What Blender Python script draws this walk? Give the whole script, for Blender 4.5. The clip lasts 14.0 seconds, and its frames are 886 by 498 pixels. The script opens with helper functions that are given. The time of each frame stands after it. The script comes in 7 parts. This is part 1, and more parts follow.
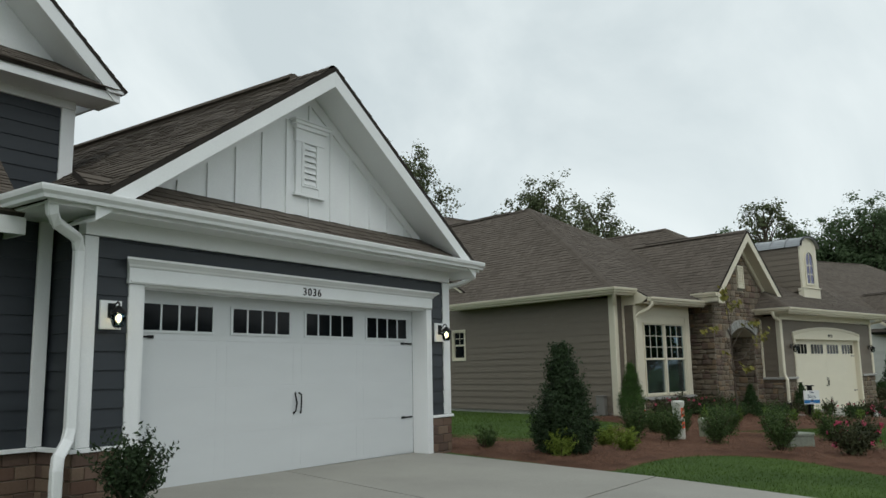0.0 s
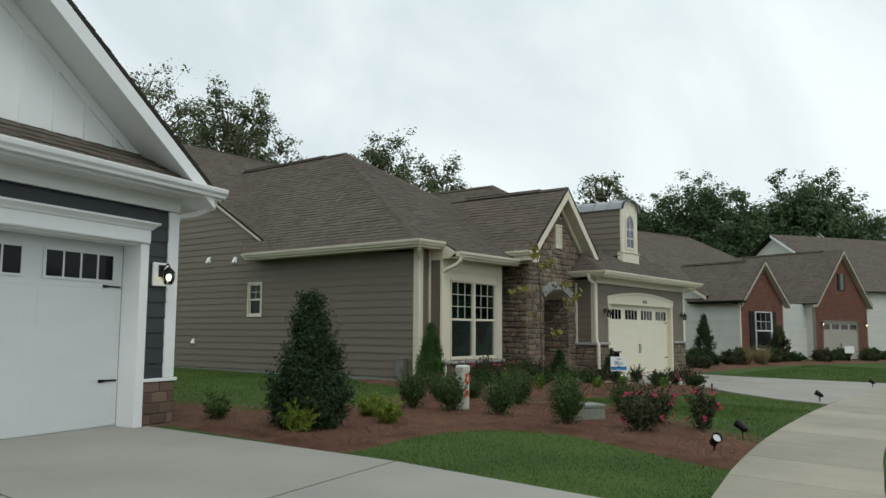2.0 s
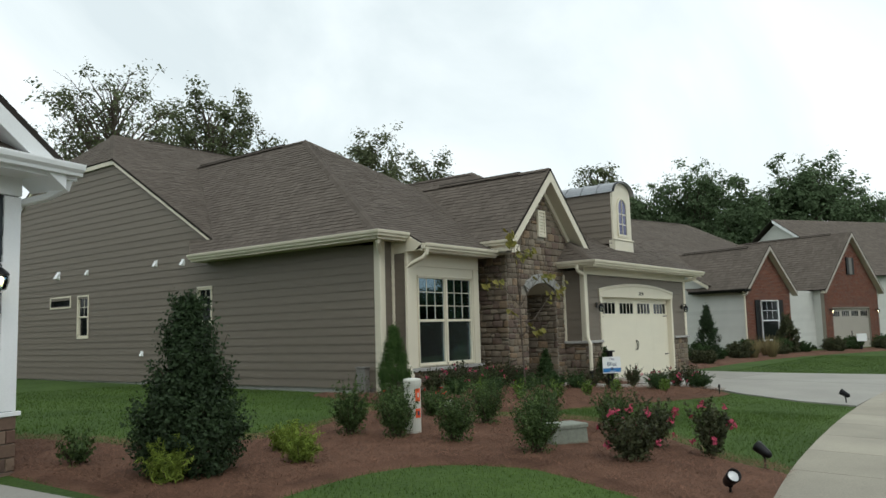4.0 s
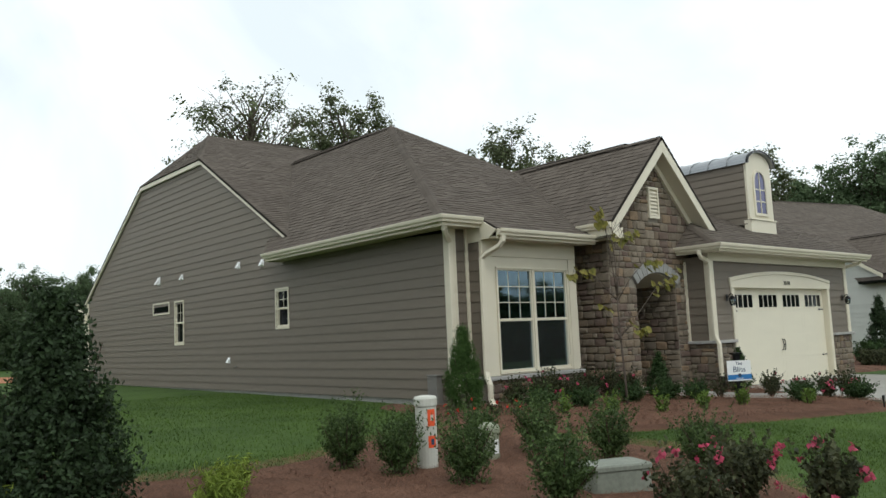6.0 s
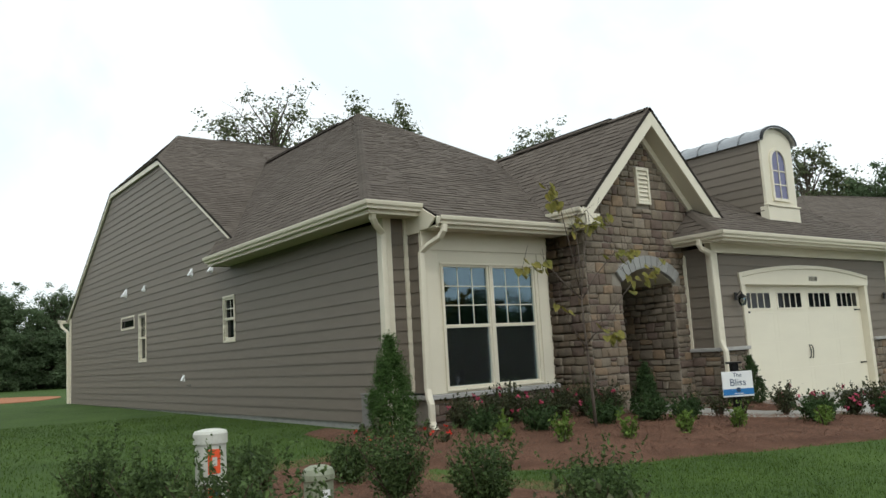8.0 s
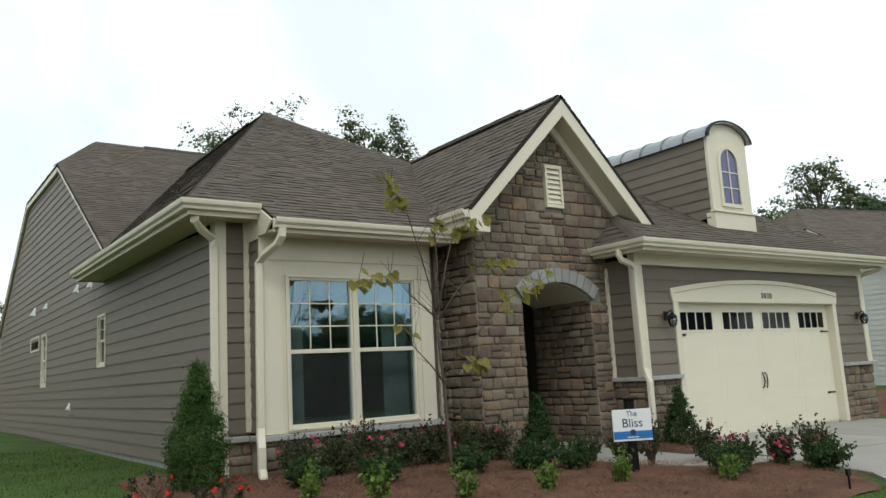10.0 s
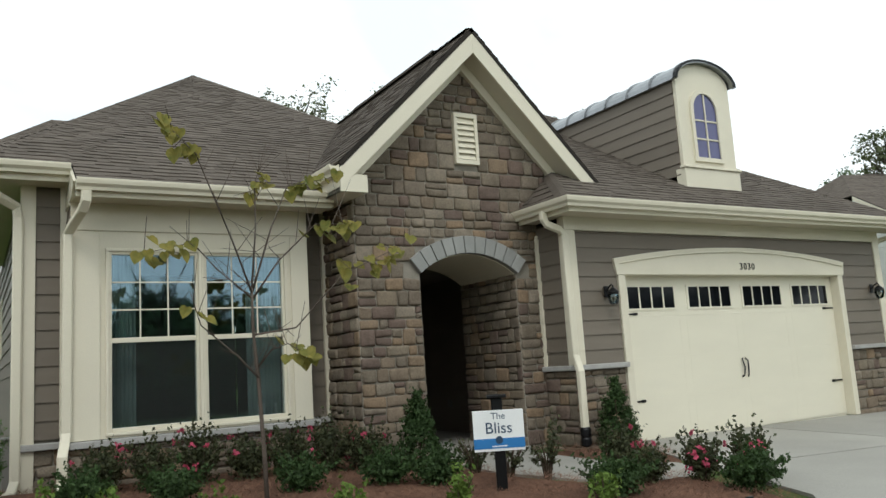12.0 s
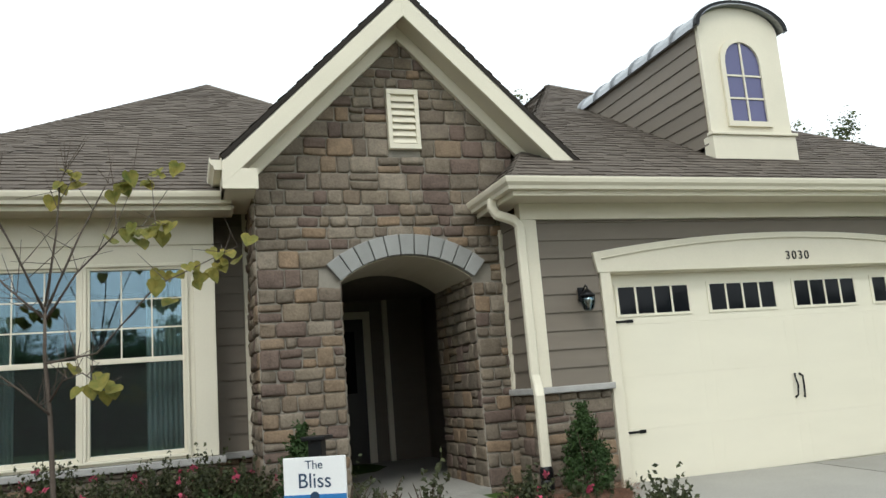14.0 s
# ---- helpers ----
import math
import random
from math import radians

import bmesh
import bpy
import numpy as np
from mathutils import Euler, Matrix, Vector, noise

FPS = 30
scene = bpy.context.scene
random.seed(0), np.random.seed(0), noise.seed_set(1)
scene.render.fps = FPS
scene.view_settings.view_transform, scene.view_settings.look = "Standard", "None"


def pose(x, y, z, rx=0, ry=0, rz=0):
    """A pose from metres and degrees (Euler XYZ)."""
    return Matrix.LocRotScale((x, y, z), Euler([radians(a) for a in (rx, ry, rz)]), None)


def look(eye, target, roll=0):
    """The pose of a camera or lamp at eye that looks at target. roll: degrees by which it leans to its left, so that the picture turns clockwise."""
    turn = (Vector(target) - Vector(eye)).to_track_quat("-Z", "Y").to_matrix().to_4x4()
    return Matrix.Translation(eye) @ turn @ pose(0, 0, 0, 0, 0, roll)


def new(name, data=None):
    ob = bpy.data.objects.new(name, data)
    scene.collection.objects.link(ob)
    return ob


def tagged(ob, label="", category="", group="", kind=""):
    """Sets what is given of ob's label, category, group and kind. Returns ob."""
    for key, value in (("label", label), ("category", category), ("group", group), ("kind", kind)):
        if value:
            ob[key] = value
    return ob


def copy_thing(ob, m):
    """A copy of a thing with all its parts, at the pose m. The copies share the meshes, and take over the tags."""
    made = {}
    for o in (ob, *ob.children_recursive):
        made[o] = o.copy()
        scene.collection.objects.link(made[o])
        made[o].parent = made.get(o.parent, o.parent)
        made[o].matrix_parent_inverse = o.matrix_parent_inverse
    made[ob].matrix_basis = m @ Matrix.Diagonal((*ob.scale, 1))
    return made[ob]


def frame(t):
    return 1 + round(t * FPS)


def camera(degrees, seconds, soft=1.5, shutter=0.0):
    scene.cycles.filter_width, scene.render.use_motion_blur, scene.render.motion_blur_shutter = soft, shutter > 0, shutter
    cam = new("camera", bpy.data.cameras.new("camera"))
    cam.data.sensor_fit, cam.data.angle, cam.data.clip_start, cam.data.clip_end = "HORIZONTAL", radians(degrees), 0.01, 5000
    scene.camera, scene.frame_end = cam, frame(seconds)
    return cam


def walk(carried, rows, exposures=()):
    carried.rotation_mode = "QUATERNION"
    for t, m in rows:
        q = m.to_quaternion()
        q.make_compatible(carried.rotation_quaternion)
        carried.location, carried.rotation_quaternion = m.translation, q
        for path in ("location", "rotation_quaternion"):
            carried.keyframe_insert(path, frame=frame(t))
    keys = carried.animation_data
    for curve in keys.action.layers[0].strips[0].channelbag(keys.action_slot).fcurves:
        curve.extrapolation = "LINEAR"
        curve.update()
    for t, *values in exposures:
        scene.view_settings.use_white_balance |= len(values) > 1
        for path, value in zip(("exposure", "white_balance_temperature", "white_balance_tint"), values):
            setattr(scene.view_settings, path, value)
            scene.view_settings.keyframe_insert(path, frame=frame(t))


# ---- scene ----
cam = camera(58.6, 14.0)
PATH = [
    (0, (0.262, -0.693, 1.549), (1.571, 0.788, 1.855), -1.1),
    (0.5, (0.898, -0.539, 1.53), (2.414, 0.735, 1.814), 0.4),
    (1, (1.609, -0.377, 1.49), (3.181, 0.837, 1.725), 0.4),
    (1.5, (2.364, -0.154, 1.482), (3.979, 1.005, 1.705), -0.3),
    (2, (3.115, 0.032, 1.456), (4.685, 1.253, 1.665), 0.3),
    (2.5, (3.85, 0.277, 1.466), (5.452, 1.459, 1.654), -0.2),
    (2.7, (4.118, 0.406, 1.471), (5.72, 1.59, 1.661), -0.8),
    (4.8, (6.685, 1.188, 1.543), (8.203, 2.469, 1.771), -2.1),
    (5, (7.008, 1.255, 1.539), (8.479, 2.591, 1.765), -1.8),
    (5.5, (7.804, 1.417, 1.521), (9.173, 2.854, 1.763), -2.3),
    (6, (8.618, 1.534, 1.492), (9.92, 3.035, 1.715), -2.5),
    (6.5, (9.395, 1.688, 1.465), (10.728, 3.162, 1.683), -2.3),
    (7, (10.175, 1.839, 1.451), (11.478, 3.341, 1.675), -2.6),
    (7.2, (10.487, 1.913, 1.426), (11.769, 3.431, 1.655), -2.8),
    (9.3, (13.793, 2.617, 1.316), (14.927, 4.236, 1.624), -3.6),
    (9.5, (14.127, 2.581, 1.364), (15.283, 4.185, 1.664), -3.9),
    (10, (14.918, 2.606, 1.364), (16.079, 4.204, 1.679), -3.2),
    (10.5, (15.708, 2.658, 1.343), (16.866, 4.255, 1.675), -2.5),
    (11, (16.512, 2.721, 1.33), (17.641, 4.348, 1.612), -2.7),
    (11.5, (17.309, 2.827, 1.313), (18.417, 4.467, 1.6), -3.5),
    (12, (18.117, 2.98, 1.295), (19.14, 4.675, 1.582), -3.7),
    (12.5, (18.924, 3.122, 1.285), (19.737, 4.918, 1.624), -3.7),
    (12.7, (19.221, 3.165, 1.272), (19.93, 5.0, 1.635), -3.7),
    (13, (19.743, 3.263, 1.254), (20.281, 5.159, 1.595), -3.0),
    (13.5, (20.604, 3.363, 1.26), (21.131, 5.265, 1.585), -4.0),
    (13.7, (20.934, 3.438, 1.257), (21.493, 5.325, 1.61), -4.5),
    (14, (21.478, 3.392, 1.26), (22.101, 5.262, 1.601), -4.5),
]
EXPOSURES = [(0, -0.16, 6300, 6), (0.5, -0.24, 6300, 6), (1, -0.3, 6300, 6), (1.5, -0.16, 6300, 6), (2.5, 0.08, 6300, 6), (5, 0.19, 6300, 7), (7, 0.38, 6350, 8), (9.5, 0.36, 6350, 8), (11, 0.32, 6350, 8), (12.5, 0.6, 6300, 7), (14, 0.78, 6300, 8)]
walk(cam, [(t, look(eye, target, roll)) for t, eye, target, roll in PATH], EXPOSURES)

# ---- world and sun: overcast day ----
SUN_DIR = Euler((radians(38), 0, radians(-30)))
world = bpy.data.worlds.new("sky")
scene.world = world
world.use_nodes = True
wn, wl = world.node_tree.nodes, world.node_tree.links
wn.clear()
w_out = wn.new("ShaderNodeOutputWorld")
w_bg = wn.new("ShaderNodeBackground")
w_sky = wn.new("ShaderNodeTexSky")
w_sky.sky_type = 'NISHITA'
w_sky.sun_disc = False
w_sky.sun_elevation = radians(52)
w_sky.sun_rotation = radians(150)
w_cloud = wn.new("ShaderNodeTexNoise")
w_cloud.inputs["Scale"].default_value = 2.6
w_cloud.inputs["Detail"].default_value = 7
w_cloud.inputs["Roughness"].default_value = 0.52
w_cloud.inputs["Distortion"].default_value = 0.5
w_ramp = wn.new("ShaderNodeValToRGB")
w_ramp.color_ramp.elements[0].position = 0.36
w_ramp.color_ramp.elements[0].color = (7.5, 8.1, 8.25, 1)
w_ramp.color_ramp.elements[1].position = 0.62
w_ramp.color_ramp.elements[1].color = (10.2, 10.6, 10.55, 1)
w_mix = wn.new("ShaderNodeMixRGB")
w_mix.inputs[0].default_value = 0.93
wl.new(w_cloud.outputs["Fac"], w_ramp.inputs[0])
wl.new(w_sky.outputs[0], w_mix.inputs[1])
wl.new(w_ramp.outputs[0], w_mix.inputs[2])
wl.new(w_mix.outputs[0], w_bg.inputs[0])
w_bg.inputs[1].default_value = 0.1
wl.new(w_bg.outputs[0], w_out.inputs[0])
sun = new("sun", bpy.data.lights.new("sun", 'SUN'))
sun.data.energy = 0.8
sun.data.angle = radians(20)
sun.data.color = (1.0, 0.97, 0.92)
sun.rotation_euler = SUN_DIR


# ---- materials ----
def material(name, base, rough=0.7, metal=0.0, scale=6.0, vary=0.15, grain=60.0, bump=0.15, dist=0.004, obj_random=0.0,
             island=0.0, hue=None, stretch=(1, 1, 1), coat=0.0):
    """Principled surface with colour varied at two scales, optional per-object or per-island shift, and fine relief."""
    m = bpy.data.materials.new(name)
    m.use_nodes = True
    n, l = m.node_tree.nodes, m.node_tree.links
    b = n["Principled BSDF"]
    b.inputs["Roughness"].default_value = rough
    b.inputs["Metallic"].default_value = metal
    b.inputs["Specular IOR Level"].default_value = 0.15 if rough > 0.84 else 0.4
    b.inputs["Coat Weight"].default_value = coat
    tc = n.new("ShaderNodeTexCoord")
    mp = n.new("ShaderNodeMapping")
    mp.inputs["Scale"].default_value = stretch
    l.new(tc.outputs["Object"], mp.inputs[0])
    big = n.new("ShaderNodeTexNoise")
    big.inputs["Scale"].default_value = scale
    big.inputs["Detail"].default_value = 5
    fine = n.new("ShaderNodeTexNoise")
    fine.inputs["Scale"].default_value = grain
    fine.inputs["Detail"].default_value = 4
    l.new(mp.outputs[0], big.inputs["Vector"])
    l.new(mp.outputs[0], fine.inputs["Vector"])
    mix = n.new("ShaderNodeMixRGB")
    lo = tuple(c * (1 - vary) for c in base)
    hi = tuple(min(1, c * (1 + vary)) for c in (hue or base))
    mix.inputs[1].default_value = (*lo, 1)
    mix.inputs[2].default_value = (*hi, 1)
    add = n.new("ShaderNodeMath")
    add.operation = 'MULTIPLY_ADD'
    add.inputs[1].default_value = 0.5
    half = n.new("ShaderNodeMath")
    half.operation = 'MULTIPLY'
    half.inputs[1].default_value = 0.5
    l.new(big.outputs["Fac"], add.inputs[0])
    l.new(fine.outputs["Fac"], half.inputs[0])
    l.new(half.outputs[0], add.inputs[2])
    spread = n.new("ShaderNodeMapRange")
    spread.inputs[1].default_value = 0.3
    spread.inputs[2].default_value = 0.7
    l.new(add.outputs[0], spread.inputs[0])
    l.new(spread.outputs[0], mix.inputs[0])
    colour = mix.outputs[0]
    for amount, kind in ((obj_random, "o"), (island, "i")):
        if amount:
            src = n.new("ShaderNodeObjectInfo") if kind == "o" else n.new("ShaderNodeNewGeometry")
            rnd = src.outputs["Random"] if kind == "o" else src.outputs["Random Per Island"]
            rng = n.new("ShaderNodeMapRange")
            rng.inputs[3].default_value = 1 - amount
            rng.inputs[4].default_value = 1 + amount
            l.new(rnd, rng.inputs[0])
            mul = n.new("ShaderNodeMixRGB")
            mul.blend_type = 'MULTIPLY'
            mul.inputs[0].default_value = 1
            l.new(colour, mul.inputs[1])
            l.new(rng.outputs[0], mul.inputs[2])
            colour = mul.outputs[0]
    l.new(colour, b.inputs["Base Color"])
    if bump:
        bp = n.new("ShaderNodeBump")
        bp.inputs["Strength"].default_value = bump
        bp.inputs["Distance"].default_value = dist
        l.new(fine.outputs["Fac"], bp.inputs["Height"])
        l.new(bp.outputs[0], b.inputs["Normal"])
    return m


def ramp_material(name, stops, rough=0.85, by="o", grain=40.0, bump=0.5, dist=0.012, vary=0.25):
    """A surface whose colour is picked per object (or per mesh island) from a ramp, with blotches on top."""
    m = material(name, (1, 1, 1), rough, grain=grain, bump=bump, dist=dist, vary=vary, scale=9)
    n, l = m.node_tree.nodes, m.node_tree.links
    b = n["Principled BSDF"]
    src = n.new("ShaderNodeObjectInfo") if by == "o" else n.new("ShaderNodeNewGeometry")
    rp = n.new("ShaderNodeValToRGB")
    rp.color_ramp.interpolation = 'CONSTANT' if by == "o" else 'LINEAR'
    while len(rp.color_ramp.elements) < len(stops):
        rp.color_ramp.elements.new(0.5)
    for k, (e, c) in enumerate(zip(rp.color_ramp.elements, stops)):
        e.position = k / len(stops)
        e.color = (*c, 1)
    l.new(src.outputs["Random" if by == "o" else "Random Per Island"], rp.inputs[0])
    mul = n.new("ShaderNodeMixRGB")
    mul.blend_type = 'MULTIPLY'
    mul.inputs[0].default_value = 1
    l.new(b.inputs["Base Color"].links[0].from_socket, mul.inputs[1])
    l.new(rp.outputs[0], mul.inputs[2])
    l.new(mul.outputs[0], b.inputs["Base Color"])
    return m


def screen_material(name, colour, cover):
    """Fine wire mesh: wires cover part of the surface and the rest lets light through."""
    m = bpy.data.materials.new(name)
    m.use_nodes = True
    n, l = m.node_tree.nodes, m.node_tree.links
    n.clear()
    out, mx = n.new("ShaderNodeOutputMaterial"), n.new("ShaderNodeMixShader")
    tr, df = n.new("ShaderNodeBsdfTransparent"), n.new("ShaderNodeBsdfDiffuse")
    df.inputs[0].default_value = (*colour, 1)
    mx.inputs[0].default_value = cover
    l.new(tr.outputs[0], mx.inputs[1])
    l.new(df.outputs[0], mx.inputs[2])
    l.new(mx.outputs[0], out.inputs[0])
    return m


def glass_material(name, tint, gloss=1.0):
    m = bpy.data.materials.new(name)
    m.use_nodes = True
    n, l = m.node_tree.nodes, m.node_tree.links
    n.clear()
    out = n.new("ShaderNodeOutputMaterial")
    tr = n.new("ShaderNodeBsdfTransparent")
    tr.inputs[0].default_value = (*tint, 1)
    gl = n.new("ShaderNodeBsdfGlossy")
    gl.inputs["Roughness"].default_value = 0.02
    gl.inputs[0].default_value = (0.52, 0.72, 0.85, 1)
    fr = n.new("ShaderNodeFresnel")
    fr.inputs[0].default_value = 1.75
    mul = n.new("ShaderNodeMath")
    mul.operation = 'MULTIPLY'
    mul.use_clamp = True
    mul.inputs[1].default_value = gloss
    mx = n.new("ShaderNodeMixShader")
    l.new(fr.outputs[0], mul.inputs[0])
    l.new(mul.outputs[0], mx.inputs[0])
    l.new(tr.outputs[0], mx.inputs[1])
    l.new(gl.outputs[0], mx.inputs[2])
    l.new(mx.outputs[0], out.inputs[0])
    return m


def glow_material(name, colour, strength):
    m = bpy.data.materials.new(name)
    m.use_nodes = True
    b = m.node_tree.nodes["Principled BSDF"]
    b.inputs["Emission Color"].default_value = (*colour, 1)
    b.inputs["Emission Strength"].default_value = strength
    return m


M_SIDING = material("taupe_siding", (0.162, 0.136, 0.106), 0.6, scale=2.2, vary=0.09, grain=90, bump=0.12, dist=0.002, obj_random=0.05, stretch=(1, 1, 6))
M_BLUE = material("slate_blue_siding", (0.029, 0.034, 0.041), 0.5, scale=2.2, vary=0.09, grain=90, bump=0.12, dist=0.002, obj_random=0.06, stretch=(1, 1, 6))
M_WHITE_SIDING = material("pale_siding", (0.55, 0.55, 0.51), 0.6, scale=2, vary=0.06, grain=90, bump=0.1, dist=0.002, obj_random=0.04)
M_CREAM = material("cream_trim", (0.68, 0.63, 0.50), 0.45, scale=1.5, vary=0.05, grain=70, bump=0.05, dist=0.001)
M_CREAM_DOOR = material("cream_garage_door", (0.73, 0.685, 0.55), 0.4, scale=1.2, vary=0.04, grain=160, bump=0.12, dist=0.0015, stretch=(1, 1, 4))
M_TAN_DOOR = material("tan_garage_door", (0.36, 0.33, 0.28), 0.45, scale=1.2, vary=0.05, grain=160, bump=0.12, dist=0.0015)
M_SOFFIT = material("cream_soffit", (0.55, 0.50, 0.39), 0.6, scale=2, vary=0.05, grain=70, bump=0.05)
M_WHITE = material("white_trim", (0.82, 0.83, 0.83), 0.45, scale=1.5, vary=0.05, grain=70, bump=0.05, dist=0.001)
M_WHITE_DOOR = material("white_garage_door", (0.64, 0.66, 0.67), 0.4, scale=1.2, vary=0.04, grain=160, bump=0.12, dist=0.0015, stretch=(1, 1, 4))
M_SHINGLE = material("shingles", (0.112, 0.094, 0.078), 0.92, scale=0.8, vary=0.16, grain=170, bump=0.5, dist=0.004, island=0.15)
M_ROOFBASE = material("roof_felt", (0.035, 0.03, 0.026), 0.95, scale=3, vary=0.2)
M_METAL_ROOF = material("dormer_metal_roof", (0.30, 0.31, 0.32), 0.3, 0.9, scale=2, vary=0.2, grain=40, bump=0.03)
M_STONE = ramp_material("field_stone", [(0.258, 0.211, 0.155), (0.223, 0.183, 0.137), (0.187, 0.137, 0.110), (0.274, 0.202, 0.137), (0.207, 0.170, 0.129), (0.253, 0.201, 0.144), (0.195, 0.142, 0.114), (0.278, 0.231, 0.175), (0.228, 0.186, 0.139), (0.302, 0.216, 0.142), (0.213, 0.176, 0.134), (0.240, 0.186, 0.134), (0.304, 0.254, 0.195), (0.203, 0.163, 0.124), (0.179, 0.132, 0.107), (0.236, 0.193, 0.147)], vary=0.5)
M_MORTAR = material("mortar", (0.27, 0.245, 0.205), 0.95, scale=8, vary=0.2, grain=120, bump=0.5)
M_KEYSTONE = material("grey_cast_stone", (0.285, 0.285, 0.27), 0.9, scale=5, vary=0.12, grain=110, bump=0.3, obj_random=0.1)
M_SILLSTONE = material("grey_sill_stone", (0.36, 0.35, 0.33), 0.85, scale=6, vary=0.2, grain=80, bump=0.4)
M_BRICK = ramp_material("red_brick", [(0.18, 0.072, 0.05), (0.21, 0.085, 0.055), (0.145, 0.06, 0.045), (0.24, 0.11, 0.072), (0.16, 0.085, 0.066)], by="i", bump=0.3, dist=0.004)
M_TANBRICK = ramp_material("brown_brick", [(0.17, 0.115, 0.085), (0.13, 0.088, 0.07), (0.21, 0.15, 0.11), (0.145, 0.09, 0.068), (0.19, 0.13, 0.10)], bump=0.3, dist=0.005)
M_WALK = material("footpath_concrete", (0.285, 0.265, 0.22), 0.88, scale=0.9, vary=0.2, grain=60, bump=0.3, dist=0.003, obj_random=0.07, hue=(0.31, 0.285, 0.225))
M_CONCRETE = material("concrete", (0.295, 0.285, 0.255), 0.85, scale=0.7, vary=0.18, grain=70, bump=0.25, dist=0.003, obj_random=0.05)
M_GRASS = material("lawn", (0.035, 0.069, 0.015), 0.9, scale=0.7, vary=0.25, grain=18, bump=0.8, dist=0.03, hue=(0.054, 0.091, 0.019))
M_BLADE = material("grass_blades", (0.060, 0.108, 0.022), 0.9, scale=0.7, vary=0.3, hue=(0.074, 0.116, 0.025), grain=12, bump=0, island=0.15)
M_MULCH = material("pine_straw", (0.105, 0.055, 0.037), 0.95, scale=2.5, vary=0.35, grain=45, bump=0.9, dist=0.03, hue=(0.14, 0.076, 0.05))
M_NEEDLE = material("pine_needles", (0.17, 0.092, 0.06), 0.9, scale=2, vary=0.3, grain=10, bump=0, island=0.5)
M_ASPHALT = material("asphalt", (0.05, 0.05, 0.05), 0.9, scale=1, vary=0.2, grain=120, bump=0.4)
M_CLAY = material("red_clay", (0.33, 0.15, 0.08), 0.95, scale=1, vary=0.2, grain=30, bump=0.5, dist=0.03)
M_BLACK = material("black_metal", (0.012, 0.012, 0.013), 0.4, 0.6, scale=5, vary=0.2, bump=0.03)
M_DARKPANE = material("dark_glazing", (0.006, 0.007, 0.009), 0.06, scale=1, vary=0.1, bump=0)
M_DARKPANE.node_tree.nodes["Principled BSDF"].inputs["Specular IOR Level"].default_value = 0.16
M_GLASS = glass_material("window_glass", (0.75, 0.8, 0.8), 2.4)
M_SCREEN = screen_material("insect_mesh", (0.10, 0.105, 0.10), 0.09)
M_ROOM = material("room_wall", (0.22, 0.20, 0.18), 0.9, scale=2, vary=0.1, bump=0)
M_CURTAIN = material("teal_curtain", (0.42, 0.52, 0.49), 0.9, scale=3, vary=0.2, bump=0.1)
M_BLIND = material("pale_sheet", (0.5, 0.5, 0.48), 0.9, scale=3, vary=0.1, bump=0.1)
M_LEAD = material("grey_plastic", (0.17, 0.165, 0.15), 0.6, scale=4, vary=0.1, bump=0.05)
M_DOOR = material("front_door_paint", (0.035, 0.03, 0.028), 0.4, scale=3, vary=0.1, bump=0.05)
M_BULB = glow_material("lit_bulb", (1.0, 0.78, 0.45), 8.0)
M_LAMPGLASS = glass_material("lamp_glass", (0.95, 0.93, 0.88), 1.0)
M_PURPLE = material("reflective_dormer_glass", (0.10, 0.10, 0.19), 0.12, 0.3, scale=1.5, vary=0.15, bump=0)


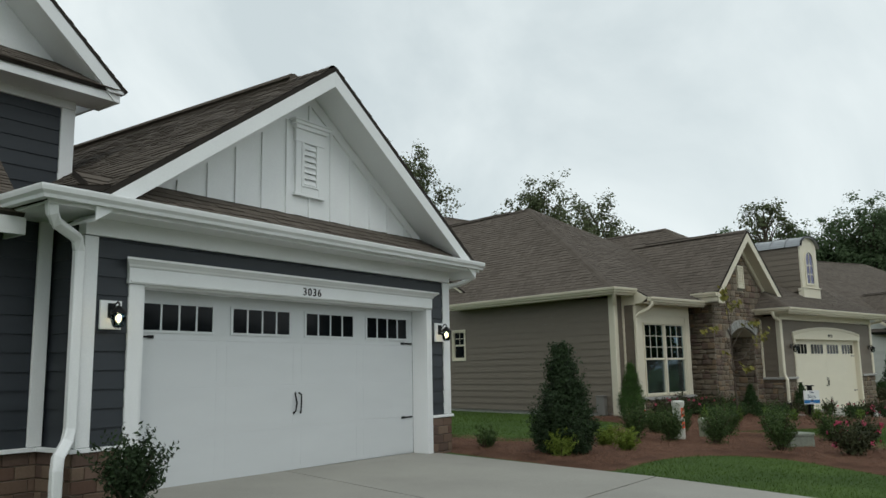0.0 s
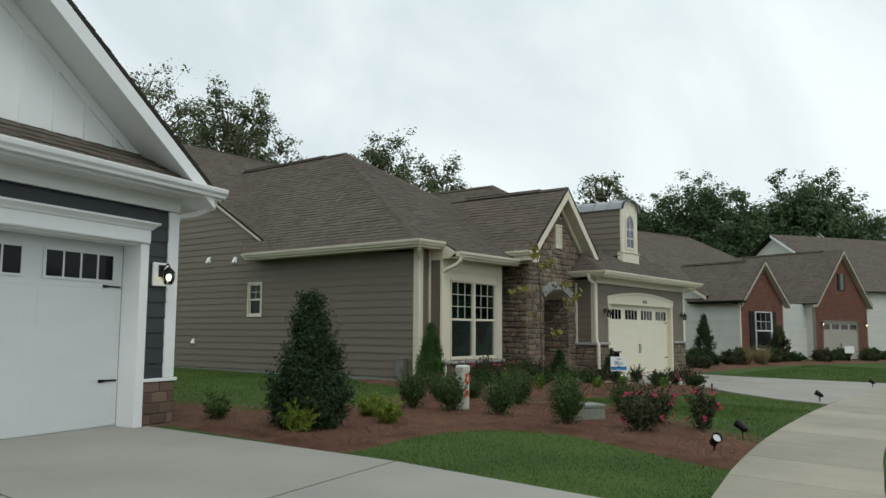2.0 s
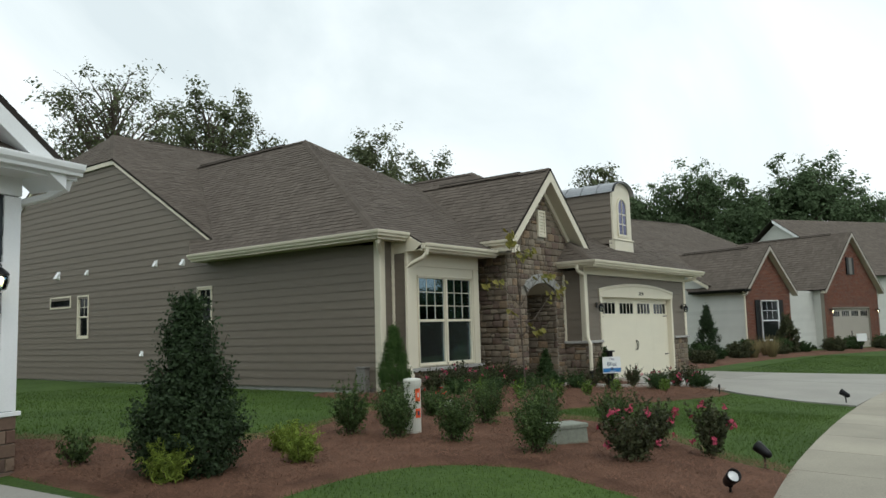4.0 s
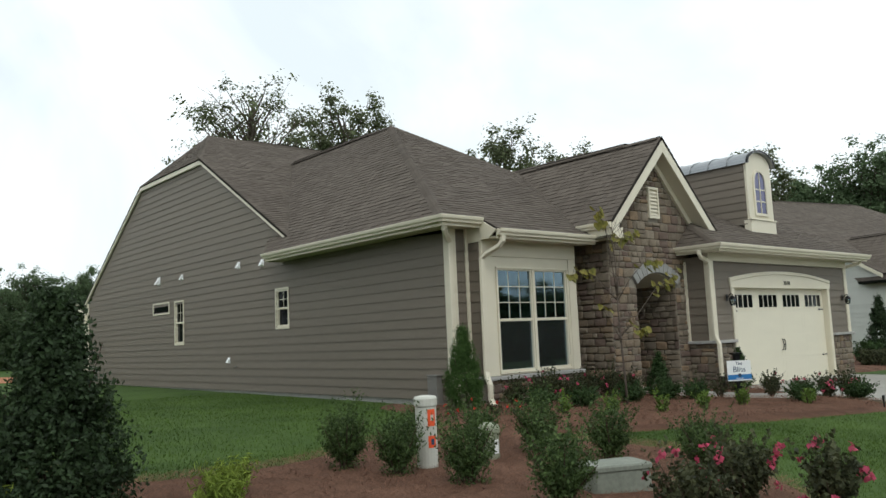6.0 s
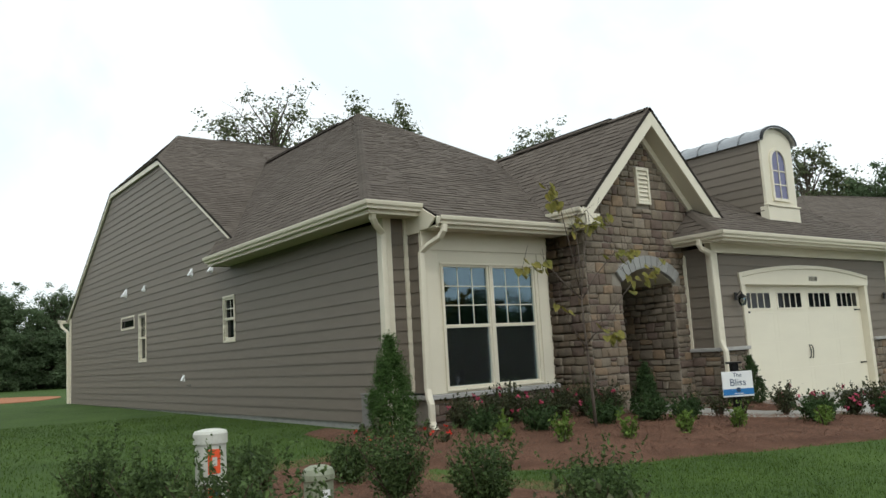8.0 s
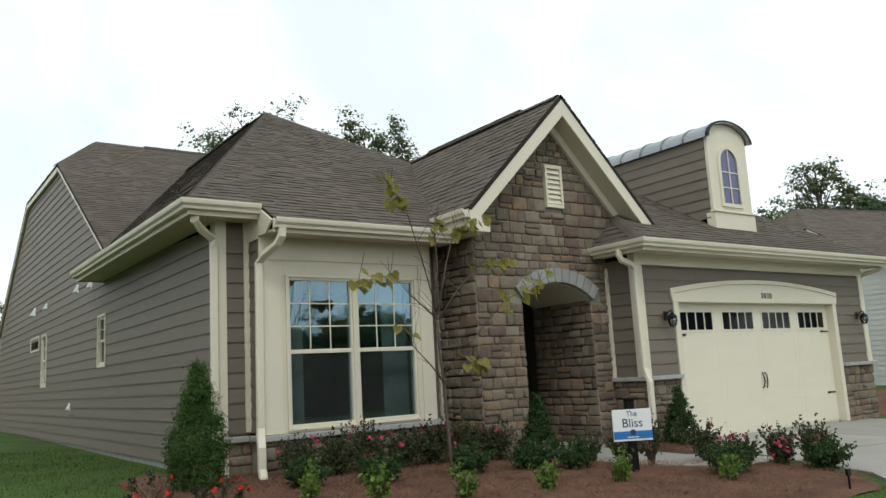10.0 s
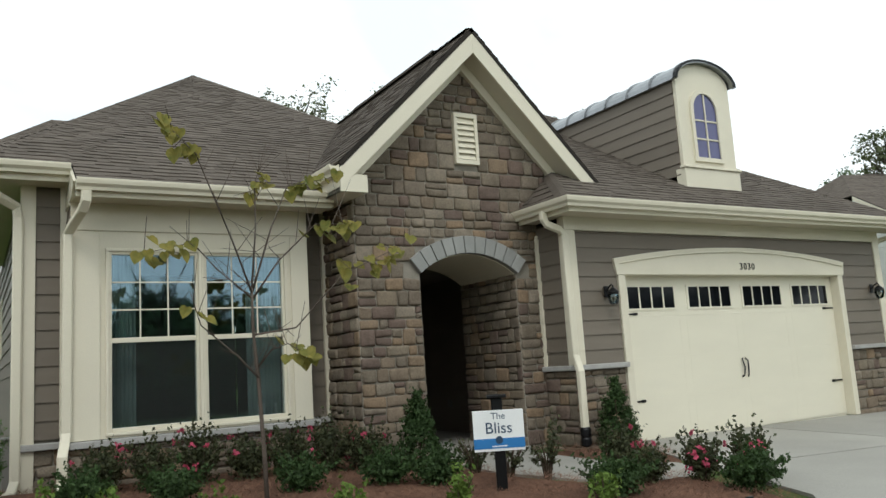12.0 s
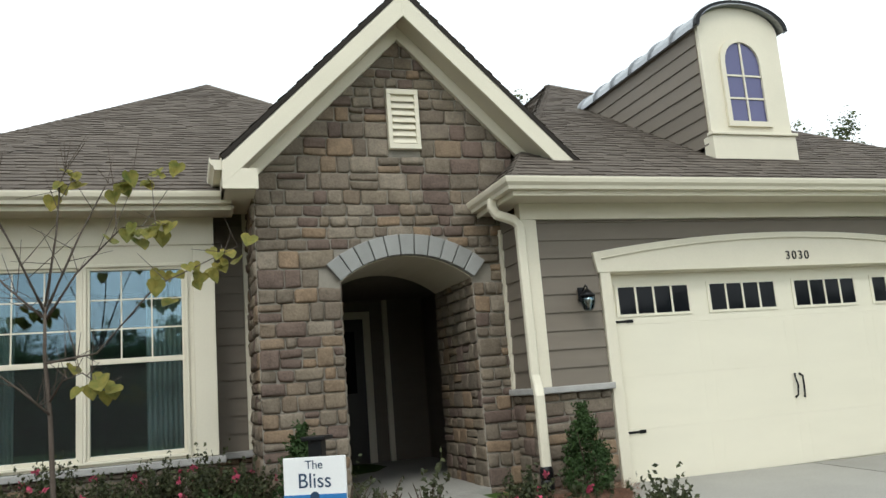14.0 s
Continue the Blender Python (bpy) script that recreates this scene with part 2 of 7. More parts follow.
# ---- mesh helpers ----
class Geo:
    """Vertices and faces collected in one frame m."""

    def __init__(self, m=None):
        self.v, self.f, self.m = [], [], m

    def pts(self, pts):
        k = len(self.v)
        for p in pts:
            p = Vector(p)
            self.v.append(tuple(self.m @ p if self.m else p))
        return k

    def box(self, x0, x1, y0, y1, z0, z1):
        k = self.pts([(x, y, z) for z in (z0, z1) for x, y in ((x0, y0), (x1, y0), (x1, y1), (x0, y1))])
        self.f += [(k, k + 3, k + 2, k + 1), (k + 4, k + 5, k + 6, k + 7)]
        self.f += [(k + i, k + (i + 1) % 4, k + 4 + (i + 1) % 4, k + 4 + i) for i in range(4)]
        return self

    def prism(self, poly, vec):
        """A planar polygon pushed along vec."""
        n, d = len(poly), Vector(vec)
        k = self.pts(list(poly) + [Vector(p) + d for p in poly])
        self.f += [tuple(range(k, k + n)), tuple(range(k + 2 * n - 1, k + n - 1, -1))]
        self.f += [(k + i, k + (i + 1) % n, k + n + (i + 1) % n, k + n + i) for i in range(n)]
        return self

    def rings(self, rings, close=True, caps=True):
        n = len(rings[0])
        k = self.pts([p for r in rings for p in r])
        for a in range(len(rings) - 1):
            for i in range(n if close else n - 1):
                j = (i + 1) % n
                self.f.append((k + a * n + i, k + a * n + j, k + (a + 1) * n + j, k + (a + 1) * n + i))
        if caps and close:
            self.f.append(tuple(range(k + n - 1, k - 1, -1)))
            self.f.append(tuple(range(k + (len(rings) - 1) * n, k + len(rings) * n)))
        return self

    def tube(self, path, radii, sides=6, flat=None):
        """A tube along a 3D path; flat gives (half width, half depth) for a rectangular pipe."""
        path = [Vector(p) for p in path]
        if not isinstance(radii, (list, tuple)):
            radii = [radii] * len(path)
        rings, ref = [], Vector((1, 0, 0.01))
        for i, p in enumerate(path):
            a = (path[min(i + 1, len(path) - 1)] - path[max(i - 1, 0)]).normalized()
            x = a.cross(ref)
            x = (ref - a * a.dot(ref)) if x.length > 0.05 else a.orthogonal()
            x.normalize()
            y = a.cross(x)
            if flat:
                w, d = flat
                rings.append([p + x * w * sx + y * d * sy for sx, sy in ((-1, -0.7), (-0.7, -1), (0.7, -1), (1, -0.7), (1, 0.7), (0.7, 1), (-0.7, 1), (-1, 0.7))])
            else:
                rings.append([p + (x * math.cos(t) + y * math.sin(t)) * radii[i] for t in [2 * math.pi * q / sides for q in range(sides)]])
        return self.rings(rings)

    def lathe(self, profile, at=(0, 0, 0), sides=16):
        o = Vector(at)
        return self.rings([[o + Vector((r * math.cos(t), r * math.sin(t), z)) for t in [2 * math.pi * q / sides for q in range(sides)]] for r, z in profile])

    def sweep(self, profile, path):
        """A profile of (out, up) carried along a level path with mitred corners; out is to the left of the way walked."""
        path = [Vector(p) for p in path]
        rings = []
        for i, p in enumerate(path):
            d0 = (path[i] - path[i - 1]).normalized() if i else None
            d1 = (path[i + 1] - path[i]).normalized() if i + 1 < len(path) else None
            r0, r1 = [Vector((-d.y, d.x, 0)) if d else None for d in (d0, d1)]
            if r0 and r1:
                r = (r0 + r1).normalized()
                r = r / max(0.3, r.dot(r0))
            else:
                r = r0 or r1
            rings.append([p + r * o + Vector((0, 0, u)) for o, u in profile])
        return self.rings(rings)


def part(name, geo, mat, parent=None, label="", kind="", bevel=0.0, smooth=False):
    """Links the geometry as one mesh object under a thing or a part."""
    me = bpy.data.meshes.new(name)
    me.from_pydata(geo.v, [], geo.f)
    if bevel:
        bm = bmesh.new()
        bm.from_mesh(me)
        bmesh.ops.recalc_face_normals(bm, faces=bm.faces)
        bmesh.ops.bevel(bm, geom=[e for e in bm.edges if e.calc_face_angle(0) > 0.6], offset=bevel, segments=2, affect='EDGES', profile=0.5)
        bm.to_mesh(me)
        bm.free()
    else:
        bm = bmesh.new()
        bm.from_mesh(me)
        bmesh.ops.recalc_face_normals(bm, faces=bm.faces)
        bm.to_mesh(me)
        bm.free()
    if smooth:
        me.polygons.foreach_set("use_smooth", [True] * len(me.polygons))
    me.materials.append(mat)
    ob = new(name, me)
    if parent:
        ob.parent = parent
        if "flat_root" in parent:
            ob.matrix_parent_inverse = Matrix.Translation(-parent.location)
    if label or kind:
        tagged(ob, label, kind=kind)
    return ob


def fast_part(name, v, f, mat, parent=None, label="", kind=""):
    me = bpy.data.meshes.new(name)
    me.from_pydata(v, [], f)
    me.materials.append(mat)
    ob = new(name, me)
    if parent:
        ob.parent = parent
        if "flat_root" in parent:
            ob.matrix_parent_inverse = Matrix.Translation(-parent.location)
    if label or kind:
        tagged(ob, label, kind=kind)
    return ob


def thing(name, m, label, category, group="", kind=""):
    ob = new(name)
    ob.empty_display_size = 0.2
    ob.matrix_basis = m
    return tagged(ob, label, category, group, kind)


def ground_z(x, y):
    """Height of the ground: it falls gently along the street and rises to the houses."""
    x = min(max(x, -30), 34)
    y = max(y, -30)
    return 0.106 - 0.0125 * x + (0.022 * y if y < 14 else 0.308 + 0.006 * min(y - 14, 40))


def smooth_line(pts, steps=6, closed=True):
    """Catmull-Rom through control points in the plan."""
    n, out = len(pts), []
    for i in range(n if closed else n - 1):
        p0, p1, p2, p3 = [Vector(pts[j % n] if closed else pts[min(max(j, 0), n - 1)]) for j in (i - 1, i, i + 1, i + 2)]
        for s in range(steps):
            t = s / steps
            out.append(0.5 * ((2 * p1) + (p2 - p0) * t + (2 * p0 - 5 * p1 + 4 * p2 - p3) * t * t + (3 * p1 - p0 - 3 * p2 + p3) * t ** 3))
    if not closed:
        out.append(Vector(pts[-1]))
    return out


def inside(poly, x, y):
    hit = False
    for (x0, y0), (x1, y1) in zip(poly, poly[1:] + poly[:1]):
        if (y0 > y) != (y1 > y) and x < (x1 - x0) * (y - y0) / (y1 - y0) + x0:
            hit = not hit
    return hit


def spans(poly, level):
    """Where a line at that height runs inside a polygon of (u, height)."""
    cuts = []
    for (u0, z0), (u1, z1) in zip(poly, poly[1:] + poly[:1]):
        if (z0 > level) != (z1 > level):
            cuts.append(u0 + (u1 - u0) * (level - z0) / (z1 - z0))
    cuts.sort()
    return list(zip(cuts[::2], cuts[1::2]))


def minus(intervals, holes):
    for h0, h1 in holes:
        out = []
        for a, b in intervals:
            if h1 <= a or h0 >= b:
                out.append((a, b))
            else:
                if h0 - a > 0.02:
                    out.append((a, h0))
                if b - h1 > 0.02:
                    out.append((h1, b))
        intervals = out
    return intervals


def lap_siding(parent, name, m, poly, z0, step, holes, mat, label, thick=0.14):
    """A clapboard wall on the plane y = 0 of m: a core and single boards, cut round the holes."""
    core, boards = Geo(m), []
    ztop = max(z for _, z in poly)
    z = z0
    while z < ztop - 0.01:
        lo, hi = z + 0.001, min(z + step, ztop - 0.001)
        s0, s1 = spans(poly, lo), spans(poly, hi)
        gaps = [(h[0], h[1]) for h in holes if min(h[3], hi) - max(h[2], lo) > 0.5 * (hi - lo)]
        whole = s0[0] if s0 else (s1[0] if s1 else None)
        if whole:
            top = s1[0] if s1 else ((whole[0] + whole[1]) / 2 - 0.01, (whole[0] + whole[1]) / 2 + 0.01)
            for a, b in minus([(min(whole[0], top[0]), max(whole[1], top[1]))], gaps):
                a0, b0 = max(a, whole[0]), min(b, whole[1])
                a1, b1 = max(a, top[0]), min(b, top[1])
                if b0 - a0 < 0.01:
                    continue
                b1 = max(b1, a1 + 0.01)
                k = core.pts([(a0, 0.0, lo), (b0, 0.0, lo), (b1, 0.0, hi), (a1, 0.0, hi), (a0, thick, lo), (b0, thick, lo), (b1, thick, hi), (a1, thick, hi)])
                core.f += [(k, k + 1, k + 2, k + 3), (k + 4, k + 7, k + 6, k + 5), (k, k + 4, k + 5, k + 1), (k + 3, k + 2, k + 6, k + 7), (k + 1, k + 5, k + 6, k + 2), (k, k + 3, k + 7, k + 4)]
                boards.append((a0, b0, a1, b1, lo, hi))
        z += step
    wall = part(name, core, mat, parent, label)
    bm = bmesh.new()
    bm.from_mesh(wall.data)
    bmesh.ops.remove_doubles(bm, verts=bm.verts, dist=0.004)
    bm.to_mesh(wall.data)
    bm.free()
    for a0, b0, a1, b1, lo, hi in boards:
        g = Geo(m)
        k = g.pts([(a0, -0.022, lo - 0.012), (b0, -0.022, lo - 0.012), (b1, -0.005, hi), (a1, -0.005, hi), (a0, 0.004, lo - 0.012), (b0, 0.004, lo - 0.012), (b1, 0.004, hi), (a1, 0.004, hi)])
        g.f += [(k, k + 1, k + 2, k + 3), (k, k + 4, k + 5, k + 1), (k + 1, k + 5, k + 6, k + 2), (k, k + 3, k + 7, k + 4)]
        fast_part("clapboard", g.v, g.f, mat, wall)
    return wall


def roof_slope(parent, corners, up, label="", thick=0.06, course=0.145, name="roof", mat=None, seed=1):
    """One roof face: a deck and courses of overlapping shingle tabs. corners are coplanar, the first two lie on the eave; up points up the slope."""
    rnd = random.Random(seed)
    p0 = Vector(corners[0])
    e = (Vector(corners[1]) - p0)
    e.z = 0
    e.normalize()
    s = Vector(up).normalized()
    nrm = e.cross(s)
    if nrm.z < 0:
        nrm = -nrm
    deck = Geo().prism([Vector(c) for c in corners], -nrm * thick)
    roof = part(name, deck, mat or M_ROOFBASE, parent, label)
    flat = [((Vector(c) - p0).dot(e), (Vector(c) - p0).dot(s)) for c in corners]
    v, f = [], []
    b, top = min(q[1] for q in flat), max(q[1] for q in flat)
    while b < top - 0.02:
        hi = min(b + course * 1.12, top - 0.001)
        lo_s, hi_s = spans(flat, b + 0.001), spans(flat, hi)
        if lo_s:
            l0, l1 = lo_s[0]
            h0, h1 = hi_s[0] if hi_s else ((l0 + l1) / 2, (l0 + l1) / 2)
            a = l0
            first = True
            while a < l1 - 0.001:
                w = rnd.choice((0.1, 0.14, 0.19, 0.25)) * rnd.uniform(0.85, 1.15)
                z = min(l1, a + w)
                if l1 - z < 0.08:
                    z = l1
                ta = h0 if first else min(max(a, h0), h1)
                tz = h1 if z >= l1 - 1e-4 else min(max(z, h0), h1)
                lift = 0.011 + rnd.choice((0, 0.007)) + rnd.uniform(0, 0.002)
                k = len(v)
                drop = rnd.choice((0, 0, 0.022))
                for aa, bb, hh in ((a, b - drop, lift), (z, b - drop, lift), (tz, hi, 0.004), (ta, hi, 0.004), (a, b - drop, 0.0), (z, b - drop, 0.0)):
                    v.append(tuple(p0 + e * aa + s * bb + nrm * hh))
                f += [(k, k + 1, k + 2, k + 3), (k + 4, k + 5, k + 1, k)]
                a, first = z, False
        b += course
    fast_part("shingles", v, f, M_SHINGLE, roof, kind="stuff")
    return roof


def hip_caps(parent, a, b, seed=3, w=0.13):
    """Overlapping cap shingles along a hip or ridge."""
    rnd = random.Random(seed)
    a, b = Vector(a), Vector(b)
    d = (b - a).normalized()
    side = d.cross(Vector((0, 0, 1))).normalized()
    up = side.cross(d).normalized()
    v, f = [], []
    n = max(2, int((b - a).length / 0.16))
    for i in range(n):
        p = a + (b - a) * (i / n)
        q = a + (b - a) * ((i + 1.25) / n)
        h = 0.022 + rnd.uniform(0, 0.004)
        k = len(v)
        for o, z in ((p, h), (q, h - 0.012)):
            v += [tuple(o - side * w + up * (z - 0.085)), tuple(o - side * w * 0.45 + up * (z - 0.02)), tuple(o + up * z), tuple(o + side * w * 0.45 + up * (z - 0.02)), tuple(o + side * w + up * (z - 0.085))]
        f += [(k + j, k + j + 1, k + 6 + j, k + 5 + j) for j in range(4)]
    return fast_part("ridge_capping", v, f, M_SHINGLE, parent, kind="stuff")


GUTTER = [(0, 0), (0.0, -0.125), (0.075, -0.125), (0.082, -0.09), (0.115, -0.06), (0.125, -0.02), (0.125, 0.0), (0.112, 0.0), (0.112, -0.02), (0.015, -0.02), (0.015, 0)]


def stone_face(parent, m, poly, holes, seed, mat, name="stone", lo=0.11, hi=0.205, wlo=0.13, whi=0.35, proud=0.035, joint=0.012):
    """Coursed field stones on the plane y = 0 of m, one object each; holes is a function from height to gaps."""
    rnd = random.Random(seed)
    z, ztop = min(q[1] for q in poly), max(q[1] for q in poly)
    while z < ztop - 0.03:
        h = rnd.uniform(lo, hi)
        if ztop - (z + h) < 0.06:
            h = ztop - z
        mid = z + h / 2
        for a, b in minus(spans(poly, mid), holes(mid)):
            x = a
            while x < b - 0.01:
                w = rnd.uniform(wlo, whi) * (0.75 + h / hi * 0.35)
                if b - (x + w) < wlo * 0.7:
                    w = b - x
                rows = [(z, z + h)]
                if h > 0.16 and rnd.random() < 0.22:
                    c = z + h * rnd.uniform(0.4, 0.6)
                    rows = [(z, c), (c, z + h)]
                for r0, r1 in rows:
                    x0, x1, y1 = x + joint / 2, x + w - joint / 2, -proud * rnd.uniform(0.5, 1.15)
                    z0, z1 = r0 + joint / 2, r1 - joint / 2
                    hw, hh, cx, cz = (x1 - x0) / 2, (z1 - z0) / 2, (x0 + x1) / 2, (z0 + z1) / 2
                    tilt, sag = rnd.uniform(-0.05, 0.05), rnd.uniform(-0.02, 0.02)
                    cut = [rnd.uniform(0.006, 0.022) for _ in range(4)]
                    rim = []
                    for (sx, sz), e in zip(((-1, -1), (1, -1), (1, 1), (-1, 1)), cut):
                        e = min(e, hw * 0.45, hh * 0.45)
                        q = [(sx * hw, sz * (hh - e)), (sx * (hw - e), sz * hh)]
                        rim += q if sx * sz > 0 else q[::-1]
                    rim = [(cx + p + rnd.uniform(-0.006, 0.006), cz + q + p * tilt + rnd.uniform(-0.006, 0.006)) for p, q in rim]
                    g = Geo(m)
                    inset = [rnd.uniform(0.8, 1.2) for _ in rim]
                    rings = [[(p, 0.01, q) for p, q in rim], [(p, y1 * 0.3, q) for p, q in rim]]
                    for depth, amount in ((0.82, 0.008), (1.0, 0.024)):
                        am = min(amount, hh * 0.45, hw * 0.45)
                        rings.append([(p - math.copysign(am * e, p - cx), y1 * depth + (rnd.uniform(-0.005, 0.005) + sag * (q - cz) / hh * 0.4 if depth == 1.0 else 0), q - math.copysign(am * e, q - cz)) for (p, q), e in zip(rim, inset)])
                    k = g.pts([q for ring in rings for q in ring])
                    for t in (0, 8, 16):
                        g.f += [(k + t + i, k + t + (i + 1) % 8, k + t + 8 + (i + 1) % 8, k + t + 8 + i) for i in range(8)]
                    g.f.append(tuple(k + 24 + i for i in range(8)))
                    ob = fast_part(name, g.v, g.f, mat, parent)
                    ob.data.polygons.foreach_set("use_smooth", [True] * 25)
                x += w
        z += h


def brick_face(parent, m, u0, u1, z0, z1, seed, mat, rows_h=0.13, w=0.3, name="brick"):
    """Running-bond blocks on the plane y = 0 of m, one object each."""
    rnd = random.Random(seed)
    n = max(1, round((z1 - z0) / rows_h))
    h = (z1 - z0) / n
    for r in range(n):
        x = u0 - (w / 2 if r % 2 else 0)
        while x < u1 - 0.005:
            a, b = max(x, u0) + 0.005, min(x + w, u1) - 0.005
            x += w
            if b - a < 0.03:
                continue
            y, c = -0.02 - rnd.uniform(0, 0.006), 0.006
            g = Geo(m)
            za, zb = z0 + r * h + 0.005, z0 + (r + 1) * h - 0.005
            k = g.pts([(a, 0.01, za), (b, 0.01, za), (b, 0.01, zb), (a, 0.01, zb), (a, y + c, za), (b, y + c, za), (b, y + c, zb), (a, y + c, zb),
                       (a + c, y, za + c), (b - c, y, za + c), (b - c, y, zb - c), (a + c, y, zb - c)])
            for t in (0, 4):
                g.f += [(k + t + i, k + t + (i + 1) % 4, k + t + 4 + (i + 1) % 4, k + t + 4 + i) for i in range(4)]
            g.f.append((k + 8, k + 9, k + 10, k + 11))
            fast_part(name, g.v, g.f, mat, parent)


def sash_window(parent, m, u0, u1, z0, z1, trim, trim_mat, cols=2, rows=2, thin=0.045, label="", dark=False):
    """A hung window in an opening on the plane y = 0 of m: casing, frame, sashes, muntins and panes."""
    w = part("window", Geo(m).box(u0 - trim, u1 + trim, -0.035, 0.01, z1, z1 + trim).box(u0 - trim, u1 + trim, -0.035, 0.01, z0 - trim, z0).box(u0 - trim, u0, -0.035, 0.01, z0, z1).box(u1, u1 + trim, -0.035, 0.01, z0, z1), trim_mat, parent, label or "window with a painted casing", bevel=0.006)
    f = thin
    part("window_frame", Geo(m).box(u0, u0 + f, -0.01, 0.1, z0, z1).box(u1 - f, u1, -0.01, 0.1, z0, z1).box(u0 + f, u1 - f, -0.01, 0.1, z1 - f, z1).box(u0 + f, u1 - f, -0.01, 0.1, z0, z0 + f * 1.3), trim_mat, w, bevel=0.005)
    zm = (z0 + z1) / 2
    part("meeting_rail", Geo(m).box(u0 + f, u1 - f, 0.0, 0.07, zm - 0.028, zm + 0.028), trim_mat, w, bevel=0.004)
    g = Geo(m)
    a0, a1, b0, b1 = u0 + f, u1 - f, zm + 0.028, z1 - f
    for c in range(1, cols):
        x = a0 + (a1 - a0) * c / cols
        g.box(x - 0.008, x + 0.008, 0.022, 0.038, b0, b1)
    for r in range(1, rows):
        z = b0 + (b1 - b0) * r / rows
        g.box(a0, a1, 0.0225, 0.0375, z - 0.008, z + 0.008)
    if g.v:
        part("muntins", g, trim_mat, w)
    for za, zb, y in ((b0, b1, 0.03), (z0 + f * 1.3, zm - 0.028, 0.05)):
        p = part("pane", Geo(m).box(a0, a1, y - 0.002, y + 0.002, za, zb), M_DARKPANE if dark else M_GLASS, w)
        if not dark:
            p.visible_shadow = False
    if not dark:
        sc = part("insect_screen", Geo(m).box(a0, a1, 0.02, 0.022, z0 + f * 1.3, zm - 0.028), M_SCREEN, w, "grey insect screen over the lower sash")
        sc.visible_shadow = False
    return w

# ---- ground ----
def grid_lines(lo, hi, fine_lo, fine_hi, step):
    out, x = [], fine_lo
    while x <= fine_hi:
        out.append(x)
        x += step
    d = step
    x = fine_hi
    while x < hi:
        d *= 1.6
        x += d
        out.append(x)
    d = step
    x = fine_lo
    while x > lo:
        d *= 1.6
        x -= d
        out.insert(0, x)
    return out


def build_ground():
    xs, ys = grid_lines(-1500, 1500, -12, 62, 0.5), grid_lines(-1500, 1500, -14, 42, 0.5)
    v = [(x, y, ground_z(x, y) + 0.012 * noise.noise((x * 0.6, y * 0.6, 0))) for y in ys for x in xs]
    n = len(xs)
    f = [(j * n + i, j * n + i + 1, (j + 1) * n + i + 1, (j + 1) * n + i) for j in range(len(ys) - 1) for i in range(n - 1)]
    ob = fast_part("ground", v, f, M_GRASS)
    ob.data.polygons.foreach_set("use_smooth", [True] * len(f))
    return tagged(ob, "mown green lawn, gently sloping", "ground", kind="structure")


def sheet(name, outline, lift, mat, label, category, thick=0.1, kind="structure", parent=None):
    """A slab over the ground with that outline in plan, its top lift above the ground."""
    pts = [Vector((p[0], p[1], ground_z(p[0], p[1]) + lift)) for p in outline]
    bm = bmesh.new()
    top = [bm.verts.new(p) for p in pts]
    low = [bm.verts.new(p - Vector((0, 0, thick))) for p in pts]
    n = len(pts)
    face = bm.faces.new(top)
    for i in range(n):
        bm.faces.new((top[i], low[i], low[(i + 1) % n], top[(i + 1) % n]))
    bmesh.ops.triangulate(bm, faces=[face])
    bmesh.ops.recalc_face_normals(bm, faces=bm.faces)
    me = bpy.data.meshes.new(name)
    bm.to_mesh(me)
    bm.free()
    me.materials.append(mat)
    ob = new(name, me)
    if parent:
        ob.parent = parent
        return ob
    return tagged(ob, label, category, kind=kind)


def mounded(name, outline, lift, height, mat, label, category, step=0.16):
    """A heaped bed: a fine net inside the outline, higher away from its rim and uneven."""
    poly = [(p[0], p[1]) for p in outline]
    x0, x1 = min(p[0] for p in poly), max(p[0] for p in poly)
    y0, y1 = min(p[1] for p in poly), max(p[1] for p in poly)
    arr = np.array(poly)
    seg0, seg1 = arr, np.roll(arr, -1, axis=0)
    ids, v, f = {}, [], []
    nx, ny = int((x1 - x0) / step) + 2, int((y1 - y0) / step) + 2
    for j in range(ny):
        for i in range(nx):
            x, y = x0 + i * step, y0 + j * step
            p = np.array((x, y))
            d = seg1 - seg0
            t = np.clip(((p - seg0) * d).sum(1) / np.maximum((d * d).sum(1), 1e-9), 0, 1)
            near = seg0 + d * t[:, None]
            dist2 = ((near - p) ** 2).sum(1)
            k = int(dist2.argmin())
            dist = math.sqrt(dist2[k])
            if not inside(poly, x, y):
                if dist > step * 1.5:
                    continue
                dist = -dist
            h = lift + (height * min(1, dist / 0.35) if dist > 0 else 0.5 * dist) + (0.018 * noise.noise((x * 3, y * 3, 3)) + 0.012 * noise.noise((x * 9, y * 9, 1))) * min(1, max(0, dist) / 0.15)
            ids[i, j] = len(v)
            v.append((x, y, ground_z(x, y) + h))
    for (i, j), a in ids.items():
        q = [ids.get(k) for k in ((i + 1, j), (i + 1, j + 1), (i, j + 1))]
        if None not in q:
            f.append((a, *q))
    ob = fast_part(name, v, f, mat)
    ob.data.polygons.foreach_set("use_smooth", [True] * len(f))
    return tagged(ob, label, category, kind="structure")


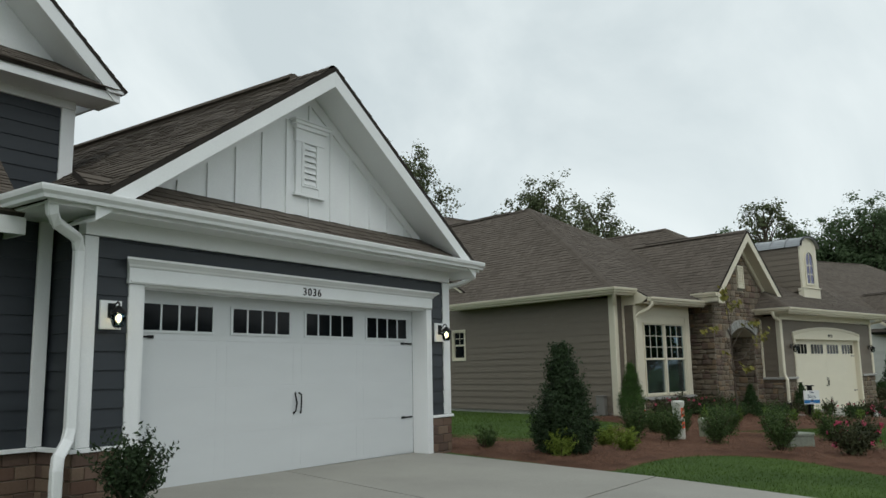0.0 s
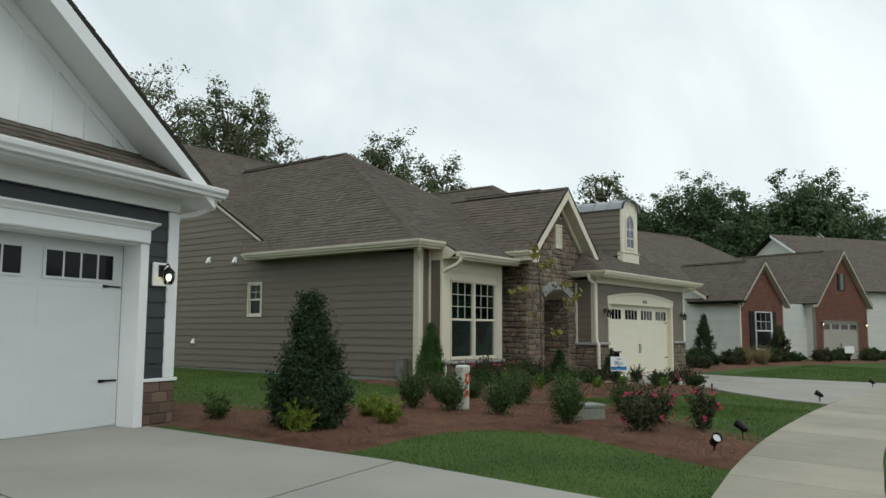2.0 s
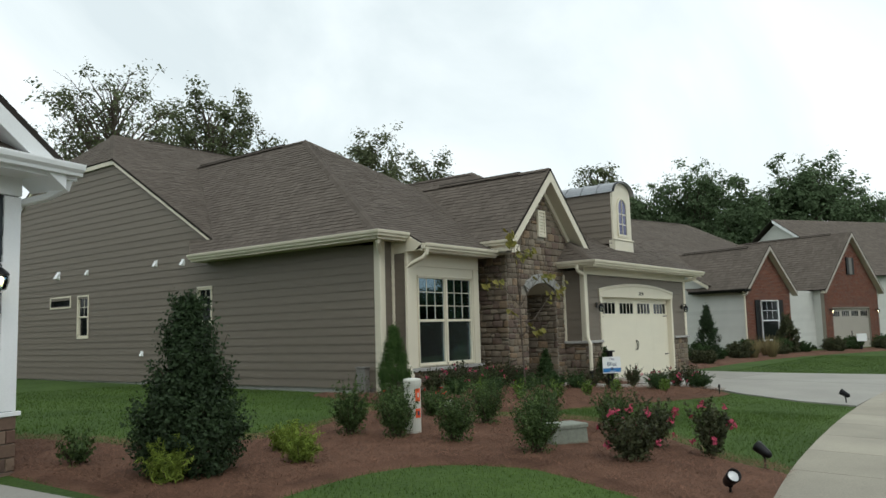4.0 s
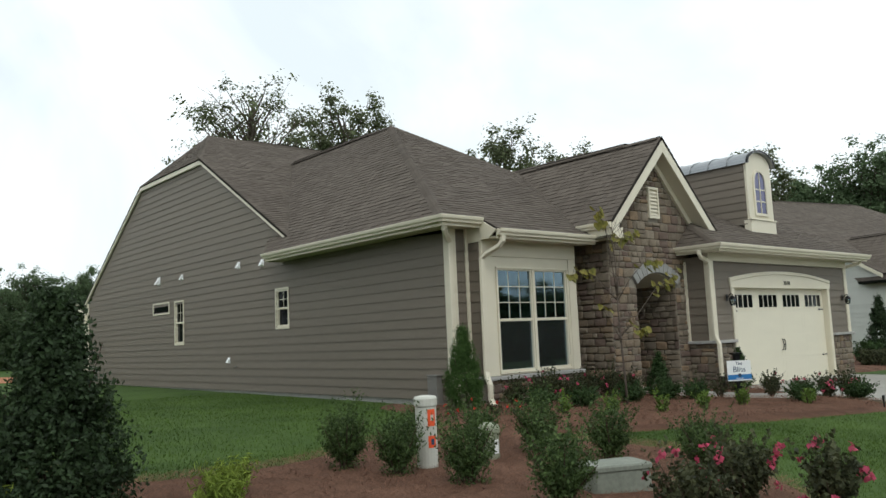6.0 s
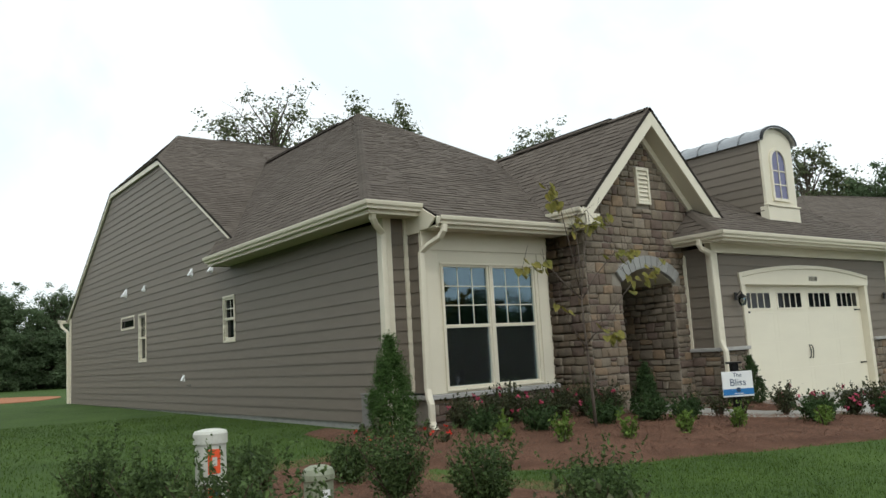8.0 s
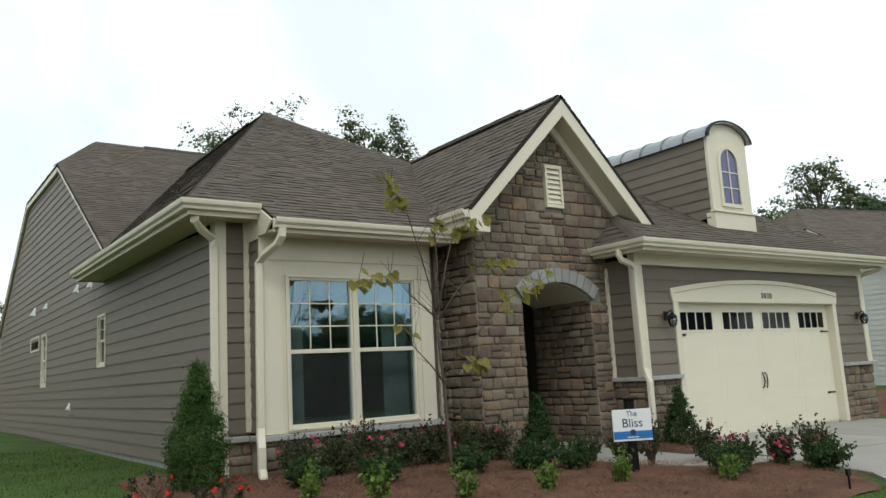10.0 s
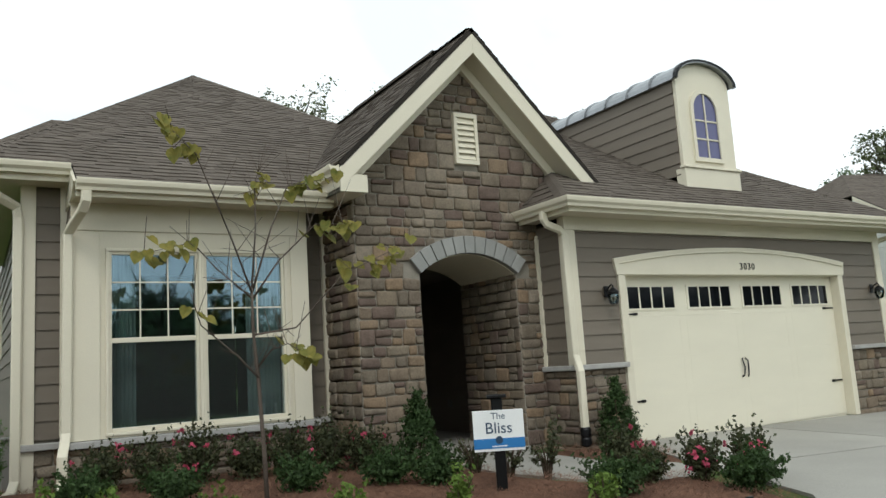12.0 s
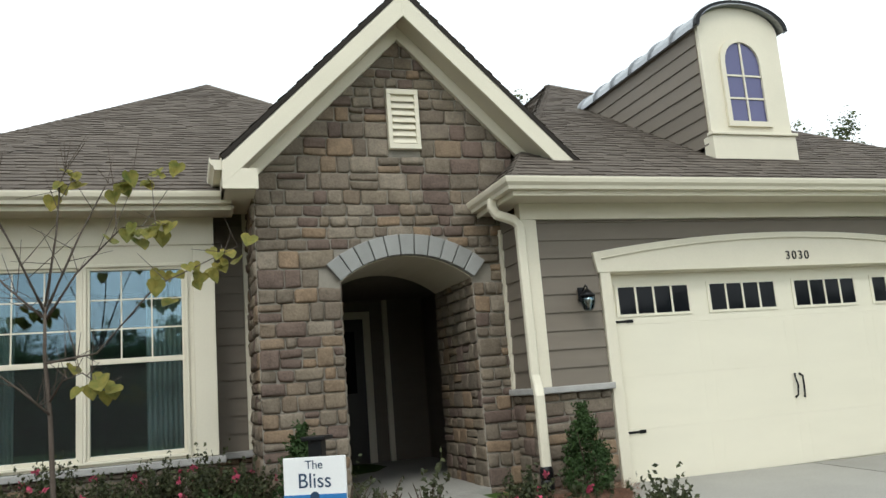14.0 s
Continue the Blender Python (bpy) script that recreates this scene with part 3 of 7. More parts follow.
ground = build_ground()
BED_ONE = smooth_line([(9.35, 9.45), (9.38, 7.9), (9.42, 6.4), (10.5, 6.55), (11.6, 6.68), (12.45, 6.35), (12.8, 5.4), (12.3, 4.2), (11.75, 2.88), (12.9, 3.05), (14.0, 3.22), (14.5, 4.0), (15.6, 5.0), (16.7, 6.3), (16.8, 7.5), (16.4, 8.8), (16.9, 9.6), (17.2, 10.4), (16.2, 10.8), (14.9, 10.35), (13.4, 9.6), (12.2, 9.5), (11.3, 9.8), (11.0, 11.0), (10.4, 12.1), (9.5, 12.0), (9.2, 10.5)])
BED_TWO = smooth_line([(17.0, 11.3), (16.9, 10.2), (17.0, 9.3), (17.9, 8.4), (19.5, 7.9), (21.2, 7.3), (22.7, 6.85), (23.5, 6.95), (24.1, 7.6), (24.35, 8.7), (23.5, 9.1), (23.15, 10.0), (23.0, 11.7), (22.3, 11.9), (22.2, 12.9), (18.7, 12.95), (18.3, 14.3), (17.7, 14.0), (17.5, 12.6)])
mounded("mulch_bed", BED_ONE, 0.02, 0.06, M_MULCH, "mounded bed of brown pine straw mulch", "mulch bed")
mounded("mulch_bed", BED_TWO, 0.02, 0.06, M_MULCH, "pine straw bed along the foot of the house", "mulch bed")
BED_THREE = smooth_line([(24.5, 10.2), (25.0, 9.6), (25.5, 10.2), (25.95, 11.15), (25.0, 11.2), (24.6, 11.5)])
mounded("mulch_bed", BED_THREE, 0.02, 0.05, M_MULCH, "small pine straw bed beside the garage door", "mulch bed")
BED_FOUR = smooth_line([(32.6, 12.8), (33.5, 11.4), (37, 11.2), (42, 10.9), (47, 9.9), (52, 8.5), (58, 6.7), (60, 7.3), (57, 9.5), (50, 11.5), (46.5, 12.8), (44, 16), (36, 16)])
mounded("mulch_bed", BED_FOUR, 0.02, 0.06, M_MULCH, "long pine straw bed before the brick house", "mulch bed", step=0.4)

# sidewalk in separate slabs
WALK_LEFT = smooth_line([(-14, -2.4), (-6, -1.1), (0, 0.25), (5, 1.45), (9.6, 2.38), (12, 2.88), (15, 3.36), (19.5, 3.85), (24, 4.15), (29, 4.3), (36, 4.1), (44, 3.2), (52, 1.4), (60, -1.2), (70, -6)], 12, False)
WALK_RIGHT = smooth_line([(-14, -4.0), (-6, -2.65), (0, -1.3), (5, -0.12), (10.3, 1.15), (12.5, 1.55), (15, 1.92), (19.5, 2.35), (24, 2.62), (29, 2.75), (36, 2.55), (44, 1.65), (52, -0.15), (60, -2.7), (70, -7.4)], 12, False)
pavement = thing("pavement", Matrix(), "pale concrete footpath in jointed slabs", "footpath", kind="structure")


def along(line, d):
    for a, b in zip(line, line[1:]):
        l = (b - a).length
        if d <= l:
            return a + (b - a) * (d / l)
        d -= l
    return line[-1]


LEN_L = sum((b - a).length for a, b in zip(WALK_LEFT, WALK_LEFT[1:]))
LEN_R = sum((b - a).length for a, b in zip(WALK_RIGHT, WALK_RIGHT[1:]))
SLABS = int(LEN_L / 1.5)
for i in range(SLABS):
    q = []
    for k in range(5):
        q.append(along(WALK_RIGHT, (i + 0.004 + 0.992 * k / 4) / SLABS * LEN_R))
    for k in range(4, -1, -1):
        q.append(along(WALK_LEFT, (i + 0.004 + 0.992 * k / 4) / SLABS * LEN_L))
    sheet("slab", q, 0.035, M_WALK, "", "", parent=pavement)

# driveways
DRIVE_ONE = [(9.35, 9.52), (9.4, 8.0), (9.4, 6.4), (9.36, 5.48), (9.3, 4.0), (9.2, 2.9), (9.35, 2.34), (5, 1.46), (1.4, 0.66), (1.9, 3.0), (2.4, 5.5), (2.86, 8.0)]
drive_one = thing("driveway", Matrix(), "pale concrete driveway leading to the white garage door", "driveway", kind="structure")


def lerp2(a, b, t):
    return (a[0] + (b[0] - a[0]) * t, a[1] + (b[1] - a[1]) * t)


def drive_panels(parent, corners, nu, nv, lift=0.03):
    a, b, c, d = corners
    for i in range(nu):
        for j in range(nv):
            q = []
            for u, v in ((0, 0), (1, 0), (1, 1), (0, 1)):
                uu, vv = (i + 0.004 + 0.992 * u) / nu, (j + 0.004 + 0.992 * v) / nv
                q.append(lerp2(lerp2(a, b, uu), lerp2(d, c, uu), vv))
            sheet("slab", q, lift, M_CONCRETE, "", "", parent=parent)


drive_panels(drive_one, ((1.7, 0.78), (9.25, 2.3), (9.36, 5.48), (2.55, 3.9)), 2, 1)
drive_panels(drive_one, ((2.55, 3.9), (9.36, 5.48), (8.93, 9.74), (2.88, 8.36)), 2, 1)
drive_two = thing("driveway", Matrix(), "pale concrete driveway leading to the cream garage door", "driveway", kind="structure")
for q in ([(26.0, 11.3), (25.4, 10.1), (24.95, 9.0), (28.4, 8.6), (28.5, 11.3)], [(28.53, 11.3), (28.43, 8.6), (32.2, 8.3), (31.9, 11.25)],
          [(24.93, 8.97), (24.3, 7.4), (23.5, 6.7), (22.3, 5.2), (21.9, 4.08), (28.2, 4.32), (28.4, 8.57)], [(28.43, 8.57), (28.23, 4.32), (33.6, 4.25), (32.7, 6.6), (32.2, 8.27)]):
    sheet("slab", q, 0.03, M_CONCRETE, "", "", parent=drive_two)
front_walk = thing("front_path", Matrix(), "narrow concrete path from the drive to the porch", "path", kind="structure")
for q in ([(24.9, 9.0), (24.96, 9.55), (24.5, 10.1), (24.45, 11.82), (23.1, 11.82), (23.15, 10.3), (23.5, 9.3), (24.2, 8.72)],):
    sheet("slab", q, 0.028, M_CONCRETE, "", "", parent=front_walk)

# road and far verge behind the walker
ROAD_N = [(p[0] + 0.4, p[1] - 3.6) for p in WALK_LEFT]
ROAD_S = [(p[0] + 1.0, p[1] - 11.0) for p in WALK_LEFT]
sheet("road", ROAD_N + ROAD_S[::-1], 0.012, M_ASPHALT, "grey asphalt street", "road", 0.06)
kerb = Geo()
kerb.sweep([(0, -0.1), (0, 0.13), (0.12, 0.11), (0.14, -0.1)], [(p[0], p[1], ground_z(*p)) for p in ROAD_N])
tagged(part("kerb", kerb, M_CONCRETE), "low concrete kerb along the street", "kerb", kind="structure")
sheet("bare_clay", smooth_line([(8, 44), (16, 40), (19, 41.5), (20, 47), (14, 52), (7, 50)]), 0.02, M_CLAY, "bare red clay behind the lawn", "bare earth", 0.04)


# ---- the taupe house ----
L2 = Vector((18.6, 12.85, 0))
house_two = thing("house", Matrix.Translation(L2), "single-storey taupe clapboard house with stone entry gable and cream trim", "house")
house_two["flat_root"] = 1
F, S = 0.578, 0.966
FRONT = lambda x, z=0: pose(0, x, z)
MAT_SIDE = pose(18.6, 0, 0, 0, 0, -90)

# roof faces
roof_slope(house_two, [(18.08, 12.42, 3.75), (19.05, 12.42, 3.75), (22.02, 18.94, 7.518), (21.98, 18.94, 7.518)], (0, 1, F), "brown shingle roof face", seed=11)
roof_slope(house_two, [(19.05, 11.98, 3.495), (21.95, 11.98, 3.495), (25.9, 12.42, 3.75), (21.98, 18.94, 7.518), (19.05, 14.03, 4.69)], (0, 1, F), "brown shingle roof face over the bay", seed=12)
roof_slope(house_two, [(18.08, 19.3, 3.75), (18.08, 12.42, 3.75), (21.98, 18.94, 7.518), (21.98, 24.57, 7.518)], (1, 0, S), "brown shingle side roof face", seed=13)
roof_slope(house_two, [(18.5, 18.7, 4.10), (33.2, 18.7, 4.10), (33.2, 26.5, 8.66), (19.93, 26.5, 8.66), (18.5, 24.0, 7.198)], (0, 1, 0.5846), "broad brown shingle main roof face", seed=14)
roof_slope(house_two, [(18.5, 29.0, 7.198), (18.5, 24.0, 7.198), (19.93, 26.5, 8.66)], (1.43, 0, 1.462), "clipped gable roof face", seed=15)
part("roof", Geo().prism([(18.5, 35.3, 3.45), (18.5, 29.0, 7.198), (19.93, 26.5, 8.66), (33.2, 26.5, 8.66), (33.2, 35.3, 3.45)], (0, 0, -0.06)), M_ROOFBASE, house_two)
roof_slope(house_two, [(21.85, 16.1, 3.75), (21.85, 11.44, 3.75), (23.9, 11.44, 5.80), (23.9, 16.1, 5.80)], (1, 0, 1), "steep shingle face of the entry gable", seed=16)
roof_slope(house_two, [(25.95, 11.44, 3.75), (25.95, 16.1, 3.75), (23.9, 16.1, 5.80), (23.9, 11.44, 5.80)], (-1, 0, 1), "steep shingle face of the entry gable", seed=17)
roof_slope(house_two, [(24.72, 10.72, 3.33), (32.85, 10.72, 3.33), (28.785, 17.51, 7.26)], (0, 1, F), "brown shingle roof face over the garage", seed=18)
roof_slope(house_two, [(24.72, 24.2, 3.33), (24.72, 10.72, 3.33), (28.785, 17.51, 7.26), (28.785, 24.2, 7.26)], (1, 0, S), "brown shingle roof face over the garage", seed=19)
roof_slope(house_two, [(32.85, 10.72, 3.33), (32.85, 24.2, 3.33), (28.785, 24.2, 7.26), (28.785, 17.51, 7.26)], (-1, 0, S), "brown shingle roof face over the garage", seed=20)
roof_slope(house_two, [(25.88, 12.42, 3.75), (25.88, 24.5, 3.75), (21.98, 24.57, 7.518), (21.98, 18.94, 7.518)], (-1, 0, S), "brown shingle roof face", seed=21)
for k, (a, b) in enumerate((((18.08, 12.42, 3.75), (21.98, 18.94, 7.518)), ((21.98, 18.94, 7.518), (25.2, 13.45, 4.35)), ((21.98, 18.94, 7.518), (21.98, 24.57, 7.518)),
                            ((18.5, 24.0, 7.198), (19.93, 26.5, 8.66)), ((19.93, 26.5, 8.66), (33.2, 26.5, 8.66)), ((23.9, 11.5, 5.8), (23.9, 16.0, 5.8)),
                            ((24.72, 10.72, 3.33), (28.785, 17.51, 7.26)), ((32.85, 10.72, 3.33), (28.785, 17.51, 7.26)), ((28.785, 17.51, 7.26), (28.785, 24.2, 7.26)))):
    hip_caps(house_two, a, b, 40 + k)



def ridge_vent(parent, a, b, w=0.13, h=0.04, mat=None):
    """A raised vent along a ridge: a dark gap under a shingle cap."""
    a, b = Vector(a), Vector(b)
    side = (b - a).normalized().cross(Vector((0, 0, 1))).normalized()
    up = Vector((0, 0, 1))
    gap = part("ridge_vent", Geo().prism([a - side * w * 0.8 - up * 0.1, a + side * w * 0.8 - up * 0.1, a + side * w * 0.5 + up * h * 0.7, a - side * w * 0.5 + up * h * 0.7], b - a), mat or M_ROOFBASE, parent, "low dark vent along the ridge")
    part("vent_cap", Geo().prism([a - side * w + up * (h - 0.1), a - side * w + up * (h - 0.08), a + up * h, a + side * w + up * (h - 0.08), a + side * w + up * (h - 0.1), a + up * (h - 0.025)], b - a), M_SHINGLE, gap)


ridge_vent(house_two, (21.98, 19.9, 7.53), (21.98, 24.3, 7.53))
ridge_vent(house_two, (21.3, 26.5, 8.67), (32.6, 26.5, 8.67))
ridge_vent(house_two, (23.9, 12.4, 5.81), (23.9, 15.2, 5.81))

# side wall with its clipped gable, and its openings
SIDE_HOLES = [(-19.6, -19.02, 1.93, 2.88), (-27.95, -26.65, 2.68, 2.98), (-26.12, -25.5, 1.66, 2.96)]
lap_siding(house_two, "wall_side", MAT_SIDE, [(-35.0, 0.31), (-12.85, 0.31), (-12.85, 3.68), (-18.9, 3.68), (-18.9, 4.12), (-24.0, 7.08), (-29.0, 7.08), (-35.0, 3.42)], 0.31, 0.2, SIDE_HOLES, M_SIDING, "taupe clapboard side wall with a clipped gable")
part("foundation", Geo().box(18.625, 18.8, 12.9, 35.0, -0.3, 0.3), M_SILLSTONE, house_two, "grey concrete footing")
part("corner_board", Geo().box(18.565, 18.72, 12.80, 12.845, 0.1, 3.62).box(18.565, 18.597, 12.845, 13.0, 0.1, 3.62), M_CREAM, house_two, "cream corner board", bevel=0.006)
part("corner_board", Geo().box(18.555, 18.6, 34.85, 35.03, 0.2, 3.5), M_CREAM, house_two, "cream corner board", bevel=0.006)
sash_window(house_two, MAT_SIDE, -19.6, -19.02, 1.93, 2.88, 0.05, M_CREAM, 2, 2, label="small hung window in a cream casing", dark=True)
sash_window(house_two, MAT_SIDE, -26.12, -25.5, 1.66, 2.96, 0.05, M_CREAM, 2, 2, label="narrow hung window in a cream casing", dark=True)
w = part("window", Geo(MAT_SIDE).box(-28.0, -26.6, -0.03, 0.03, 2.98, 3.03).box(-28.0, -26.6, -0.03, 0.03, 2.63, 2.68).box(-28.0, -27.95, -0.03, 0.03, 2.68, 2.98).box(-26.65, -26.6, -0.03, 0.03, 2.68, 2.98), M_CREAM, house_two, "long low window in a cream casing", bevel=0.005)
part("pane", Geo(MAT_SIDE).box(-27.95, -26.65, 0.02, 0.03, 2.68, 2.98), M_DARKPANE, w)
# vents and taps on the side wall
for y, z, s in ((27.47, 3.75, 1.5), (25.58, 3.72, 1.0), (21.67, 3.72, 1.1), (20.31, 3.66, 1.1), (22.35, 1.12, 0.9)):
    h = part("vent_hood", Geo(MAT_SIDE).box(-y - 0.07 * s, -y + 0.07 * s, -0.03, 0.0, z - 0.09 * s, z + 0.09 * s), M_WHITE, house_two, "small white exhaust vent hood", bevel=0.006)
    part("hood", Geo(MAT_SIDE).prism([(-y - 0.055 * s, -0.03, z + 0.07 * s), (-y - 0.055 * s, -0.03, z - 0.06 * s), (-y - 0.055 * s, -0.11 * s, z - 0.07 * s)], (0.11 * s, 0, 0)), M_WHITE, h)
tap = part("wall_tap", Geo(MAT_SIDE).box(-21.92, -21.86, -0.05, 0, 0.92, 0.97), M_LEAD, house_two, "small wall tap", bevel=0.005)
part("spout", Geo(MAT_SIDE).tube([(-21.89, -0.05, 0.95), (-21.89, -0.1, 0.94), (-21.89, -0.11, 0.9)], 0.012), M_LEAD, tap)
# rake boards on the gable
for a, b in (((18.9, 4.23), (24.0, 7.19)), ((29.0, 7.19), (35.2, 3.5))):
    part("rake_board", Geo().prism([(18.51, a[0], a[1] - 0.03), (18.51, b[0], b[1] - 0.03), (18.51, b[0], b[1] - 0.16), (18.51, a[0], a[1] - 0.16)], (0.06, 0, 0)), M_CREAM, house_two, "narrow cream rake board")
part("rake_board", Geo().box(18.51, 18.57, 24.0, 29.0, 7.03, 7.16), M_CREAM, house_two, "narrow cream rake board")
part("gutter", Geo().sweep(GUTTER, [(18.3, 35.3, 3.47), (18.2, 35.3, 3.47)]).box(18.32, 33.0, 35.3, 35.42, 3.34, 3.46), M_CREAM, house_two, "cream gutter")
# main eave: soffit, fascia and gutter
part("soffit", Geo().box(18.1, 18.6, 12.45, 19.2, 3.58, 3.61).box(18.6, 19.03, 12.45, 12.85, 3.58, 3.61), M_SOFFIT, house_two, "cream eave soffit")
part("fascia", Geo().box(18.09, 18.12, 12.43, 19.25, 3.56, 3.71).box(18.12, 19.04, 12.43, 12.46, 3.56, 3.71).box(18.12, 18.6, 19.22, 19.25, 3.56, 3.71), M_CREAM, house_two)
part("gutter", Geo().sweep(GUTTER, [(19.03, 12.43, 3.75), (18.09, 12.43, 3.75), (18.09, 19.25, 3.75)]), M_CREAM, house_two, "cream gutter round the eave corner")
# narrow front wall beside the bay
lap_siding(house_two, "wall_front", FRONT(12.85), [(18.72, 0.76), (19.1, 0.76), (19.1, 3.58), (18.72, 3.58)], 0.76, 0.2, [], M_SIDING, "narrow taupe clapboard wall")
part("corner_board", Geo().box(18.97, 19.05, 12.8, 12.845, 0.76, 3.58), M_CREAM, house_two, "cream corner board", bevel=0.005)
part("gusset", Geo().box(19.02, 19.05, 12.44, 12.84, 3.3, 3.6).prism([(19.02, 12.46, 3.74), (19.02, 11.99, 3.47), (19.02, 12.2, 3.33), (19.02, 12.46, 3.33)], (0.03, 0, 0)), M_CREAM, house_two, "cream boxed eave end")
# bay: panelled front with a double window
BX0, BX1, BY = 19.05, 21.78, 12.45
bay = part("bay_wall", Geo().box(BX0, 19.43, BY, BY + 0.06, 0.72, 3.35), M_CREAM, house_two, "cream panelled bay front")
part("panel", Geo().box(21.47, BX1, BY, BY + 0.15, 0.72, 3.35), M_CREAM, bay)
part("panel", Geo().box(19.43, 21.47, BY, BY + 0.15, 2.79, 3.35), M_CREAM, bay)
part("panel", Geo().box(19.43, 21.47, BY, BY + 0.15, 0.72, 0.775), M_CREAM, bay)
part("mullion", Geo().box(20.415, 20.485, BY, BY + 0.12, 0.775, 2.79), M_CREAM, bay)
lap_siding(house_two, "bay_cheek", pose(BX0, 0, 0, 0, 0, -90), [(-12.85, 0.72), (-BY - 0.06, 0.72), (-BY - 0.06, 3.33), (-12.85, 3.33)], 0.76, 0.2, [], M_SIDING, "taupe clapboard side of the bay", 0.1)
part("bay_cheek", Geo().box(BX1 - 0.12, BX1, BY + 0.15, 12.9, 0.72, 3.35), M_CREAM, house_two, "cream side of the bay")
part("frieze", Geo().box(BX0 - 0.012, BX1 + 0.012, BY - 0.022, BY - 0.002, 3.02, 3.36), M_CREAM, bay, bevel=0.006)
part("pilaster", Geo().box(BX0 - 0.012, 19.34, BY - 0.02, BY - 0.002, 0.72, 3.01), M_CREAM, bay, bevel=0.006)
part("pilaster", Geo().box(21.56, BX1 + 0.012, BY - 0.02, BY - 0.002, 0.72, 3.01), M_CREAM, bay, bevel=0.006)
MB = FRONT(BY)
for u0, u1 in ((19.43, 20.415), (20.485, 21.47)):
    sash_window(house_two, MB, u0, u1, 0.78, 2.785, 0.035, M_CREAM, 3, 3, thin=0.032, label="large hung window, its upper sash in nine panes")
part("bay_sill", Geo().box(BX0 - 0.06, BX1 + 0.08, BY - 0.09, BY + 0.02, 0.64, 0.715).box(18.55, BX0 - 0.06, 12.76, 12.87, 0.64, 0.715).box(BX1 + 0.08, 22.25, 12.76, 12.87, 0.64, 0.715).box(BX0 - 0.06, BX0 + 0.02, BY + 0.02, 12.76, 0.64, 0.715), M_SILLSTONE, house_two, "rough grey stone sill", bevel=0.012)
part("soffit", Geo().box(19.05, 22.0, 12.0, BY, 3.33, 3.36), M_SOFFIT, house_two)
part("fascia", Geo().box(19.05, 21.97, 11.99, 12.02, 3.31, 3.46), M_CREAM, house_two)
part("gutter", Geo().sweep(GUTTER, [(21.97, 11.99, 3.49), (19.04, 11.99, 3.49)]), M_CREAM, house_two, "cream gutter over the bay")
# wall between bay and entry
lap_siding(house_two, "wall_front", FRONT(12.85), [(21.7, 0.72), (22.3, 0.72), (22.3, 3.5), (21.7, 3.5)], 0.72, 0.2, [], M_SIDING, "narrow taupe clapboard wall")
part("corner_board", Geo().box(22.13, 22.2, 12.79, 12.845, 0.72, 3.5), M_CREAM, house_two, "thin cream corner board", bevel=0.005)
# room behind the bay
room = thing("room", Matrix(), "dim front room seen through the bay window", "room", kind="structure")
part("wall", Geo().box(19.1, 21.8, 15.8, 15.9, 0.1, 3.0).box(18.9, 19.0, 12.9, 15.9, 0.1, 3.0).box(21.85, 21.95, 12.9, 15.9, 0.1, 3.0), M_ROOM, room)
part("floor", Geo().box(19.18, 21.65, 12.6, 12.9, 0.05, 0.12).box(18.9, 21.95, 12.9, 15.9, 0.05, 0.12), M_DOOR, room)
part("ceiling", Geo().box(19.18, 21.65, 12.6, 12.9, 2.95, 3.05).box(18.9, 21.95, 12.9, 15.9, 2.95, 3.05), M_BLIND, room)


def curtain(x0, x1):
    c = thing("curtain", pose((x0 + x1) / 2, 12.72, 0.4), "pleated grey-green curtain panel at the window side", "curtain", "bay curtains")
    n, w = 40, (x1 - x0) / 2
    g = Geo()
    rows = [[(-w + 2 * w * i / n, 0.035 * math.sin(i * 1.25) + 0.01 * math.sin(i * 0.5 + z), z) for i in range(n + 1)] + [(w - 2 * w * i / n, 0.012 + 0.035 * math.sin((n - i) * 1.25), z) for i in range(n + 1)] for z in (0, 0.8, 1.6, 2.5)]
    g.rings(rows)
    part("panel", g, M_CURTAIN, c, smooth=True)
    part("rod", Geo().tube([(-w, 0.02, 2.5), (w, 0.02, 2.5)], 0.014), M_BLACK, c)


for q in ((19.42, 19.76), (21.06, 21.48)):
    curtain(*q)

# ---- stone entry ----
AX0, AX1, SPRING, RISE = 23.09, 24.62, 2.47, 0.27
AC = (AX0 + AX1) / 2
HALF = (AX1 - AX0) / 2
AR = (HALF * HALF + RISE * RISE) / (2 * RISE)
ARCH_Z0 = SPRING + RISE - AR


def arch_gap(z, grow=0.0):
    """Half width of the arched opening at that height."""
    if z < SPRING:
        return HALF
    q = (AR + grow) ** 2 - (z - ARCH_Z0) ** 2
    return min(HALF + grow, math.sqrt(q)) if q > 0 else 0


SY = 11.85
SX0, SX1 = 22.2, 25.25
STONE_TOP = lambda x: 5.42 - abs(x - 23.9)
front_poly = [(SX0, -0.05), (SX1, -0.05), (SX1, STONE_TOP(SX1) - 0.02), (23.9, 5.40), (SX0, STONE_TOP(SX0) - 0.02)]
g = Geo()
ARCH_N = 14
arcpts = [(AC - AR * math.sin(t), ARCH_Z0 + AR * math.cos(t)) for t in [math.asin(HALF / AR) * (1 - 2 * k / ARCH_N) for k in range(ARCH_N + 1)]]
g.prism([(SX0, SY, -0.1), (AX0, SY, -0.1)] + [(x, SY, z) for x, z in arcpts] + [(AX1, SY, -0.1), (SX1, SY, -0.1), (SX1, SY, STONE_TOP(SX1)), (23.9, SY, STONE_TOP(23.9)), (SX0, SY, STONE_TOP(SX0))], (0, 1.45, 0))
stone_wall = part("stone_wall", g, M_MORTAR, house_two, "stone-clad entry gable wall with an arched opening")
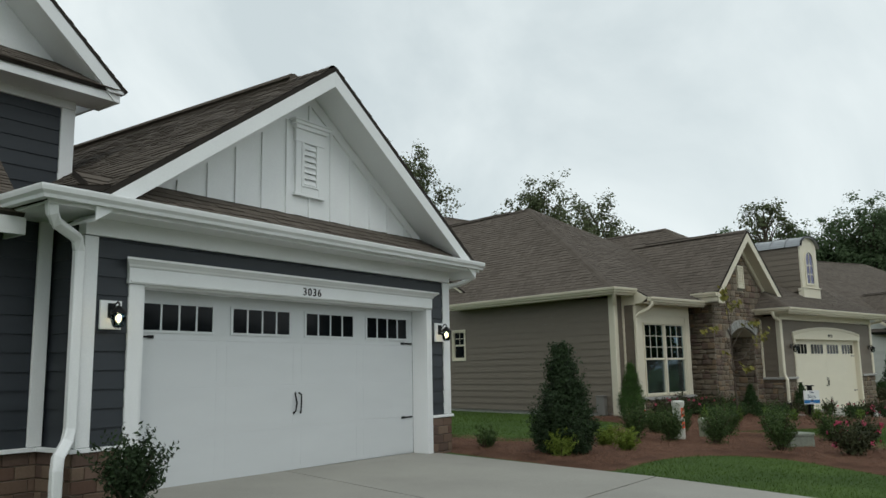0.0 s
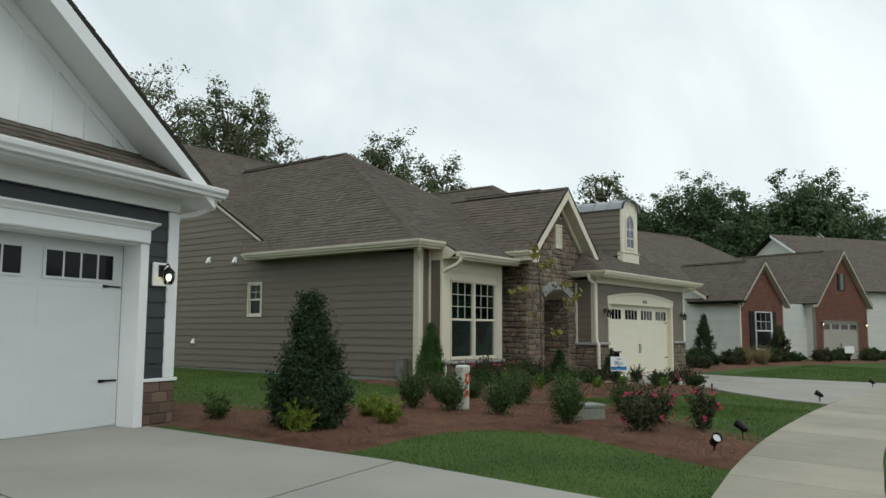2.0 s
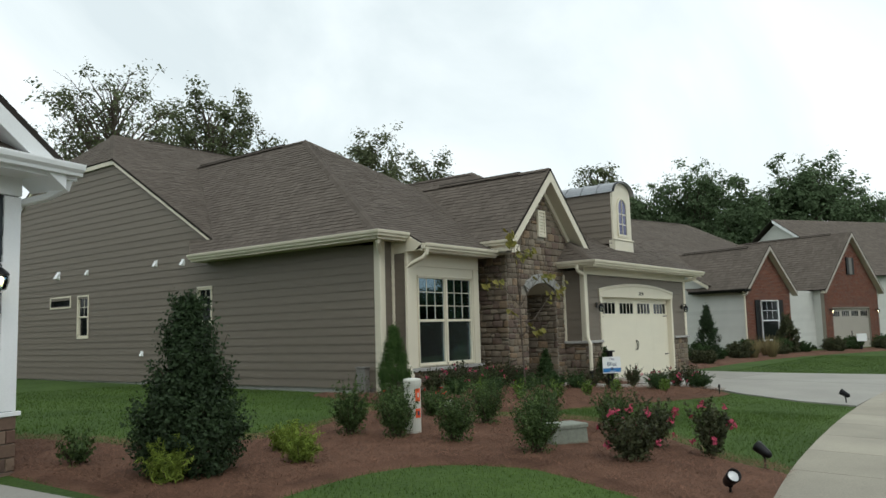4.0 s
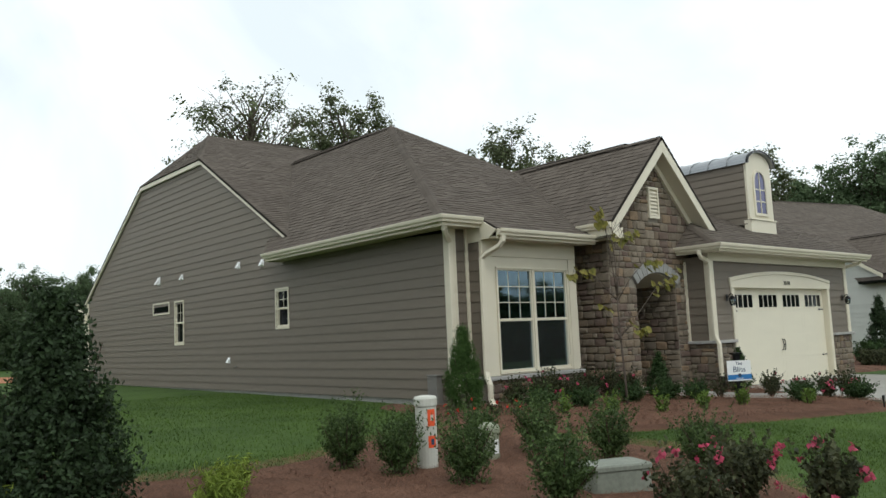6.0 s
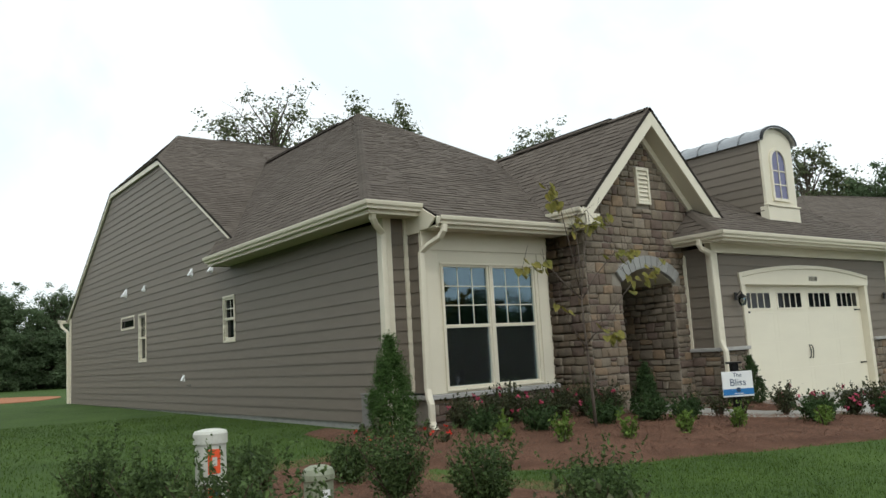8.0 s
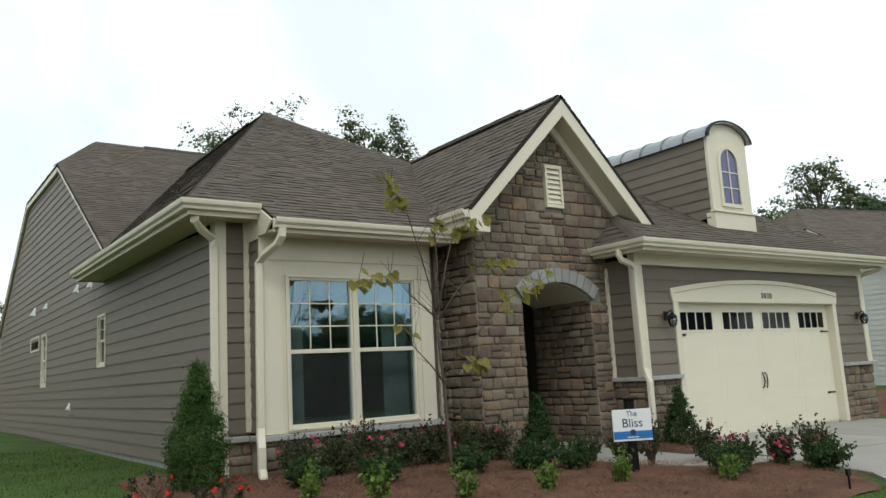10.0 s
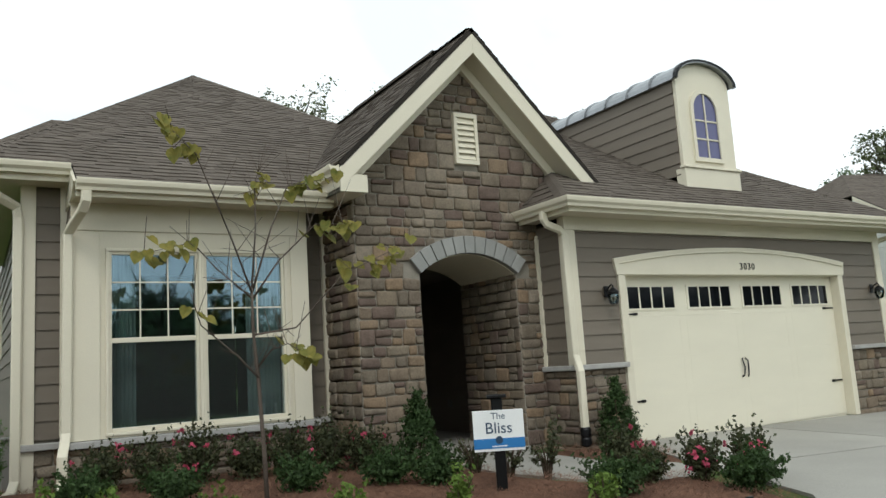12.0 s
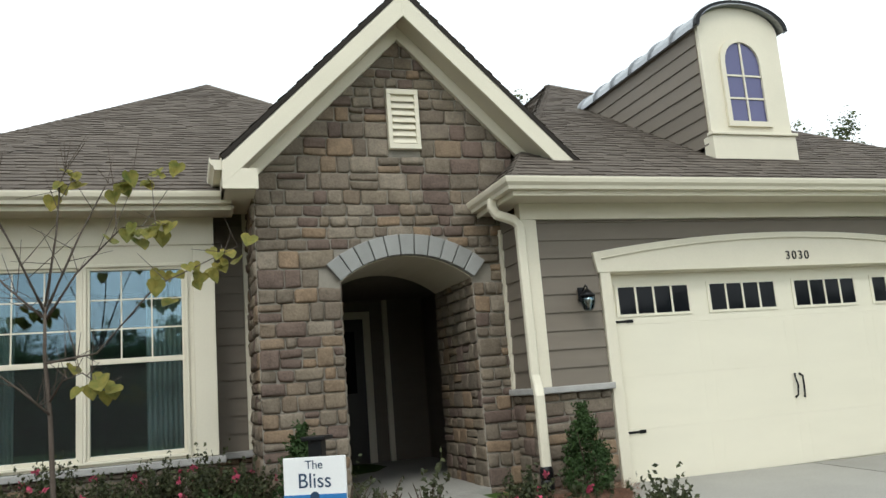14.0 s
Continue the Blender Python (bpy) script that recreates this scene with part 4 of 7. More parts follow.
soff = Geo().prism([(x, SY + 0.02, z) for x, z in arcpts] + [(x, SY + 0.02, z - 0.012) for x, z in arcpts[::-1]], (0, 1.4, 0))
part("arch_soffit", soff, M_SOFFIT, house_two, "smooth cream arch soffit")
# voussoirs
VN = 11
a_half = math.asin((HALF + 0.01) / AR)
for k in range(VN):
    t0, t1 = a_half - 2 * a_half * (k + 0.035) / VN, a_half - 2 * a_half * (k + 0.965) / VN
    q = [(AC - r * math.sin(t), SY - 0.07, ARCH_Z0 + r * math.cos(t)) for r, t in ((AR, t0), (AR, (t0 + t1) / 2), (AR, t1), (AR + 0.235, t1), (AR + 0.235, t0))]
    part("voussoir", Geo().prism(q, (0, 0.13, 0)), M_KEYSTONE, stone_wall, bevel=0.008)
# louvred vent in the gable
VX0, VX1, VZ0, VZ1 = 23.73, 24.11, 3.97, 4.69
vent = part("gable_vent", Geo().box(VX0, VX1, SY - 0.075, SY, VZ1 - 0.06, VZ1).box(VX0, VX1, SY - 0.075, SY, VZ0, VZ0 + 0.06).box(VX0, VX0 + 0.05, SY - 0.075, SY, VZ0 + 0.06, VZ1 - 0.06).box(VX1 - 0.05, VX1, SY - 0.075, SY, VZ0 + 0.06, VZ1 - 0.06), M_CREAM, house_two, "cream louvred gable vent", bevel=0.004)
for k in range(7):
    z = VZ0 + 0.07 + k * 0.084
    part("slat", Geo().prism([(VX0 + 0.05, SY - 0.07, z), (VX0 + 0.05, SY - 0.028, z + 0.09), (VX0 + 0.05, SY - 0.016, z + 0.085), (VX0 + 0.05, SY - 0.058, z - 0.004)], (VX1 - VX0 - 0.1, 0, 0)), M_CREAM, vent)
# gable bargeboards, inner frieze, soffits and return
for sgn in (-1, 1):
    xe = 23.9 + sgn * 2.04
    def P(x, y, dz):
        return (x, y, 5.80 - abs(x - 23.9) - dz)
    part("bargeboard", Geo().prism([P(23.9, 11.44, 0.07), P(xe, 11.44, 0.07), P(xe, 11.44, 0.33), P(23.9, 11.44, 0.36)], (0, 0.035, 0)), M_CREAM, house_two, "wide cream bargeboard", bevel=0.004)
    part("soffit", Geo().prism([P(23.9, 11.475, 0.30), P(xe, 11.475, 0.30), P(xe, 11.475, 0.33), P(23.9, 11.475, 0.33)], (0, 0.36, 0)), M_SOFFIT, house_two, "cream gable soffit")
    part("frieze", Geo().prism([P(23.9, 11.765, 0.33), P(xe - sgn * 0.3, 11.765, 0.33), P(xe - sgn * 0.3, 11.765, 0.50), P(23.9, 11.765, 0.50)], (0, 0.08, 0)), M_CREAM, house_two, bevel=0.004)
part("eave_return", Geo().box(21.86, 22.2, 11.44, 12.6, 3.40, 3.43).box(21.86, 22.22, 11.442, 11.47, 3.4, 3.62).box(21.86, 21.89, 11.47, 12.6, 3.4, 3.66), M_CREAM, house_two, "cream boxed eave return", bevel=0.004)
part("gutter", Geo().sweep(GUTTER, [(21.86, 11.46, 3.73), (21.86, 12.3, 3.73)]), M_CREAM, house_two, "short cream gutter")
# porch behind the arch
for box in ((22.6, 22.7, 13.3, 16.3, 0, 3.2), (25.3, 25.4, 13.3, 16.3, 0, 3.2), (22.6, 25.4, 16.3, 16.4, 0, 3.2), (22.7, 25.3, 13.3, 16.3, 2.75, 2.85)):
    part("porch_ceiling" if box[4] else "porch_wall", Geo().box(*box), M_SIDING, house_two, "dark recessed porch lining")
part("porch_floor", Geo().box(AX0, AX1, 11.8, 13.31, -0.1, 0.125).box(22.7, 25.3, 13.31, 16.3, -0.1, 0.125), M_CONCRETE, house_two, "concrete porch floor")
door = part("front_door", Geo().box(23.35, 24.25, 16.22, 16.27, 0.13, 2.45), M_DOOR, house_two, "dark panelled front door", bevel=0.004)
part("door_casing", Geo().box(23.23, 23.35, 16.2, 16.3, 0.13, 2.57).box(24.25, 24.37, 16.2, 16.3, 0.13, 2.57).box(23.35, 24.25, 16.2, 16.3, 2.45, 2.57), M_CREAM, house_two, "cream door casing", bevel=0.005)
part("lever_handle", Geo().tube([(23.43, 16.22, 1.1), (23.43, 16.16, 1.1), (23.55, 16.16, 1.1)], 0.012), M_LEAD, door, "dull metal lever handle")
part("door_panel", Geo().box(23.5, 24.1, 16.205, 16.225, 1.25, 2.25), M_DARKPANE, door, bevel=0.006)
part("corner_board", Geo().box(24.6, 24.68, 16.22, 16.3, 0.13, 2.75), M_CREAM, house_two)
part("outlet_box", Geo().box(25.26, 25.3, 14.9, 15.0, 0.55, 0.67), M_LEAD, house_two, bevel=0.004)


# ---- garage front ----
def garage_door(parent, m, u0, u1, z0, z1, mat, recess, rows=4):
    """A sectional door: panels with pressed fields, a row of four glazed lights, strap hinges and pulls."""
    d = part("garage_door", Geo(m).box(u0, u1, recess + 0.012, recess + 0.05, z0 - 0.05, z1), mat, parent, "panelled carriage-style garage door with four dark lights")
    h = (z1 - z0) / rows
    for r in range(rows):
        za, zb = z0 + r * h + 0.0004, z0 + (r + 1) * h - 0.0004
        part("door_panel", Geo(m).box(u0 + 0.003, u1 - 0.003, recess, recess + 0.012, za, zb), mat, d, bevel=0.002)
        if r < rows - 1:
            n = 4
            for k in range(n):
                a, b = u0 + (u1 - u0) * (k + 0.06) / n, u0 + (u1 - u0) * (k + 0.94) / n
                g = Geo(m)
                fld = [(a, za + 0.06), (b, za + 0.06), (b, zb - 0.06), (a, zb - 0.06)]
                for (x0, y0), (x1, y1) in zip(fld, fld[1:] + fld[:1]):
                    g.box(min(x0, x1) - 0.003, max(x0, x1) + 0.003, recess - 0.0015, recess + 0.001, min(y0, y1) - 0.003, max(y0, y1) + 0.003)
                part("pressed_field", g, mat, d)
    zw0, zw1 = z1 - 0.46, z1 - 0.15
    n = 4
    for k in range(n):
        a, b = u0 + (u1 - u0) * (k + 0.115) / n, u0 + (u1 - u0) * (k + 0.885) / n
        part("light", Geo(m).box(a, b, recess - 0.002, recess + 0.004, zw0, zw1), M_DARKPANE, d, "dark glazed light")
        g = Geo(m)
        g.box(a - 0.03, b + 0.03, recess - 0.012, recess, zw1, zw1 + 0.03).box(a - 0.03, b + 0.03, recess - 0.012, recess, zw0 - 0.03, zw0)
        for q in range(5):
            x = a + (b - a) * q / 4
            g.box(x - (0.03 if q == 0 else 0.012), x + (0.03 if q == 4 else 0.012), recess - 0.011, recess, zw0, zw1)
        part("light_frame", g, mat, d)
    for x, s in ((u0 + 0.03, 1), (u1 - 0.03, -1)):
        for z in (z1 - 0.54, z0 + 0.56):
            part("strap_hinge", Geo(m).box(min(x, x + s * 0.2), max(x, x + s * 0.2), recess - 0.014, recess, z - 0.012, z + 0.012).box(min(x + s * 0.2, x + s * 0.28), max(x + s * 0.2, x + s * 0.28), recess - 0.014, recess, z - 0.019, z + 0.019), M_BLACK, d, "black strap hinge", bevel=0.003)
    uc, zc = (u0 + u1) / 2, z0 + (z1 - z0) * 0.39
    for s in (-1, 1):
        x = uc + s * 0.05
        part("pull_handle", Geo(m).tube([(x + s * 0.02, recess, zc - 0.14), (x, recess - 0.03, zc - 0.11), (x - s * 0.008, recess - 0.045, zc), (x + s * 0.008, recess - 0.03, zc + 0.11), (x - s * 0.02, recess, zc + 0.14)], [0.015, 0.010, 0.012, 0.010, 0.015], 6), M_BLACK, d, "black wrought pull handle", smooth=True)
    part("weather_seal", Geo(m).box(u0, u1, recess + 0.005, recess + 0.04, z0 - 0.065, z0 - 0.05), M_BLACK, d)
    return d


def lettering(text, size, m, mat, name, parent=None, label="", depth=0.004):
    cu = bpy.data.curves.new(name, 'FONT')
    cu.space_character = 1.25 if text.isdigit() else 1.0
    cu.body, cu.size, cu.extrude, cu.align_x, cu.align_y = text, size, depth, 'CENTER', 'CENTER'
    tmp = bpy.data.objects.new(name, cu)
    scene.collection.objects.link(tmp)
    me = bpy.data.meshes.new_from_object(tmp.evaluated_get(bpy.context.evaluated_depsgraph_get()))
    bpy.data.objects.remove(tmp)
    me.transform(m)
    me.materials.clear()
    me.materials.append(mat)
    ob = new(name, me)
    if parent:
        ob.parent = parent
        if "flat_root" in parent:
            ob.matrix_parent_inverse = Matrix.Translation(-parent.location)
    return tagged(ob, label) if label else ob


def wall_lantern(parent, m, lit, plate_mat):
    """A downward coach lamp on a square block: curled arm, cap, glass and bulb."""
    b = part("wall_lantern", (Geo(m).box(-0.035, 0.035, -0.03, 0.02, -0.06, 0.06) if plate_mat == M_SIDING else Geo(m).box(-0.125, 0.125, -0.03, 0.0, -0.2, 0.11)), plate_mat, parent, "black coach lantern on a painted block", bevel=0.005)
    part("backplate", Geo(m).box(-0.045, 0.045, -0.045, -0.03, -0.08, 0.08), M_BLACK, b, bevel=0.006)
    part("arm", Geo(m).tube([(0, -0.045, 0.0), (0, -0.1, 0.06), (0, -0.15, 0.09), (0, -0.18, 0.06), (0, -0.17, 0.03)], 0.01, 6), M_BLACK, b, smooth=True)
    lm = m @ Matrix.Translation((0, -0.17, 0))
    part("cap", Geo(lm).lathe([(0.005, 0.05), (0.03, 0.035), (0.075, -0.01), (0.085, -0.03), (0.08, -0.035), (0.01, -0.03)]), M_BLACK, b, smooth=True)
    part("glass_shade", Geo(lm).lathe([(0.07, -0.04), (0.072, -0.09), (0.05, -0.17), (0.02, -0.185), (0.017, -0.18), (0.046, -0.165), (0.068, -0.09), (0.066, -0.04)]), M_LAMPGLASS, b, smooth=True)
    part("bulb", Geo(lm).lathe([(0.012, -0.035), (0.03, -0.08), (0.022, -0.12), (0.004, -0.13)]), M_BULB if lit else M_LEAD, b, "lit bulb" if lit else "unlit bulb", smooth=True)
    for t in range(4):
        a = math.pi / 4 + t * math.pi / 2
        c, s = math.cos(a), math.sin(a)
        part("cage_bar", Geo(lm).tube([(0.076 * c, 0.076 * s, -0.03), (0.078 * c, 0.078 * s, -0.09), (0.055 * c, 0.055 * s, -0.17), (0.02 * c, 0.02 * s, -0.195)], 0.0045, 4), M_BLACK, b)
    return b


GY = 11.2
MG = FRONT(GY)
GX0, GX1 = 25.02, 32.3
lap_siding(house_two, "wall_garage", MG, [(GX0, 1.16), (GX1, 1.16), (GX1, 2.98), (GX0, 2.98)], 1.16, 0.2, [(25.88, 31.12, 0, 2.5)], M_SIDING, "taupe clapboard garage wall")
lap_siding(house_two, "wall_garage_side", pose(GX0, 0, 0, 0, 0, -90), [(-11.88, 1.16), (-11.22, 1.16), (-11.22, 3.1), (-11.88, 3.1)], 1.16, 0.2, [], M_SIDING, "narrow taupe clapboard return wall")
lap_siding(house_two, "wall_far_side", pose(GX1, 0, 0, 0, 0, 90), [(11.25, 0.1), (35, 0.1), (35, 3.2), (11.25, 3.2)], 0.1, 0.2, [], M_SIDING, "taupe clapboard far side wall")
part("corner_board", Geo().box(24.98, 25.17, GY - 0.035, GY + 0.001, 1.16, 3.0).box(24.98, 25.018, GY + 0.001, GY + 0.1, 1.16, 3.0), M_CREAM, house_two, "cream corner board", bevel=0.005)
part("corner_board", Geo().box(32.17, 32.34, GY - 0.035, GY + 0.001, 1.16, 3.0), M_CREAM, house_two, "cream corner board", bevel=0.005)
part("corner_board", Geo().box(24.975, 25.018, 11.77, 11.84, 1.16, 3.0), M_CREAM, house_two, "thin cream corner board", bevel=0.004)
part("frieze", Geo().box(24.98, 32.34, GY - 0.04, GY + 0.1, 2.985, 3.17), M_CREAM, house_two, "cream frieze board", bevel=0.005)
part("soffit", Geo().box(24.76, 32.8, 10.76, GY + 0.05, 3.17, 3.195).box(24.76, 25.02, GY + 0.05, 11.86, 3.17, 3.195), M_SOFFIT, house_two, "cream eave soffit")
part("fascia", Geo().box(24.74, 32.83, 10.74, 10.765, 3.15, 3.3).box(24.74, 24.765, 10.765, 11.85, 3.15, 3.3), M_CREAM, house_two)
part("gutter", Geo().sweep(GUTTER, [(32.85, 10.74, 3.33), (24.74, 10.74, 3.33), (24.74, 11.84, 3.33)]), M_CREAM, house_two, "cream gutter above the garage")
DX0, DX1, DZ1 = 26.02, 30.98, 2.36
for x in (DX0 - 0.13, DX1):
    part("door_casing", Geo(MG).box(x, x + 0.13, -0.04, 0.2, 0.0, DZ1 + 0.02), M_CREAM, house_two, "cream garage door casing", bevel=0.006)
part("door_head", Geo(MG).box(DX0, DX1, 0.0, 0.2, DZ1, DZ1 + 0.06), M_CREAM, house_two, "cream garage door head", bevel=0.006)
hd, xm = [], (DX0 + DX1) / 2
for k in range(17):
    t = -1 + 2 * k / 16
    hd.append((xm + t * 2.68, -0.05, 2.60 + 0.20 * (1 - t * t)))
part("arched_header", Geo(MG).prism([(xm + 2.64, -0.05, 2.37), (xm - 2.64, -0.05, 2.37)] + hd, (0, 0.06, 0)), M_CREAM, house_two, "cream header board with an arched top", bevel=0.006)
hl = [(x, y - 0.012, z - 0.085) for x, y, z in hd]
part("header_moulding", Geo(MG).rings([[(xm + (x - xm) * 0.965, y, z), (xm + (x - xm) * 0.965, y - 0.012, z + 0.012), (xm + (x - xm) * 0.965, y, z + 0.024)] for x, y, z in hl]), M_CREAM, house_two)
lettering("3030", 0.15, pose(28.62, GY - 0.056, 2.5, 90), M_BLACK, "house_number", house_two, "black house number 3030")
garage_door(house_two, MG, DX0, DX1, 0.03, DZ1, M_CREAM_DOOR, 0.12)
wall_lantern(house_two, pose(25.62, GY - 0.02, 2.13), False, M_SIDING)
wall_lantern(house_two, pose(31.9, GY - 0.02, 2.13), False, M_SIDING)
part("garage_backing", Geo().box(31.1, GX1, GY + 0.02, GY + 0.15, -0.1, 1.2), M_MORTAR, house_two, "mortar behind the stone plinth")
part("garage_backing", Geo().box(GX0 + 0.02, 25.9, GY + 0.02, GY + 0.15, -0.1, 1.2).box(GX0 + 0.02, GX0 + 0.14, GY + 0.15, 11.9, -0.1, 1.2), M_MORTAR, house_two, "mortar behind the stone plinth")
part("plinth_sill", Geo().box(24.94, 25.9, GY - 0.1, GY + 0.02, 1.09, 1.16).box(24.94, GX0 + 0.02, GY + 0.02, 11.84, 1.09, 1.16), M_SILLSTONE, house_two, "rough grey stone sill", bevel=0.012)
part("plinth_sill", Geo().box(31.12, 32.42, GY - 0.1, GY + 0.02, 1.09, 1.16), M_SILLSTONE, house_two, "rough grey stone sill", bevel=0.012)
part("bay_backing", Geo().box(BX0, BX1, BY + 0.02, BY + 0.15, -0.1, 0.7).box(18.62, BX0, 12.87, 13.0, -0.1, 0.8).box(BX1, 22.25, 12.87, 13.0, -0.1, 0.7).box(BX0, BX0 + 0.12, BY + 0.15, 12.9, -0.1, 0.7), M_MORTAR, house_two, "mortar behind the stone plinth")

# ---- barrel-roofed dormer ----
QX0, QX1, QY = 28.05, 29.34, 11.68
QC = (QX0 + QX1) / 2
def garage_roof(y):
    return 3.33 + F * (y - 10.72)
dz = 5.70
cap = [(QC - 0.72 * math.cos(t), dz + 0.38 * math.sin(t)) for t in [math.pi * k / 14 for k in range(15)]]
face = [(QX0, 3.85), (QX1, 3.85), (QX1, dz)] + [(QC + 0.645 * math.cos(t), dz + 0.34 * math.sin(t)) for t in [math.pi * k / 14 for k in range(1, 14)]] + [(QX0, dz)]
dormer = part("dormer", Geo().prism([(x, QY, z) for x, z in face], (0, 0.12, 0)), M_CREAM, house_two, "arched cream dormer with a barrel metal roof")
part("dormer_base", Geo().box(QX0 - 0.02, QX1 + 0.02, QY - 0.04, QY + 0.16, 3.84, 4.2), M_CREAM, dormer, bevel=0.01)
part("dormer_ledge", Geo().box(QX0 - 0.04, QX1 + 0.04, QY - 0.07, QY + 0.05, 4.2, 4.24), M_CREAM, dormer, bevel=0.008)
for x in (QX0, QX1 - 0.04):
    dm = pose(x, 0, 0, 0, 0, -90) if x == QX0 else pose(QX1, 0, 0, 0, 0, 90)
    if x == QX0:
        lap_siding(house_two, "dormer_cheek", dm, [(-11.74, 3.9), (-11.74, dz + 0.03), (-14.85, dz + 0.03)], 3.9, 0.2, [], M_SIDING, "taupe clapboard dormer cheek", 0.05)
    else:
        lap_siding(house_two, "dormer_cheek", dm, [(11.74, 3.9), (14.85, dz + 0.03), (11.74, dz + 0.03)], 3.9, 0.2, [], M_SIDING, "taupe clapboard dormer cheek", 0.05)
barrel = part("barrel_roof", Geo().rings([[(x, y, z) for x, z in cap] + [(QC + (x - QC) * 0.95, y, dz + (z - dz) * 0.93 - 0.01) for x, z in cap[::-1]] for y in (QY - 0.1, 12.5, 13.5, 15.4)]), M_METAL_ROOF, dormer, "standing seam metal barrel roof", smooth=False)
for k in range(7):
    y = QY - 0.06 + k * 0.55
    part("seam", Geo().rings([[(QC + (x - QC) * s, yy, dz + (z - dz) * s) for x, z in cap] for yy, s in ((y, 1.0), (y, 1.05), (y + 0.03, 1.05), (y + 0.03, 1.0))], close=False), M_METAL_ROOF, barrel)
part("dormer_edge", Geo().rings([[(QC + (x - QC) * s, yy, dz + (z - dz) * s) for x, z in cap] for yy, s in ((QY - 0.11, 0.95), (QY - 0.11, 1.04), (QY - 0.06, 1.04))], close=False), M_BLACK, dormer, "dark metal drip edge")
AW0, AW1, AWZ, AWT = 28.39, 28.95, 4.4, 5.22
aw = [(AW0, AWZ), (AW1, AWZ), (AW1, AWT)] + [((AW0 + AW1) / 2 + 0.28 * math.cos(t), AWT + 0.3 * math.sin(t)) for t in [math.pi * k / 10 for k in range(1, 10)]] + [(AW0, AWT)]
ac, az = (AW0 + AW1) / 2, 4.95
aw_o = [(ac + (x - ac) * 1.24, az + (z - az) * 1.13) for x, z in aw]
wfr = Geo()
k0 = wfr.pts([(x, QY - 0.04, z) for x, z in aw] + [(x, QY - 0.04, z) for x, z in aw_o] + [(x, QY, z) for x, z in aw] + [(x, QY, z) for x, z in aw_o])
nw = len(aw)
for i in range(nw):
    j = (i + 1) % nw
    wfr.f += [(k0 + i, k0 + j, k0 + nw + j, k0 + nw + i), (k0 + nw + i, k0 + nw + j, k0 + 3 * nw + j, k0 + 3 * nw + i), (k0 + i, k0 + 2 * nw + i, k0 + 2 * nw + j, k0 + j)]
dw = part("window", wfr, M_CREAM, house_two, "arched dormer window reflecting the sky")
part("pane", Geo().prism([(x, QY - 0.012, z) for x, z in aw], (0, 0.01, 0)), M_PURPLE, dw)
mg = Geo().box(ac - 0.012, ac + 0.012, QY - 0.03, QY - 0.013, AWZ, AWT + 0.29)
for z in (4.72, 5.04):
    mg.box(AW0, AW1, QY - 0.029, QY - 0.013, z - 0.012, z + 0.012)
part("muntins", mg, M_CREAM, dw)


# ---- downspouts ----
def downspout(parent, pts, mat, label="downspout with elbows"):
    d = part("downspout", Geo().tube(pts, 0.04, flat=(0.05, 0.038)), mat, parent, label)
    return d


def spout_path(x, yg, yw, zt, zb, kick):
    return [(x, yg, zt), (x, yg, zt - 0.1), (x, yg + (yw - yg) * 0.15, zt - 0.16), (x, yw - 0.06, zt - 0.3), (x, yw, zt - 0.38), (x, yw, zb + 0.2), (x, yw - 0.04, zb + 0.08), (x, yw - kick, zb)]


downspout(house_two, [(18.2, 12.5, 3.62), (18.2, 12.52, 3.5), (18.3, 12.6, 3.42), (18.52, 12.76, 3.32), (18.54, 12.78, 3.2), (18.54, 12.78, 0.35), (18.5, 12.7, 0.22), (18.35, 12.5, 0.16)], M_CREAM, "cream corner downspout")
downspout(house_two, [(19.14, 11.93, 3.36), (19.14, 11.94, 3.26), (19.12, 12.02, 3.17), (19.05, 12.28, 3.06), (19.01, 12.4, 2.96), (19.0, 12.41, 0.82), (18.98, 12.36, 0.7), (18.95, 12.27, 0.58), (18.95, 12.27, 0.32), (18.93, 12.18, 0.22), (18.86, 12.0, 0.15)], M_CREAM, "cream bay downspout")
downspout(house_two, [(24.68, 11.2, 3.22), (24.68, 11.2, 3.12), (24.72, 11.195, 3.05), (24.9, 11.16, 2.98), (24.96, 11.15, 2.9), (24.965, 11.14, 1.3), (24.97, 11.1, 1.18), (24.95, 11.04, 1.08), (24.95, 11.04, 0.35)], M_CREAM, "cream garage downspout")
part("drain_boot", Geo().lathe([(0.055, 0.0), (0.07, 0.02), (0.07, 0.1), (0.06, 0.12), (0.07, 0.14), (0.07, 0.22), (0.055, 0.25), (0.04, 0.25)], (24.95, 11.04, 0.12)), M_BLACK, house_two, "black corrugated drain boot")
downspout(house_two, [(32.62, 10.83, 3.2), (32.6, 10.9, 3.1), (32.44, 11.2, 3.02), (32.39, 11.28, 2.92), (32.39, 11.3, 0.2)], M_CREAM, "cream downspout")
downspout(house_two, [(18.3, 35.25, 3.36), (18.32, 35.22, 3.2), (18.5, 35.05, 3.0), (18.52, 35.03, 0.3)], M_CREAM, "cream rear downspout")
ub = part("utility_box", Geo().box(18.43, 18.58, 13.2, 13.48, 0.2, 0.76), M_LEAD, house_two, "grey utility box on the wall", bevel=0.012)
part("lid", Geo().box(18.42, 18.58, 13.18, 13.5, 0.762, 0.785), M_LEAD, ub, bevel=0.006)
part("conduit", Geo().tube([(18.53, 13.34, 0.2), (18.53, 13.34, 0.05)], 0.025, 8), M_LEAD, ub)


